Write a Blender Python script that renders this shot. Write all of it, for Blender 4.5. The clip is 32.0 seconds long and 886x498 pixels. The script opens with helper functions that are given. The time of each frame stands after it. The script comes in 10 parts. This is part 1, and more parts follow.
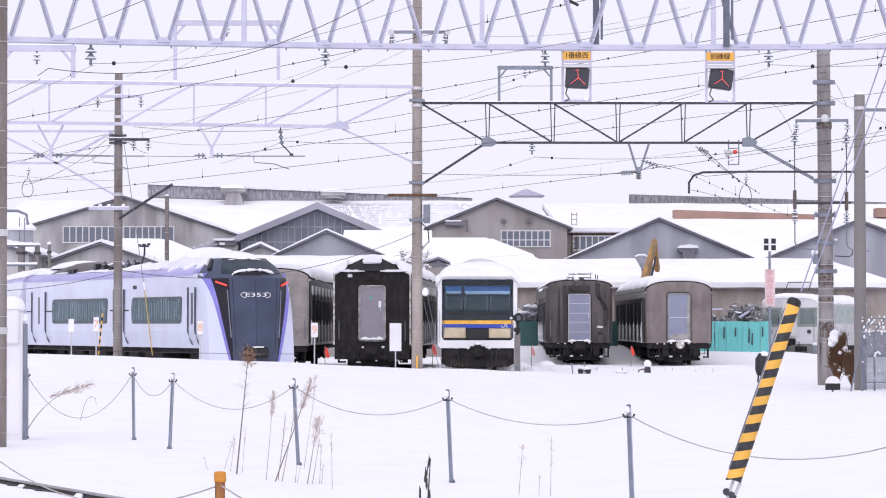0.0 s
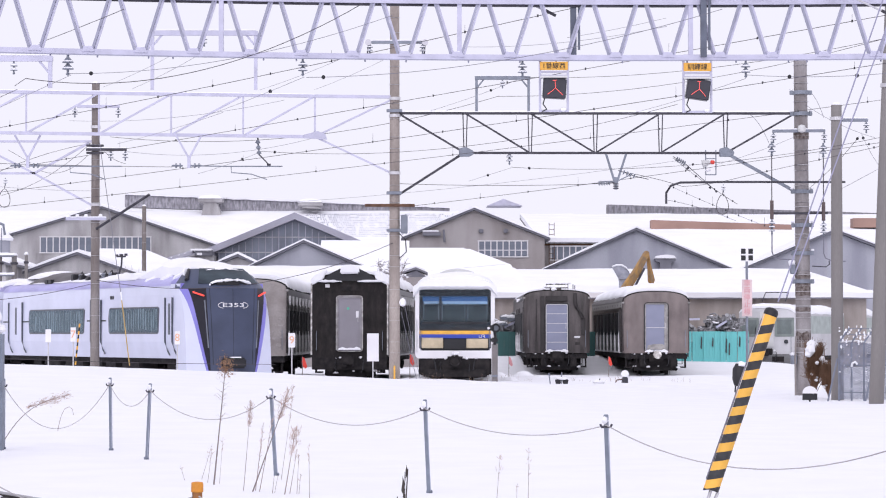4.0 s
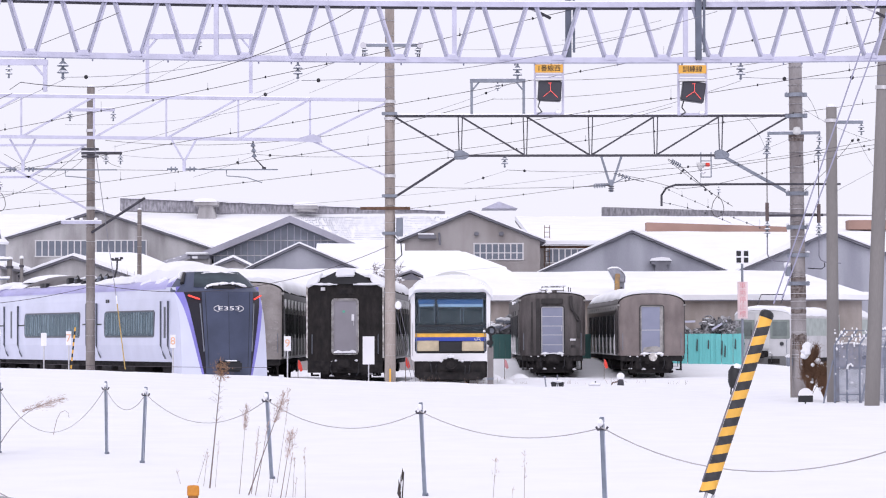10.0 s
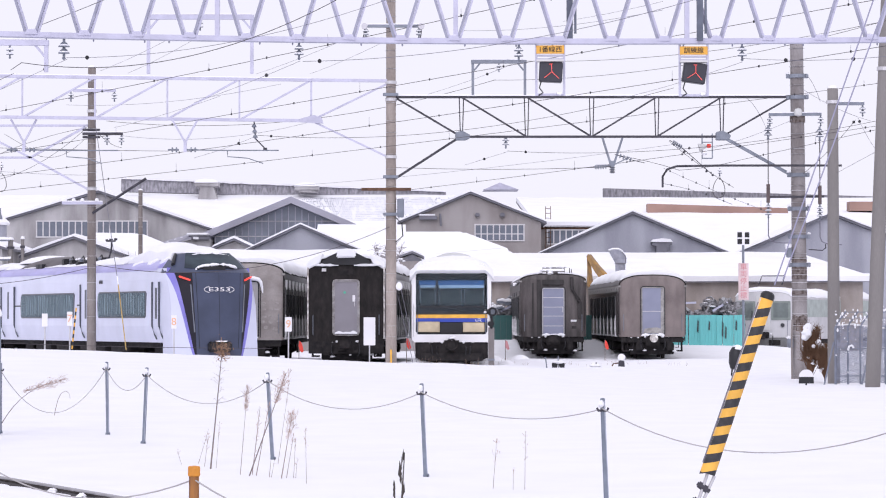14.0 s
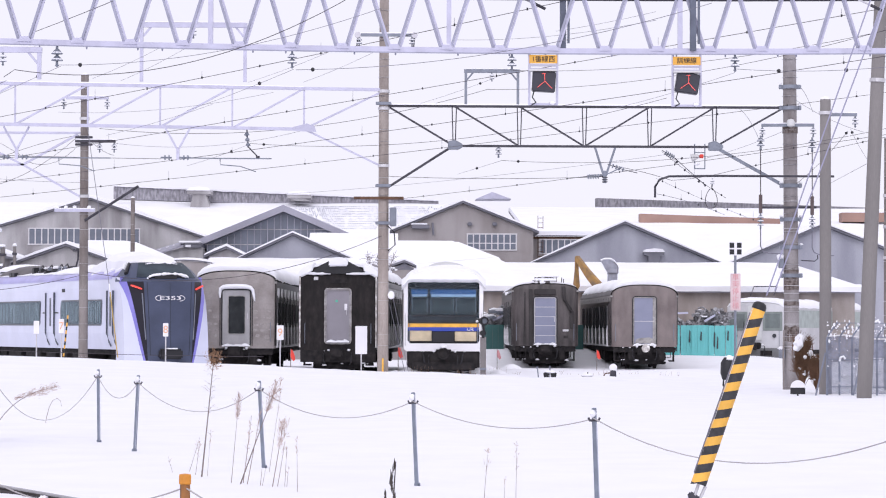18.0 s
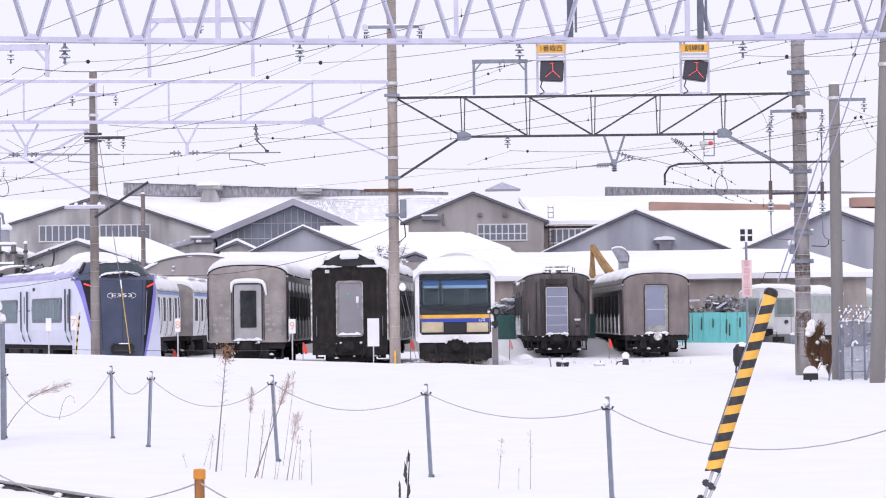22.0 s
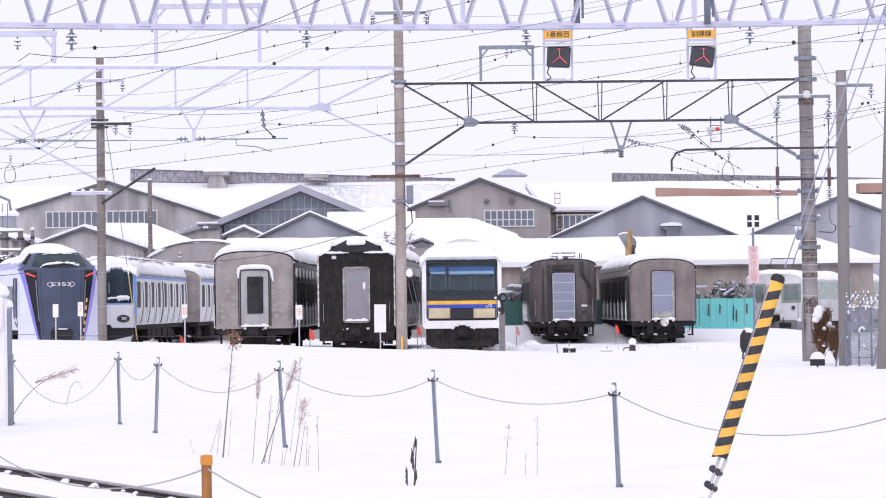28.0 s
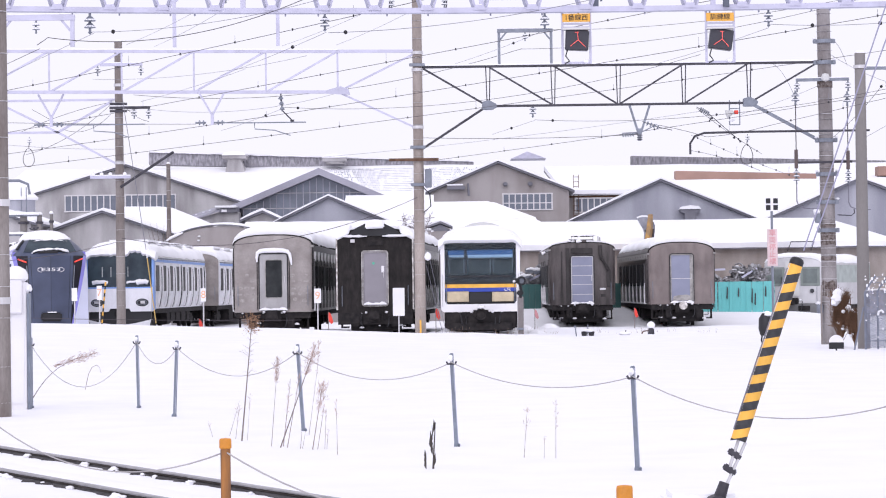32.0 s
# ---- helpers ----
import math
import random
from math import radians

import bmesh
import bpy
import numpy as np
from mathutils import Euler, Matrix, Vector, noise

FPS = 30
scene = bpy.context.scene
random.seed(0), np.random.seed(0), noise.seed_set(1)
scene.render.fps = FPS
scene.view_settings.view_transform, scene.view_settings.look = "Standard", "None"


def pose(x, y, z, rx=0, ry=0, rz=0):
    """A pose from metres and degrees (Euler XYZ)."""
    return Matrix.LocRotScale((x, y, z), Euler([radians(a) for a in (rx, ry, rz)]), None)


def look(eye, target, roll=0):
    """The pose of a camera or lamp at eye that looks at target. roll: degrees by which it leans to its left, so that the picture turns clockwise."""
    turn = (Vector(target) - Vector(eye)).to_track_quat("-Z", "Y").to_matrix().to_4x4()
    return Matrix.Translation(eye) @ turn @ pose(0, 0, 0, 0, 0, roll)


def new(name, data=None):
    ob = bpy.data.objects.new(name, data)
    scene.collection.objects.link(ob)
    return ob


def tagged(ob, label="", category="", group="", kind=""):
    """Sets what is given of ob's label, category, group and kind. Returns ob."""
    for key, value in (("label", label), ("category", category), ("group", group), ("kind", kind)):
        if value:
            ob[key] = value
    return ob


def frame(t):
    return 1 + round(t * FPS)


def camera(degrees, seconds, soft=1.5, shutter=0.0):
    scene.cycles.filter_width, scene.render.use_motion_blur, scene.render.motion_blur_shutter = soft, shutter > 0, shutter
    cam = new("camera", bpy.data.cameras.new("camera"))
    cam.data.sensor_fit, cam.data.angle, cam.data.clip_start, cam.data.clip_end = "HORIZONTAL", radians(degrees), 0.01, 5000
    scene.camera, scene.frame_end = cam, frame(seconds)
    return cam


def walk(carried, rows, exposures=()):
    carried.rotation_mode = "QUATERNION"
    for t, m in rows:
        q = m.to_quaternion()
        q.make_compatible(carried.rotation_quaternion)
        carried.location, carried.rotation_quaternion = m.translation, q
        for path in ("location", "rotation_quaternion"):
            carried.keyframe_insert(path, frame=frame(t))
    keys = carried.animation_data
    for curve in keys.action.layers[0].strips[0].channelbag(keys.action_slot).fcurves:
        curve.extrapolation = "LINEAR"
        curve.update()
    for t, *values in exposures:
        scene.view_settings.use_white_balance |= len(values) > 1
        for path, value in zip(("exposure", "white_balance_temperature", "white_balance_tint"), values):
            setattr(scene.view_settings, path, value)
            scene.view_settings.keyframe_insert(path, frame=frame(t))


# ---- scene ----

# camera: one standpoint, a long lens, turned by hand (seconds, turn to the right, tilt, lean in degrees)
EYE = 1.74
TURNS = [(0, 0.001, -0.002, -0.019), (0.5, -0.089, 0.072, -0.156), (1, -0.022, 0.264, -0.253), (1.5, 0.129, 0.334, -0.275), (2, 0.277, 0.246, -0.144), (2.5, 0.451, 0.226, 0.027),
         (4.5, 0.480, 0.182, -0.033), (5, 0.510, 0.102, -0.102), (5.5, 0.601, 0.062, -0.089), (6, 0.626, 0.173, -0.186), (6.5, 0.709, 0.318, -0.102), (7, 0.620, 0.592, -0.112),
         (7.5, 0.523, 0.670, -0.010), (8, 0.484, 0.685, 0.076), (8.5, 0.491, 0.556, 0.102), (9, 0.541, 0.387, 0.196), (9.5, 0.599, 0.290, 0.165), (10, 0.557, 0.266, 0.127),
         (10.5, 0.451, 0.304, -0.050), (11, 0.420, 0.318, -0.185), (11.5, 0.418, 0.119, -0.038), (12, 0.491, -0.117, 0.171), (12.5, 0.375, -0.054, 0.060), (13, 0.436, 0.041, -0.022),
         (13.5, 0.501, -0.061, 0.015), (14, 0.536, -0.123, 0.061), (14.5, 0.413, -0.099, 0.059), (16.5, 0.285, -0.294, -0.131), (17, 0.370, -0.102, -0.238), (17.5, 0.453, 0.020, -0.257),
         (18, 0.695, 0.063, -0.202), (18.5, 0.848, 0.083, -0.108), (19, 0.843, -0.022, 0.119), (19.5, 0.857, -0.164, 0.597), (20, 0.851, -0.165, 0.725), (20.5, 0.822, -0.214, 0.870),
         (21, 0.641, -0.243, 0.779), (21.5, 0.548, -0.057, 0.744), (22, 0.476, -0.117, 0.682), (22.5, 0.603, -0.048, 0.636), (23, 0.668, -0.144, 0.583), (23.5, 0.754, -0.130, 0.665),
         (24, 0.589, -0.166, 0.634), (24.5, 0.559, -0.163, 0.457), (25, 0.657, -0.191, 0.646), (25.5, 0.578, -0.257, 0.753), (27.5, 0.427, -0.464, 0.760), (28, 0.333, -0.402, 0.695),
         (28.5, 0.131, -0.478, 0.547), (29, -0.073, -0.554, 0.573), (29.5, 0.084, -0.491, 0.609), (30, 0.240, -0.528, 0.602), (30.5, 0.278, -0.664, 0.735), (31, 0.177, -0.655, 0.910),
         (31.5, 0.064, -0.606, 0.846), (32, -0.050, -0.736, 0.742)]
cam = camera(18, 32.0, soft=1.1)
walk(cam, [(t, pose(0, 0, EYE, 91.5507 + tilt, 0, -turn) @ pose(0, 0, 0, 0, 0, -lean)) for t, turn, tilt, lean in TURNS], exposures=[(0, 0.04), (14, 0.05), (24, 0.08), (32, 0.12)])

# overcast winter daylight
world = bpy.data.worlds.new("winter_sky")
scene.world = world
world.use_nodes = True
wn = world.node_tree.nodes
sky = wn.new("ShaderNodeTexSky")
sky.sky_type, sky.sun_disc, sky.sun_elevation, sky.sun_rotation = "NISHITA", False, radians(35), radians(200)
cloud = wn.new("ShaderNodeMix")
cloud.data_type = "RGBA"
cloud.inputs["Factor"].default_value = 0.97
cloud.inputs["B"].default_value = (8.95, 8.75, 9.95, 1)
world.node_tree.links.new(sky.outputs[0], cloud.inputs["A"])
world.node_tree.links.new(cloud.outputs["Result"], wn["Background"].inputs["Color"])
wn["Background"].inputs["Strength"].default_value = 0.1
sun = new("sun", bpy.data.lights.new("sun", "SUN"))
sun.data.energy, sun.data.angle, sun.data.color = 1.28, radians(60), (0.985, 0.96, 1.05)
sun.matrix_world = look((0, 0, 32), (5, 42, 0))


# ---- materials ----
def mat(name, col, rough=0.6, metal=0.0, var=0.25, scale=2.0, col2=None, bump=0.15, fine=45.0, streak=1.0, spec=0.4):
    """A painted, stained or grained surface: two scales of variation and a fine relief."""
    m = bpy.data.materials.new(name)
    m.use_nodes = True
    n, l = m.node_tree.nodes, m.node_tree.links
    b = n["Principled BSDF"]
    b.inputs["Roughness"].default_value, b.inputs["Metallic"].default_value = rough, metal
    b.inputs["Specular IOR Level"].default_value = spec
    tc, mp = n.new("ShaderNodeTexCoord"), n.new("ShaderNodeMapping")
    mp.inputs["Scale"].default_value = (1, 1, 1.0 / streak)
    l.new(tc.outputs["Object"], mp.inputs["Vector"])
    big, small = n.new("ShaderNodeTexNoise"), n.new("ShaderNodeTexNoise")
    big.inputs["Scale"].default_value, big.inputs["Detail"].default_value = scale, 5
    small.inputs["Scale"].default_value, small.inputs["Detail"].default_value = fine, 3
    for x in (big, small):
        l.new(mp.outputs[0], x.inputs["Vector"])
    ramp = n.new("ShaderNodeValToRGB")
    c2 = col2 or tuple(c * (1 - var) for c in col)
    ramp.color_ramp.elements[0].position, ramp.color_ramp.elements[1].position = 0.36, 0.66
    ramp.color_ramp.elements[0].color, ramp.color_ramp.elements[1].color = (*col, 1), (*c2, 1)
    l.new(big.outputs["Fac"], ramp.inputs["Fac"])
    mix = n.new("ShaderNodeMix")
    mix.data_type, mix.blend_type = "RGBA", "MULTIPLY"
    mix.inputs["Factor"].default_value = min(1.0, var)
    l.new(ramp.outputs["Color"], mix.inputs["A"])
    l.new(small.outputs["Fac"], mix.inputs["B"])
    gain = n.new("ShaderNodeMix")
    gain.data_type, gain.blend_type = "RGBA", "MULTIPLY"
    gain.inputs["Factor"].default_value = 1.0
    k = 1 / (1 - 0.5 * min(1.0, var))
    gain.inputs["B"].default_value = (k, k, k, 1)
    l.new(mix.outputs["Result"], gain.inputs["A"])
    l.new(gain.outputs["Result"], b.inputs["Base Color"])
    bp = n.new("ShaderNodeBump")
    bp.inputs["Strength"].default_value, bp.inputs["Distance"].default_value = bump, 0.02
    l.new(small.outputs["Fac"], bp.inputs["Height"])
    l.new(bp.outputs["Normal"], b.inputs["Normal"])
    return m


def glass(name, tint=(0.25, 0.3, 0.34), ior=1.5):
    m = bpy.data.materials.new(name)
    m.use_nodes = True
    n, l = m.node_tree.nodes, m.node_tree.links
    n.remove(n["Principled BSDF"])
    tr, gl, mx, lw = n.new("ShaderNodeBsdfTransparent"), n.new("ShaderNodeBsdfGlossy"), n.new("ShaderNodeMixShader"), n.new("ShaderNodeLayerWeight")
    power, scale_ = n.new("ShaderNodeMath"), n.new("ShaderNodeMath")
    power.operation, scale_.operation = "POWER", "MULTIPLY_ADD"
    power.inputs[1].default_value, scale_.inputs[1].default_value, scale_.inputs[2].default_value = 5.0, 0.6 * (ior - 1) / 0.5, 0.035 * (ior - 1) / 0.5
    tr.inputs["Color"].default_value, gl.inputs["Roughness"].default_value = (*tint, 1), 0.04
    l.new(lw.outputs["Facing"], power.inputs[0])
    l.new(power.outputs[0], scale_.inputs[0])
    l.new(scale_.outputs[0], mx.inputs[0])
    l.new(tr.outputs[0], mx.inputs[1])
    l.new(gl.outputs[0], mx.inputs[2])
    l.new(mx.outputs[0], n["Material Output"].inputs["Surface"])
    return m


def lamp_mat(name, col, strength):
    m = bpy.data.materials.new(name)
    m.use_nodes = True
    b = m.node_tree.nodes["Principled BSDF"]
    b.inputs["Base Color"].default_value = (*col, 1)
    b.inputs["Emission Color"].default_value, b.inputs["Emission Strength"].default_value = (*col, 1), strength
    return m


SNOW = mat("snow", (0.85, 0.85, 0.885), 0.75, var=0.04, scale=0.9, bump=0.1, fine=9, spec=0.2)
ROOFSNOW = mat("roof_snow", (0.86, 0.86, 0.895), 0.8, var=0.06, scale=0.5, bump=0.3, fine=5, spec=0.2)
CONCRETE = mat("concrete", (0.275, 0.25, 0.24), 0.9, var=0.45, scale=2.2, col2=(0.15, 0.125, 0.115), bump=0.3, streak=4)
CONCRETE_TAN = mat("tan_concrete", (0.39, 0.34, 0.312), 0.9, var=0.45, scale=2.0, col2=(0.23, 0.195, 0.177), bump=0.3, streak=4)
CONCRETE_WORN = mat("worn_grey_concrete", (0.32, 0.30, 0.305), 0.9, var=0.45, scale=1.8, col2=(0.17, 0.15, 0.148), bump=0.3, streak=3)
CONCRETE_PALE = mat("pale_concrete", (0.235, 0.22, 0.215), 0.9, var=0.25, scale=1.0, bump=0.2, streak=6)
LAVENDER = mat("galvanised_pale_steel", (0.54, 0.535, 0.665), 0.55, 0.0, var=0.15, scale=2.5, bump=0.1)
DARKSTEEL = mat("dark_steel", (0.075, 0.072, 0.088), 0.6, 0.3, var=0.4, scale=3, bump=0.2)
GREYSTEEL = mat("grey_steel", (0.24, 0.26, 0.31), 0.55, 0.3, var=0.25, scale=3, bump=0.15)
WIRE = mat("copper_wire", (0.085, 0.075, 0.085), 0.5, 0.5, var=0.2)
PALEWIRE = mat("steel_wire", (0.22, 0.215, 0.26), 0.5, 0.4, var=0.2)
PORCELAIN = mat("porcelain", (0.55, 0.54, 0.58), 0.25, var=0.15, bump=0.02)
BROWNPORC = mat("brown_porcelain", (0.12, 0.09, 0.09), 0.25, var=0.2, bump=0.02)
UNDER = mat("underframe", (0.016, 0.0148, 0.0165), 0.85, var=0.5, scale=5, col2=(0.034, 0.030, 0.030), bump=0.4, spec=0.2)
DOORPANE = mat("dim_door_pane", (0.014, 0.016, 0.018), 0.3, var=0.3, scale=2.5, col2=(0.036, 0.04, 0.043), bump=0.0, spec=0.2)
SHINYGLASS = mat("dark_screen_glass", (0.02, 0.03, 0.042), 0.15, var=0.3, scale=1.5, col2=(0.045, 0.066, 0.082), bump=0.0, spec=0.3)
# darker copy of the gantry steel, its shade put into the colour
GREYLAV = mat("shade_tone_steel", (0.34, 0.345, 0.44), 0.55, var=0.2, scale=2.5, bump=0.1)
HANGER = mat("slate_hanger_steel", (0.13, 0.145, 0.19), 0.55, 0.2, var=0.25, scale=3)
FAINT = mat("pale_near_wire", (0.32, 0.315, 0.43), 0.7, var=0.1)
RUST = mat("rust", (0.16, 0.09, 0.06), 0.9, var=0.5, scale=6, bump=0.3)
GLASS = glass("tinted_glass")
CABGLASS = glass("cab_glass", (0.80, 0.86, 0.90), 1.33)
DARKGLASS = glass("dark_glass", (0.10, 0.13, 0.15))
OLDPANE = mat("sooty_pane", (0.022, 0.024, 0.027), 0.5, var=0.4, scale=2, bump=0.05, spec=0.12)
FADEDBLACK = mat("faded_black_band", (0.05, 0.05, 0.055), 0.55, var=0.35, scale=30, spec=0.3)
BLACK = mat("black_paint", (0.026, 0.026, 0.03), 0.45, var=0.2, spec=0.3)
WHITE = mat("white_paint", (0.80, 0.79, 0.82), 0.45, var=0.08, scale=1.5, bump=0.05)
YELLOW = mat("yellow_paint", (0.88, 0.48, 0.08), 0.5, var=0.2, scale=4)
ORANGE = mat("orange_paint", (0.75, 0.30, 0.03), 0.55, var=0.35, scale=8, col2=(0.5, 0.2, 0.03))
RED = mat("red_paint", (0.75, 0.06, 0.04), 0.5, var=0.2)


# ---- mesh helpers ----
class Shape:
    """Collects vertices and faces, then becomes one mesh object."""

    def __init__(self):
        self.v, self.f = [], []

    def add(self, vs, fs):
        n = len(self.v)
        self.v += [tuple(p) for p in vs]
        self.f += [tuple(i + n for i in q) for q in fs]
        return self

    def box(self, x0, x1, y0, y1, z0, z1):
        vs = [(x, y, z) for z in (z0, z1) for x, y in ((x0, y0), (x1, y0), (x1, y1), (x0, y1))]
        return self.add(vs, [(3, 2, 1, 0), (4, 5, 6, 7), (0, 1, 5, 4), (1, 2, 6, 5), (2, 3, 7, 6), (3, 0, 4, 7)])

    def beam(self, p, q, w, h=None):
        """A square bar from p to q, w wide and h high."""
        h = h or w
        p, q = Vector(p), Vector(q)
        d = (q - p).normalized()
        side = d.cross(Vector((0, 1, 0)) if abs(d.y) < 0.9 else Vector((0, 0, 1))).normalized()
        up = side.cross(d).normalized()
        ring = [a * side * h / 2 + b * up * w / 2 for a, b in ((-1, -1), (1, -1), (1, 1), (-1, 1))]
        return self.add([p + r for r in ring] + [q + r for r in ring], [(3, 2, 1, 0), (4, 5, 6, 7), (0, 1, 5, 4), (1, 2, 6, 5), (2, 3, 7, 6), (3, 0, 4, 7)])

    def tube(self, pts, r, n=8, r2=None):
        """A round bar along points, tapering to r2."""
        pts = [Vector(p) for p in pts]
        rings = []
        for i, p in enumerate(pts):
            d = (pts[min(i + 1, len(pts) - 1)] - pts[max(i - 1, 0)]).normalized()
            s = d.cross(Vector((0, 0, 1)) if abs(d.z) < 0.9 else Vector((0, 1, 0))).normalized()
            u = s.cross(d).normalized()
            rr = r + ((r2 if r2 is not None else r) - r) * i / max(1, len(pts) - 1)
            rings.append([p + rr * (math.cos(a) * s + math.sin(a) * u) for a in (2 * math.pi * k / n for k in range(n))])
        return self.loft(rings, True)

    def loft(self, rings, closed=True, caps=True):
        n = len(rings[0])
        vs = [p for ring in rings for p in ring]
        fs = []
        for i in range(len(rings) - 1):
            for k in range(n if closed else n - 1):
                a, b = i * n + k, i * n + (k + 1) % n
                fs.append((a, b, b + n, a + n))
        if caps and closed:
            fs += [tuple(range(n))[::-1], tuple(range((len(rings) - 1) * n, len(rings) * n))]
        return self.add(vs, fs)

    def turned(self, profile, at=(0, 0, 0), n=10):
        """A turned body: (radius, height) pairs round an upright axis."""
        return self.loft([[(at[0] + r * math.cos(2 * math.pi * k / n), at[1] + r * math.sin(2 * math.pi * k / n), at[2] + z) for k in range(n)] for r, z in profile])

    def prism(self, outline, y0, y1):
        """An outline in x, z carried from y0 to y1."""
        return self.loft([[(x, y0, z) for x, z in outline], [(x, y1, z) for x, z in outline]])

    def lump(self, at, k, rnd, squash=0.7, n=8):
        """An uneven clod about k metres in radius."""
        rings = []
        for f in (-0.95, -0.55, 0.0, 0.5, 0.93):
            r = k * math.sqrt(max(0.02, 1 - f * f))
            rings.append([(at[0] + r * rnd.uniform(0.7, 1.25) * math.cos(6.2832 * j / n), at[1] + r * rnd.uniform(0.7, 1.25) * math.sin(6.2832 * j / n), at[2] + k * squash * f * rnd.uniform(0.8, 1.15)) for j in range(n)])
        return self.loft(rings)

    def turn_side(self, x):
        """Turns an outline drawn in x, z so that it lies on a side wall at x."""
        self.v = [(x + b, a, c) for a, b, c in self.v]
        return self

    def mesh(self, name, material, bevel=0.0, smooth=False):
        me = bpy.data.meshes.new(name)
        me.from_pydata(self.v, [], self.f)
        bm = bmesh.new()
        bm.from_mesh(me)
        bmesh.ops.recalc_face_normals(bm, faces=bm.faces)
        if bevel:
            bmesh.ops.bevel(bm, geom=bm.edges[:], offset=bevel, segments=2, affect="EDGES", clamp_overlap=True)
        bm.to_mesh(me)
        bm.free()
        me.materials.append(material)
        if smooth:
            me.shade_smooth()
            me.set_sharp_from_angle(angle=radians(38))
        return me


def thing(name, m, label, category, group=""):
    ob = new(name)
    ob.empty_display_size = 0.2
    ob.matrix_world = m
    return tagged(ob, label, category, group)


def part(name, shape, material, parent, label="", bevel=0.0, smooth=False):
    ob = new(name, shape.mesh(name, material, bevel, smooth))
    ob.parent = parent
    if label:
        tagged(ob, label)
    return ob


def again(name, data, parent, at=(0, 0, 0), rz=0.0, label=""):
    """Another object on shared mesh data, under parent."""
    ob = new(name, data)
    ob.parent = parent
    ob.matrix_basis = pose(*at, 0, 0, rz)
    return tagged(ob, label) if label else ob


def solid(name, shape, material, m, label, category, group="", kind="", bevel=0.0, smooth=False):
    ob = new(name, shape.mesh(name, material, bevel, smooth))
    ob.matrix_world = m
    return tagged(ob, label, category, group, kind)


def lettering(name, words, size, material, parent, at, rot=(90, 0, 0), align="CENTER", spacing=1.0, extrude=0.002, wide=1.0):
    cu = bpy.data.curves.new(name, "FONT")
    cu.body, cu.size, cu.align_x, cu.align_y, cu.extrude, cu.space_line = words, size, align, "CENTER", extrude, spacing
    cu.space_character, cu.offset = wide, 0.004 * size
    cu.resolution_u = 3
    tmp = new(name, cu)
    bpy.context.view_layer.update()
    me = bpy.data.meshes.new_from_object(tmp.evaluated_get(bpy.context.evaluated_depsgraph_get()))
    bpy.data.objects.remove(tmp)
    me.materials.clear()
    me.materials.append(material)
    ob = new(name, me)
    ob.parent = parent
    ob.matrix_basis = pose(*at, *rot)
    return ob


def wob(x, y, s=1.0):
    return noise.noise(Vector((x * s, y * s, 3.7)))


def step(a, b, x):
    k = min(1.0, max(0.0, (x - a) / (b - a)))
    return k * k * (3 - 2 * k)


# ---- the ground: one sheet of snow, with a ploughed bank before the sidings ----
TRACK_P, TRACK_D = (-4.94, 30.88), (0.435, -0.900)


def ground_z(x, y):
    ramp = float(np.interp(x, (-40, -14, -8, -1, 3, 5.5, 40), (1.0, 0.86, 0.66, 0.36, 0.27, 0.02, 0.0)))
    bank = ramp * (step(50, 84, y) if y < 86 else 1 - step(88.5, 92.5, y))
    dip = -0.24 * step(7, 11, x) * math.exp(-((y - 86) / 12) ** 2)
    off = (x - TRACK_P[0]) * TRACK_D[1] - (y - TRACK_P[1]) * TRACK_D[0]
    bed = 0.012 * math.exp(-((off - 0.5) / 1.3) ** 2)
    n = 0.04 * wob(x, y, 0.3) + 0.008 * wob(x, y, 1.1)
    if 3 < x < 16 and 92 < y < 130:
        n += 0.10 * wob(x + 9, y, 0.6) * (1 - step(122, 130, y))
    drift = float(np.interp(x, (0.5, 2, 9, 11.5, 17, 22), (0, 0.72, 0.72, 0.5, 0.4, 0))) * step(120.5, 134, y) * (1 - step(146, 168, y))
    crest = (0.05 * wob(x, 7, 0.7) + 0.03 * wob(x, 3, 1.9)) * math.exp(-((y - 87) / 2.2) ** 2)
    return drift + bank + crest + dip + bed + n * step(5, 15, y) * (1 - 0.9 * math.exp(-((off - 0.5) / 1.5) ** 2))


xs = np.unique(np.concatenate([[-2500, -900, -400, -180, -100, -70], np.arange(-50, -20, 2), np.arange(-20, 20, 0.4), np.arange(20, 51, 2), [70, 100, 180, 400, 900, 2500]]))
ys = np.unique(np.concatenate([[-800, -300, -100, -40, -15], np.arange(-5, 14, 1.0), np.arange(14, 50, 0.4), np.arange(50, 80, 0.8), np.arange(80, 100, 0.35), np.arange(100, 140, 1.5), np.arange(140, 300, 10), [400, 800, 1600, 3800]]))
g = Shape()
g.add([(x, y, ground_z(x, y) if abs(x) < 60 and -5 < y < 200 else 0.0) for y in ys for x in xs],
      [(j * len(xs) + i, j * len(xs) + i + 1, (j + 1) * len(xs) + i + 1, (j + 1) * len(xs) + i) for j in range(len(ys) - 1) for i in range(len(xs) - 1)])
solid("ground", g, SNOW, Matrix(), "deep untouched snow covering the railway yard", "ground", kind="structure", smooth=True)


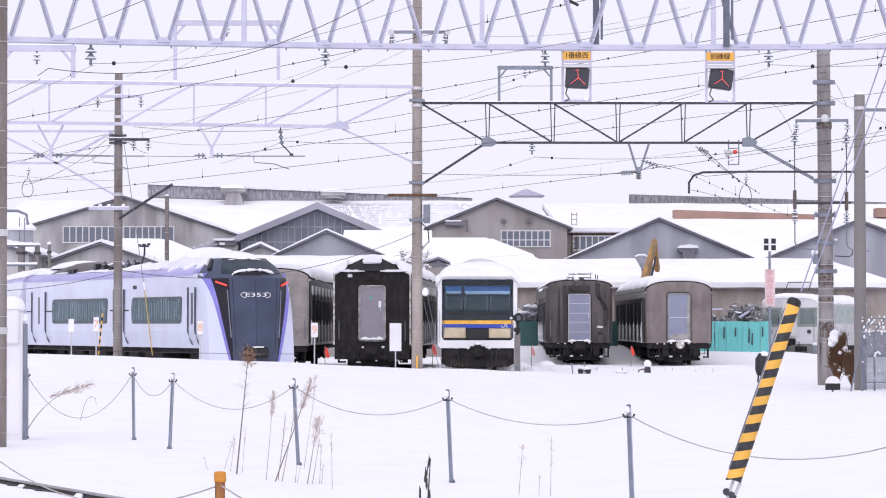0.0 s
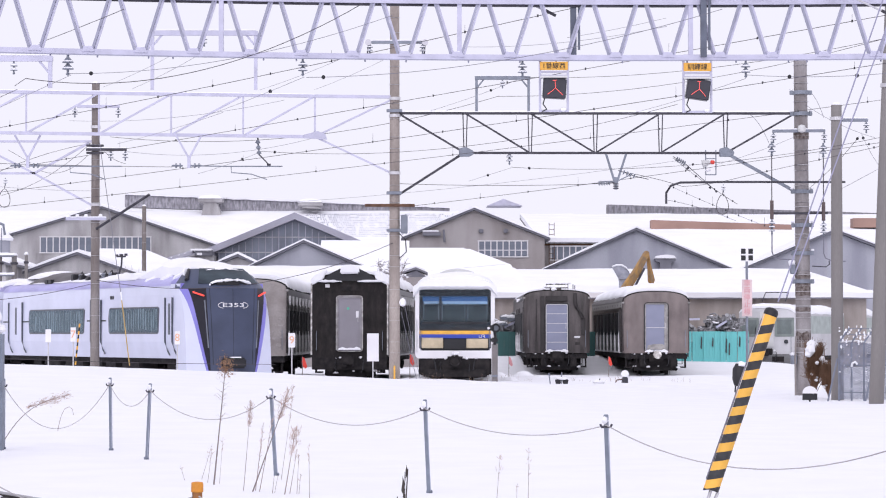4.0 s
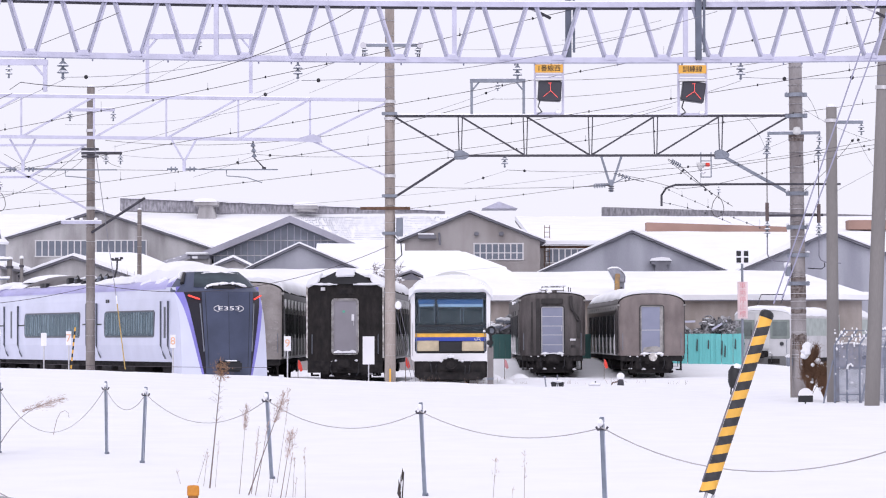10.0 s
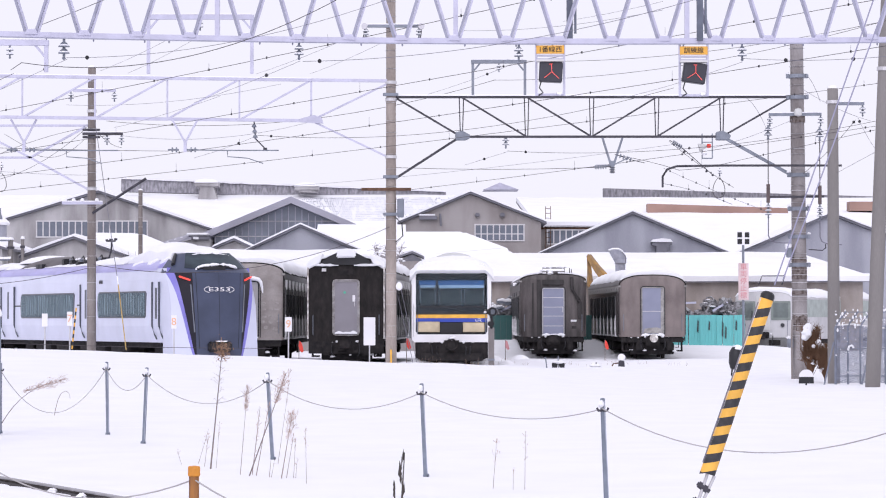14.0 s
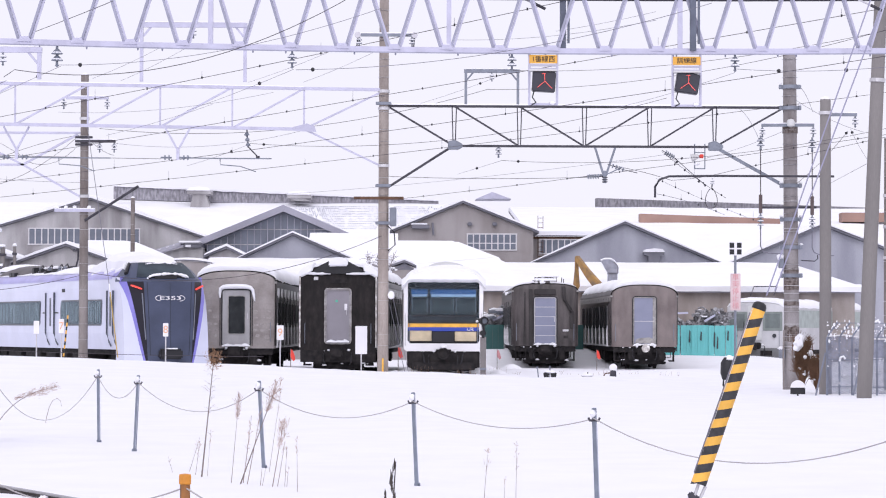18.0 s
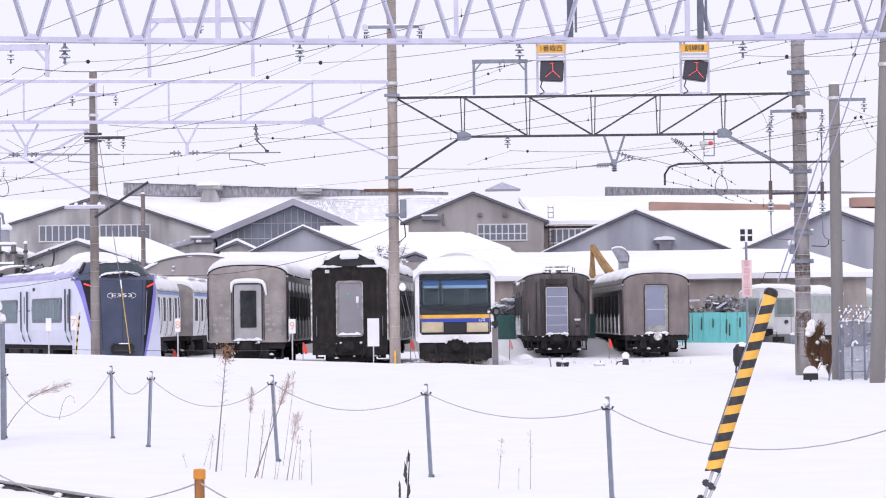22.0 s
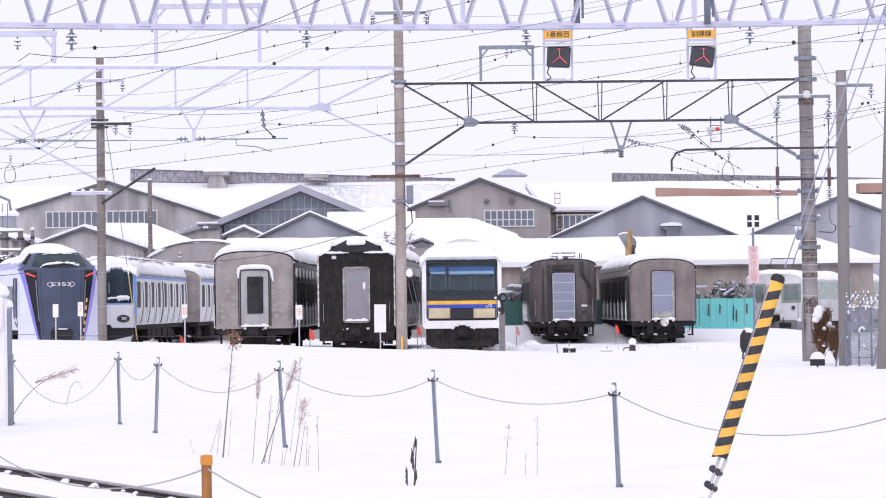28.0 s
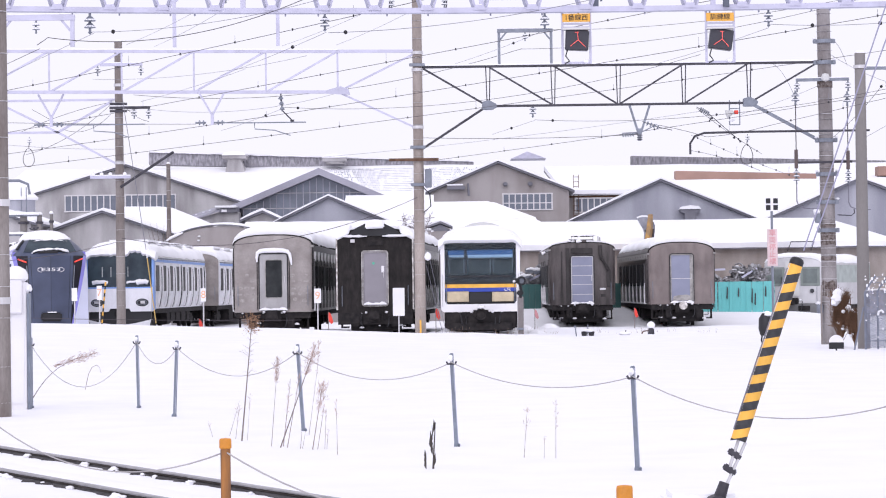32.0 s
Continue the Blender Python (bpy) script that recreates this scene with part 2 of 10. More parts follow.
# ---- rolling stock: each vehicle has its origin at the middle of its near end on rail level, and runs back along its own +y ----
SILVER = mat("weathered_stainless", (0.33, 0.3, 0.29), 0.55, 0.1, var=0.28, scale=1.6, col2=(0.225, 0.2, 0.193), bump=0.08, fine=16, streak=0.9)
TARBROWN = mat("tarred_brown_boards", (0.014, 0.0122, 0.0125), 0.75, var=0.7, scale=5, col2=(0.027, 0.0228, 0.0225), bump=0.25, fine=16, streak=2.5, spec=0.25)
UMBER = mat("faded_umber_paint", (0.215, 0.18, 0.173), 0.6, var=0.35, scale=2.0, col2=(0.14, 0.115, 0.112), bump=0.1, streak=2)
UMBERDARK = mat("sooty_umber_paint", (0.1, 0.086, 0.086), 0.55, var=0.5, scale=3.0, col2=(0.034, 0.029, 0.029), bump=0.12, streak=5)
GLOSSDARK = mat("glossy_dark_side", (0.028, 0.025, 0.026), 0.32, 0.0, var=0.4, scale=1.5, bump=0.06, fine=6, spec=0.35)
# pale colour standing in for snow mirrored on the coach sides
SIDEGLEAM = mat("painted_snow_gleam", (0.80, 0.79, 0.81), 0.4, var=0.3, scale=3, bump=0.05)
DOORGREY = mat("grey_door_paint", (0.27, 0.255, 0.285), 0.5, var=0.12, scale=1.5, bump=0.05)
ALU = mat("aluminium", (0.62, 0.61, 0.63), 0.4, 0.5, var=0.15, bump=0.05)
CREAM = mat("cream_railcar_paint", (0.82, 0.81, 0.83), 0.4, var=0.08, scale=1.2, bump=0.03)
STRIPEBLUE = mat("deep_blue_stripe", (0.035, 0.07, 0.42), 0.4, var=0.15)
SKYBLUE = mat("sky_blue_stripe", (0.24, 0.40, 0.80), 0.4, var=0.15)
PAPER = mat("yellowed_board", (0.62, 0.52, 0.36), 0.7, var=0.25, scale=3)
STEELSIDE = mat("brushed_stainless", (0.82, 0.82, 0.87), 0.35, 0.0, var=0.2, scale=1.2, bump=0.06, streak=4)
PEARL = mat("pearl_white_paint", (0.65, 0.67, 0.82), 0.22, var=0.1, scale=0.8, bump=0.02, spec=0.5)
VIOLET = mat("violet_paint", (0.24, 0.22, 0.62), 0.35, var=0.12, scale=1.0, bump=0.03)
LILAC = mat("lilac_roof_paint", (0.44, 0.42, 0.70), 0.45, var=0.2, scale=0.9, bump=0.05)
SLATE = mat("slate_blue_paint", (0.062, 0.076, 0.130), 0.4, var=0.25, scale=1.1, bump=0.04)
COVERGREY = mat("brown_grey_cover", (0.12, 0.108, 0.115), 0.55, var=0.35, scale=1.5, bump=0.05)
RAILDARK = mat("dark_door_rail", (0.09, 0.1, 0.125), 0.4, var=0.2)
WEDGE = mat("dark_lamp_recess", (0.02, 0.019, 0.028), 0.45, var=0.2, bump=0.02, spec=0.25)
TAILRED = lamp_mat("red_tail_lamp", (0.85, 0.07, 0.05), 0.6)
REARLIGHT = mat("dim_rear_window", (0.10, 0.112, 0.112), 0.5, var=0.5, scale=3, col2=(0.05, 0.058, 0.06))
REARFRAME = mat("pale_window_frame", (0.36, 0.38, 0.4), 0.5, var=0.2)
BLINDBLUE = mat("blue_blind", (0.09, 0.20, 0.42), 0.7, var=0.15)
BLINDPALE = mat("pale_blind_hem", (0.62, 0.74, 0.88), 0.7, var=0.1)
CURTAIN = mat("dark_curtain", (0.11, 0.138, 0.143), 0.7, var=0.5, scale=9, col2=(0.18, 0.21, 0.21), fine=30, streak=4)
# pale tone for the reflections streaking the express windows
CURTAINGLEAM = mat("painted_glass_gleam", (0.46, 0.51, 0.51), 0.7, var=0.6, scale=12, col2=(0.16, 0.2, 0.2), fine=30, streak=4)
SEATDARK = mat("dim_interior", (0.06, 0.062, 0.07), 0.8, var=0.3)
RAILGREEN = mat("dull_green_band", (0.25, 0.285, 0.27), 0.5, var=0.2)
OFFWHITE = mat("greyed_white_paint", (0.62, 0.62, 0.62), 0.5, var=0.15, scale=1.0)
VINYL = mat("grey_curtain", (0.25, 0.265, 0.36), 0.5, var=0.12, scale=1.5, bump=0.04)


RIMGREY = mat("worn_grey_rim", (0.38, 0.365, 0.355), 0.55, var=0.4, scale=6)
FRAMEWORN = mat("worn_door_frame", (0.34, 0.33, 0.34), 0.55, var=0.4, scale=6, col2=(0.2, 0.185, 0.19))
GREYLINE = mat("dull_pillar_edge", (0.15, 0.145, 0.15), 0.5, var=0.4, scale=3)
FROSTED = mat("snow_plastered_steel", (0.80, 0.78, 0.76), 0.8, var=0.4, scale=6, col2=(0.3, 0.27, 0.25), bump=0.4)


def arch(w, eave, top, n=14, a0=0.0, a1=180.0, q=0.75):
    """Roof line from the right eave to the left one: (x, z)."""
    out = []
    for i in range(n + 1):
        a = radians(a0 + (a1 - a0) * i / n)
        c, s = math.cos(a), math.sin(a)
        out.append((w / 2 * math.copysign(abs(c) ** q, c), eave + (top - eave) * abs(s) ** 0.9))
    return out


def roof_snow(parent, w, eave, top, y0, y1, deep=0.13, a0=22, seed=0.0, step_y=0.55):
    s, rings = Shape(), []
    n = max(2, int((y1 - y0) / step_y))
    for i in range(n + 1):
        y = y0 + (y1 - y0) * i / n
        j0, j1 = a0 + 9 * wob(y, seed, 0.9), a0 + 9 * wob(y, seed + 5, 0.9)
        inner = arch(w + 0.02, eave, top + 0.01, 10, j0, 180 - j1)
        end = 0.55 if i in (0, n) else (min(1.0, 0.4 + 0.15 * i) if deep > 0.35 else 1.0)
        outer = []
        for k, (x, z) in enumerate(inner):
            b = math.sin(math.pi * k / 10) ** 0.35 if 0 < k < 10 else 0.25
            h = deep * end * b * (1 + 0.5 * wob(x + seed, y, 0.8))
            outer.append((x * (1 + 0.25 * h / w), z + h))
        rings.append([(x, y, z) for x, z in inner] + [(x, y, z) for x, z in outer[::-1]])
    s.loft(rings)
    return part("roof_snow", s, ROOFSNOW, parent, "thick snow lying on the roof", smooth=True)


def bogie(parent, y, gauge=1.067):
    b = part("bogie", Shape().box(-1.0, -0.86, y - 1.3, y + 1.3, 0.38, 0.58).box(0.86, 1.0, y - 1.3, y + 1.3, 0.38, 0.58).box(-0.9, 0.9, y - 0.2, y + 0.2, 0.42, 0.62)
             .box(-1.06, -0.98, y - 0.45, y + 0.45, 0.3, 0.75).box(0.98, 1.06, y - 0.45, y + 0.45, 0.3, 0.75), UNDER, parent)
    for dy in (-1.05, 1.05):
        for sx in (-1, 1):
            part("wheel", Shape().tube([(sx * (gauge / 2), y + dy, 0.43), (sx * (gauge / 2 + 0.13), y + dy, 0.43)], 0.43, 18), UNDER, b)
        part("axle", Shape().tube([(-0.95, y + dy, 0.43), (0.95, y + dy, 0.43)], 0.08, 8), UNDER, b)
    return b


def running_gear(parent, length, w=2.8, floor=1.0, front=True):
    y0 = 0.12 if front else 1.4
    part("underframe", Shape().box(-w / 2 + 0.16, w / 2 - 0.16, y0, length - 0.1, floor - 0.2, floor + 0.01), UNDER, parent)
    rnd = random.Random(round(length * 10 + w * 77 + floor * 31))
    if front:
        part("end_beam", Shape().box(-w / 2 + 0.12, w / 2 - 0.12, 0.03, 0.3, floor - 0.24, floor - 0.02), UNDER, parent, bevel=0.02)
        part("snow_plough", Shape().box(-0.95, 0.95, 0.35, 0.45, 0.2, floor - 0.25), UNDER, parent, bevel=0.03)
        for sx in (-1, 1):
            part("steps", Shape().box(min(sx * 1.3, sx * 1.02), max(sx * 1.3, sx * 1.02), 0.15, 0.6, 0.32, 0.38).box(min(sx * 1.3, sx * 1.25), max(sx * 1.3, sx * 1.25), 0.2, 0.55, 0.32, floor - 0.2), UNDER, parent)
            x = sx * rnd.uniform(0.55, 0.8)
            part("hose_box", Shape().box(x - 0.14, x + 0.14, 0.0, 0.3, 0.36, floor - 0.22), UNDER, parent, bevel=0.03)
            part("snow_lump", Shape().turned([(0.02, 0), (0.10, 0.01), (0.08, 0.06), (0.01, 0.09)], (x + 0.22, 0.16, 0.3 + 0.3 * rnd.random()), 8), ROOFSNOW, parent, smooth=True)
        for k in range(7):
            part("snow_fleck", Shape().lump((rnd.uniform(-1.2, 1.2), rnd.uniform(-0.03, 0.12), rnd.choice((floor - 0.03, floor - 0.03, 0.4))), rnd.uniform(0.025, 0.055), rnd, 0.5, 6), ROOFSNOW, parent, smooth=True)
        for sx in (-1, 1):
            part("grab_rail", Shape().tube([(sx * (w / 2 - 0.2), 0.0, floor + 0.25), (sx * (w / 2 - 0.2), -0.06, floor + 0.28), (sx * (w / 2 - 0.2), -0.06, floor + 0.95), (sx * (w / 2 - 0.2), 0.0, floor + 0.98)], 0.014, 5), GREYSTEEL, parent)
    bogie(parent, 2.9)
    bogie(parent, length - 2.9)
    y = 5.4
    while y < length - 6:
        ln = rnd.uniform(0.8, 2.0)
        for sx in (-1, 1):
            part("equipment_box", Shape().box(min(sx * 1.3, sx * 0.6), max(sx * 1.3, sx * 0.6), y, y + ln, rnd.uniform(0.28, 0.45), floor - 0.19), UNDER, parent, bevel=0.03)
        y += ln + rnd.uniform(0.3, 0.8)


def coupler(parent, z=0.86):
    c = part("coupler", Shape().box(-0.14, 0.14, -0.42, 0.15, z - 0.13, z + 0.13).box(-0.22, 0.2, -0.55, -0.35, z - 0.17, z + 0.17).box(-0.3, 0.3, -0.06, 0.1, z - 0.28, z + 0.2), UNDER, parent, bevel=0.03)
    part("brake_hose", Shape().tube([(0.5, -0.05, z), (0.52, -0.18, z - 0.12), (0.5, -0.2, z - 0.35), (0.44, -0.16, z - 0.45)], 0.025, 6), BLACK, parent)
    part("brake_hose", Shape().tube([(-0.5, -0.05, z), (-0.53, -0.17, z - 0.1), (-0.52, -0.2, z - 0.3), (-0.46, -0.16, z - 0.42)], 0.025, 6), BLACK, parent)
    for x in (-0.34, 0.42):
        part("snow_clot", Shape().lump((x, -0.12, z + 0.1), 0.06, random.Random(int(100 * x) + 50), 0.7, 7), ROOFSNOW, c, smooth=True)


def carbody(parent, length, w, floor, eave, top, body_m, roof_m, end_m=None, snow=0.13, seed=0.0, a0=22, front=0.06, bowed=False):
    """Body, roof, ends and roof snow of a car; a bowed end curves back towards its corners."""
    back = 0.28 if bowed else 0.06
    low = [(-w / 2 + 0.03, floor), (w / 2 - 0.03, floor), (w / 2, floor + 0.12), (w / 2, eave), (-w / 2, eave), (-w / 2, floor + 0.12)]
    part("body", Shape().prism(low, max(front, back), length), body_m, parent, bevel=0.02)
    part("roof", Shape().prism(arch(w, eave, top), back, length), roof_m, parent, smooth=True)
    if end_m:
        full = [(-w / 2 + 0.03, floor), (w / 2 - 0.03, floor)] + [(x * 0.995, z - 0.01) for x, z in arch(w, eave, top, 16)]
        sh = Shape()
        sh.loft([[(x * k, y, floor + (z - floor) * k2) for x, z in full] for y, k, k2 in (((0.3, 1.0, 1.0), (0.17, 0.99, 0.998), (0.08, 0.965, 0.993), (0.025, 0.92, 0.984), (0.0, 0.86, 0.972)) if bowed else ((0.09, 1.0, 1.0), (0.03, 0.992, 0.997), (0.0, 0.96, 0.985)))])
        part("end_wall", sh, end_m, parent, smooth=True)
        part("end_wall", Shape().prism([(x * 0.99, z) for x, z in full], length - 0.02, length + 0.02), end_m, parent)
    if snow:
        roof_snow(parent, w, eave, top, 0.18 if bowed else 0.03, length - 0.05, snow, a0, seed)
    running_gear(parent, length, w, floor)


def side_windows(parent, w, ys, width, z0, z1, frame_m, pane_m, sides=(-1, 1)):
    fr = Shape().box(-0.012, 0.012, -width / 2 - 0.05, width / 2 + 0.05, z0 - 0.05, z1 + 0.05).mesh("window_frame", frame_m, 0.008)
    pn = Shape().box(-0.01, 0.01, -width / 2, width / 2, z0, z1).mesh("pane", pane_m)
    for y in ys:
        for sx in sides:
            f = again("window", fr, parent, (sx * (w / 2 + 0.008), y, 0))
            again("pane", pn, f, (sx * 0.014, 0, 0))


def side_ribs(parent, w, y0, y1, zs, material):
    for sx in (-1, 1):
        s = Shape()
        for z in zs:
            s.box(min(sx * w / 2, sx * (w / 2 + 0.022)), max(sx * w / 2, sx * (w / 2 + 0.022)), y0, y1, z - 0.018, z + 0.018)
        part("corrugation", s, material, parent)


def side_pillars(parent, w, ys, z0, z1, upper=True):
    """Snow's gleam on the dark side, built as bright upright strips under the windows, bowed in at the foot, and a pale
    cantrail above them.
    """
    s = Shape().tube([(-0.03, 0, z0), (0.015, 0, z0 + 0.3), (0.035, 0, z0 + 0.65), (0.02, 0, z0 + 0.95)], 0.085, 7, 0.012).mesh("gleam_strip", SIDEGLEAM)
    u = Shape().tube([(0.01, 0, z1 - 0.35), (0.02, 0, z1)], 0.06, 6).mesh("gleam_strip", SIDEGLEAM)
    g = Shape().tube([(0.02, 0, z0 + 0.9), (0.02, 0, z1 - 0.3)], 0.022, 5).mesh("pillar_edge", GREYLINE)
    sill = Shape().box(-0.012, 0.012, max(0.35, ys[0] - 0.6), ys[-1] + 0.6, z0 - 0.02, z0 + 0.05).mesh("side_sill", SIDEGLEAM)
    for sx in (-1, 1):
        again("side_sill", sill, parent, (sx * w / 2, 0, 0))
    for y in ys:
        for sx, rz in ((1, 0), (-1, 180)):
            again("gleam_strip", s, parent, (sx * w / 2, y, 0), rz)
            again("pillar_edge", g, parent, (sx * w / 2, y, 0), rz)
            if upper:
                again("gleam_strip", u, parent, (sx * w / 2, y + 0.3, 0), rz)


def rounded_ring(x0, x1, z0, z1, t, r, y0, y1):
    """A frame with rounded corners: its opening, its width outward, corner radius, and depth."""
    def outline(g):
        rr = r + g
        return [(cx + rr * math.cos(a), cz + rr * math.sin(a)) for cx, cz, a0 in ((x1 - r, z1 - r, 0), (x0 + r, z1 - r, 90), (x0 + r, z0 + r, 180), (x1 - r, z0 + r, 270)) for a in (radians(a0 + 15 * i) for i in range(7))]
    a, b = outline(0.0), outline(t)
    n = len(a)
    s = Shape()
    s.add([(x, y0, z) for x, z in a] + [(x, y0, z) for x, z in b] + [(x, y1, z) for x, z in a] + [(x, y1, z) for x, z in b],
          [q for i in range(n) for j in ((i + 1) % n,) for q in ((i, j, n + j, n + i), (n + i, n + j, 3 * n + j, 3 * n + i), (2 * n + i, 2 * n + j, j, i), (3 * n + i, 3 * n + j, 2 * n + j, 2 * n + i))])
    return s


def snow_roll(pts, radii, n=8, flat=0.85):
    """A roll of snow along points, thick and thin by turns."""
    rings = []
    for i, (p, r) in enumerate(zip(pts, radii)):
        a, b = Vector(pts[max(i - 1, 0)]), Vector(pts[min(i + 1, len(pts) - 1)])
        d = (b - a).normalized()
        side = Vector((0, 1, 0))
        up = d.cross(side).normalized()
        rings.append([Vector(p) + r * math.cos(t) * side + r * flat * math.sin(t) * up for t in (2 * math.pi * k / n for k in range(n))])
    return Shape().loft(rings)


def end_door(parent, x0, x1, z0, z1, frame_m, leaf_m, t=0.03, r=0.07, pane=None, pane_m=None, hood_snow=False):
    """A door in the end wall: leaf, thin frame with rounded corners, handle, snow on the sill."""
    d = part("end_door", Shape().box(x0, x1, -0.05, 0.02, z0, z1), leaf_m, parent, bevel=0.015)
    part("door_frame", rounded_ring(x0 + 0.01, x1 - 0.01, z0 + 0.01, z1 - 0.01, t + 0.01, r, -0.075, 0.02), frame_m, d, bevel=0.006)
    if pane:
        a, b, c, e = pane
        if pane_m is not VINYL:
            part("window_frame", rounded_ring(a, b, c, e, 0.03, 0.05, -0.07, -0.03), RIMGREY, d, bevel=0.006)
        part("pane", Shape().box(a, b, -0.062, -0.052, c, e), pane_m, d)
    part("handle", Shape().tube([(x1 - 0.1, -0.06, z0 + 1.0), (x1 - 0.1, -0.1, z0 + 1.03), (x1 - 0.1, -0.1, z0 + 1.2), (x1 - 0.1, -0.06, z0 + 1.23)], 0.012, 6), ALU, d, "metal handle")
    n = 10
    s = Shape().loft([[(x0 + (x1 - x0) * i / n, y, z0 - 0.02 + h * (0.1 + 0.05 * wob(i, x0, 0.8)) * (0.45 if i in (0, n) else 1.0)) for y, h in ((-0.16, 0.1), (-0.14, 0.8), (-0.07, 1.0), (-0.05, 0), (-0.15, 0))] for i in range(n + 1)])
    part("sill_snow", s, ROOFSNOW, d, "snow drifted on the sill", smooth=True)
    if hood_snow:
        c, hw = (x0 + x1) / 2, (x1 - x0) / 2
        pts = [(x0 - 0.075, -0.09, z1 - 0.3), (x0 - 0.085, -0.1, z1 - 0.12), (x0 - 0.06, -0.1, z1 + 0.03), (x0 + 0.04, -0.1, z1 + 0.1)]
        pts += [(c + hw * f, -0.1, z1 + 0.13 - 0.02 * f * f) for f in (-0.65, -0.3, 0.05, 0.4, 0.7)]
        pts += [(x1 + 0.02, -0.1, z1 + 0.08), (x1 + 0.1, -0.1, z1 - 0.02), (x1 + 0.14, -0.1, z1 - 0.2), (x1 + 0.17, -0.09, z1 - 0.42)]
        part("hood_snow", snow_roll(pts, (0.03, 0.06, 0.085, 0.1, 0.1, 0.105, 0.11, 0.1, 0.1, 0.09, 0.075, 0.06, 0.03)), ROOFSNOW, d, "curl of snow over the door", smooth=True)
    return d


def end_rim(parent, w, eave, top):
    """The dark rim along the top of a coach's end."""
    part("end_rim", Shape().tube([(x * 0.985, 0.1, z - 0.012) for x, z in arch(w, eave, top, 18)], 0.026, 6), UNDER, parent, smooth=True)
    for sx in (-1, 1):
        part("corner_lamp", Shape().box(sx * (w / 2 - 0.03) - 0.06, sx * (w / 2 - 0.03) + 0.06, 0.02, 0.2, eave - 0.08, eave), RIMGREY, parent, "small pale corner lamp", bevel=0.015)


def corner_rails(parent, w, floor, eave, material, y=-0.03):
    for sx in (-1, 1):
        part("gutter_pipe", Shape().tube([(sx * (w / 2 - 0.04), y, floor + 0.05), (sx * (w / 2 - 0.04), y, eave - 0.05)], 0.032, 7), material, parent)


FROST = mat("hoar_frost", (0.37, 0.345, 0.333), 0.8, var=0.5, scale=9, col2=(0.27, 0.245, 0.235), bump=0.2)


def frost(parent, seed):
    """Faint patches of frost on the corrugated end, in rows."""
    rnd = random.Random(seed)
    for z in (1.4, 1.62, 1.85, 2.1, 2.34):
        for x in (-1.2, -0.98, -0.76, 0.78, 1.0, 1.2):
            if rnd.random() < 0.72:
                a, b = rnd.uniform(0.06, 0.11), rnd.uniform(0.03, 0.07)
                cx, cz = x + rnd.gauss(0, 0.03), z + rnd.gauss(0, 0.02)
                part("frost_patch", Shape().prism([(cx + a * math.copysign(abs(math.cos(t)) ** 0.6, math.cos(t)) * rnd.uniform(0.85, 1.1), cz + b * math.copysign(abs(math.sin(t)) ** 0.6, math.sin(t)) * rnd.uniform(0.8, 1.15)) for t in (radians(22.5 * i + 11) for i in range(16))], -0.006, 0.02), FROST, parent)


# stainless coach with a curtained end door
def stainless_coach():
    c = thing("passenger_coach", pose(-6.43, 104, 0, 0, 0, -1.0), "weathered grey stainless passenger coach with snow-hooded end door", "train car", "parked coaches")
    carbody(c, 19.5, 3.0, 0.95, 3.44, 3.84, GLOSSDARK, UNDER, SILVER, 0.30, 1.0, 5, bowed=True)
    end_door(c, -0.5, 0.54, 1.04, 3.12, BLACK, mat("pale_door", (0.43, 0.42, 0.43), 0.5, var=0.25, scale=2.5, streak=3), 0.03, 0.08, (-0.26, 0.34, 1.5, 2.88), DOORPANE, True)
    for x, z in ((-0.58, 2.9), (0.62, 2.8)):
        part("drain_pipe", Shape().tube([(x, -0.03, 1.05), (x, -0.03, z)], 0.014, 5), UNDER, c)
    end_rim(c, 3.0, 3.44, 3.84)
    corner_rails(c, 3.0, 1.0, 3.4, UNDER, 0.14)
    side_windows(c, 3.0, [1.3 + 1.55 * i for i in range(12)], 1.0, 1.75, 2.65, GLOSSDARK, OLDPANE)
    side_ribs(c, 3.0, 0.5, 19.2, [1.1 + 0.09 * i for i in range(6)] + [2.8, 2.9], GLOSSDARK)
    side_pillars(c, 3.0, [0.5 + 2.1 * i for i in range(9)], 1.0, 3.2)
    frost(c, 5)
    coupler(c)
    return c


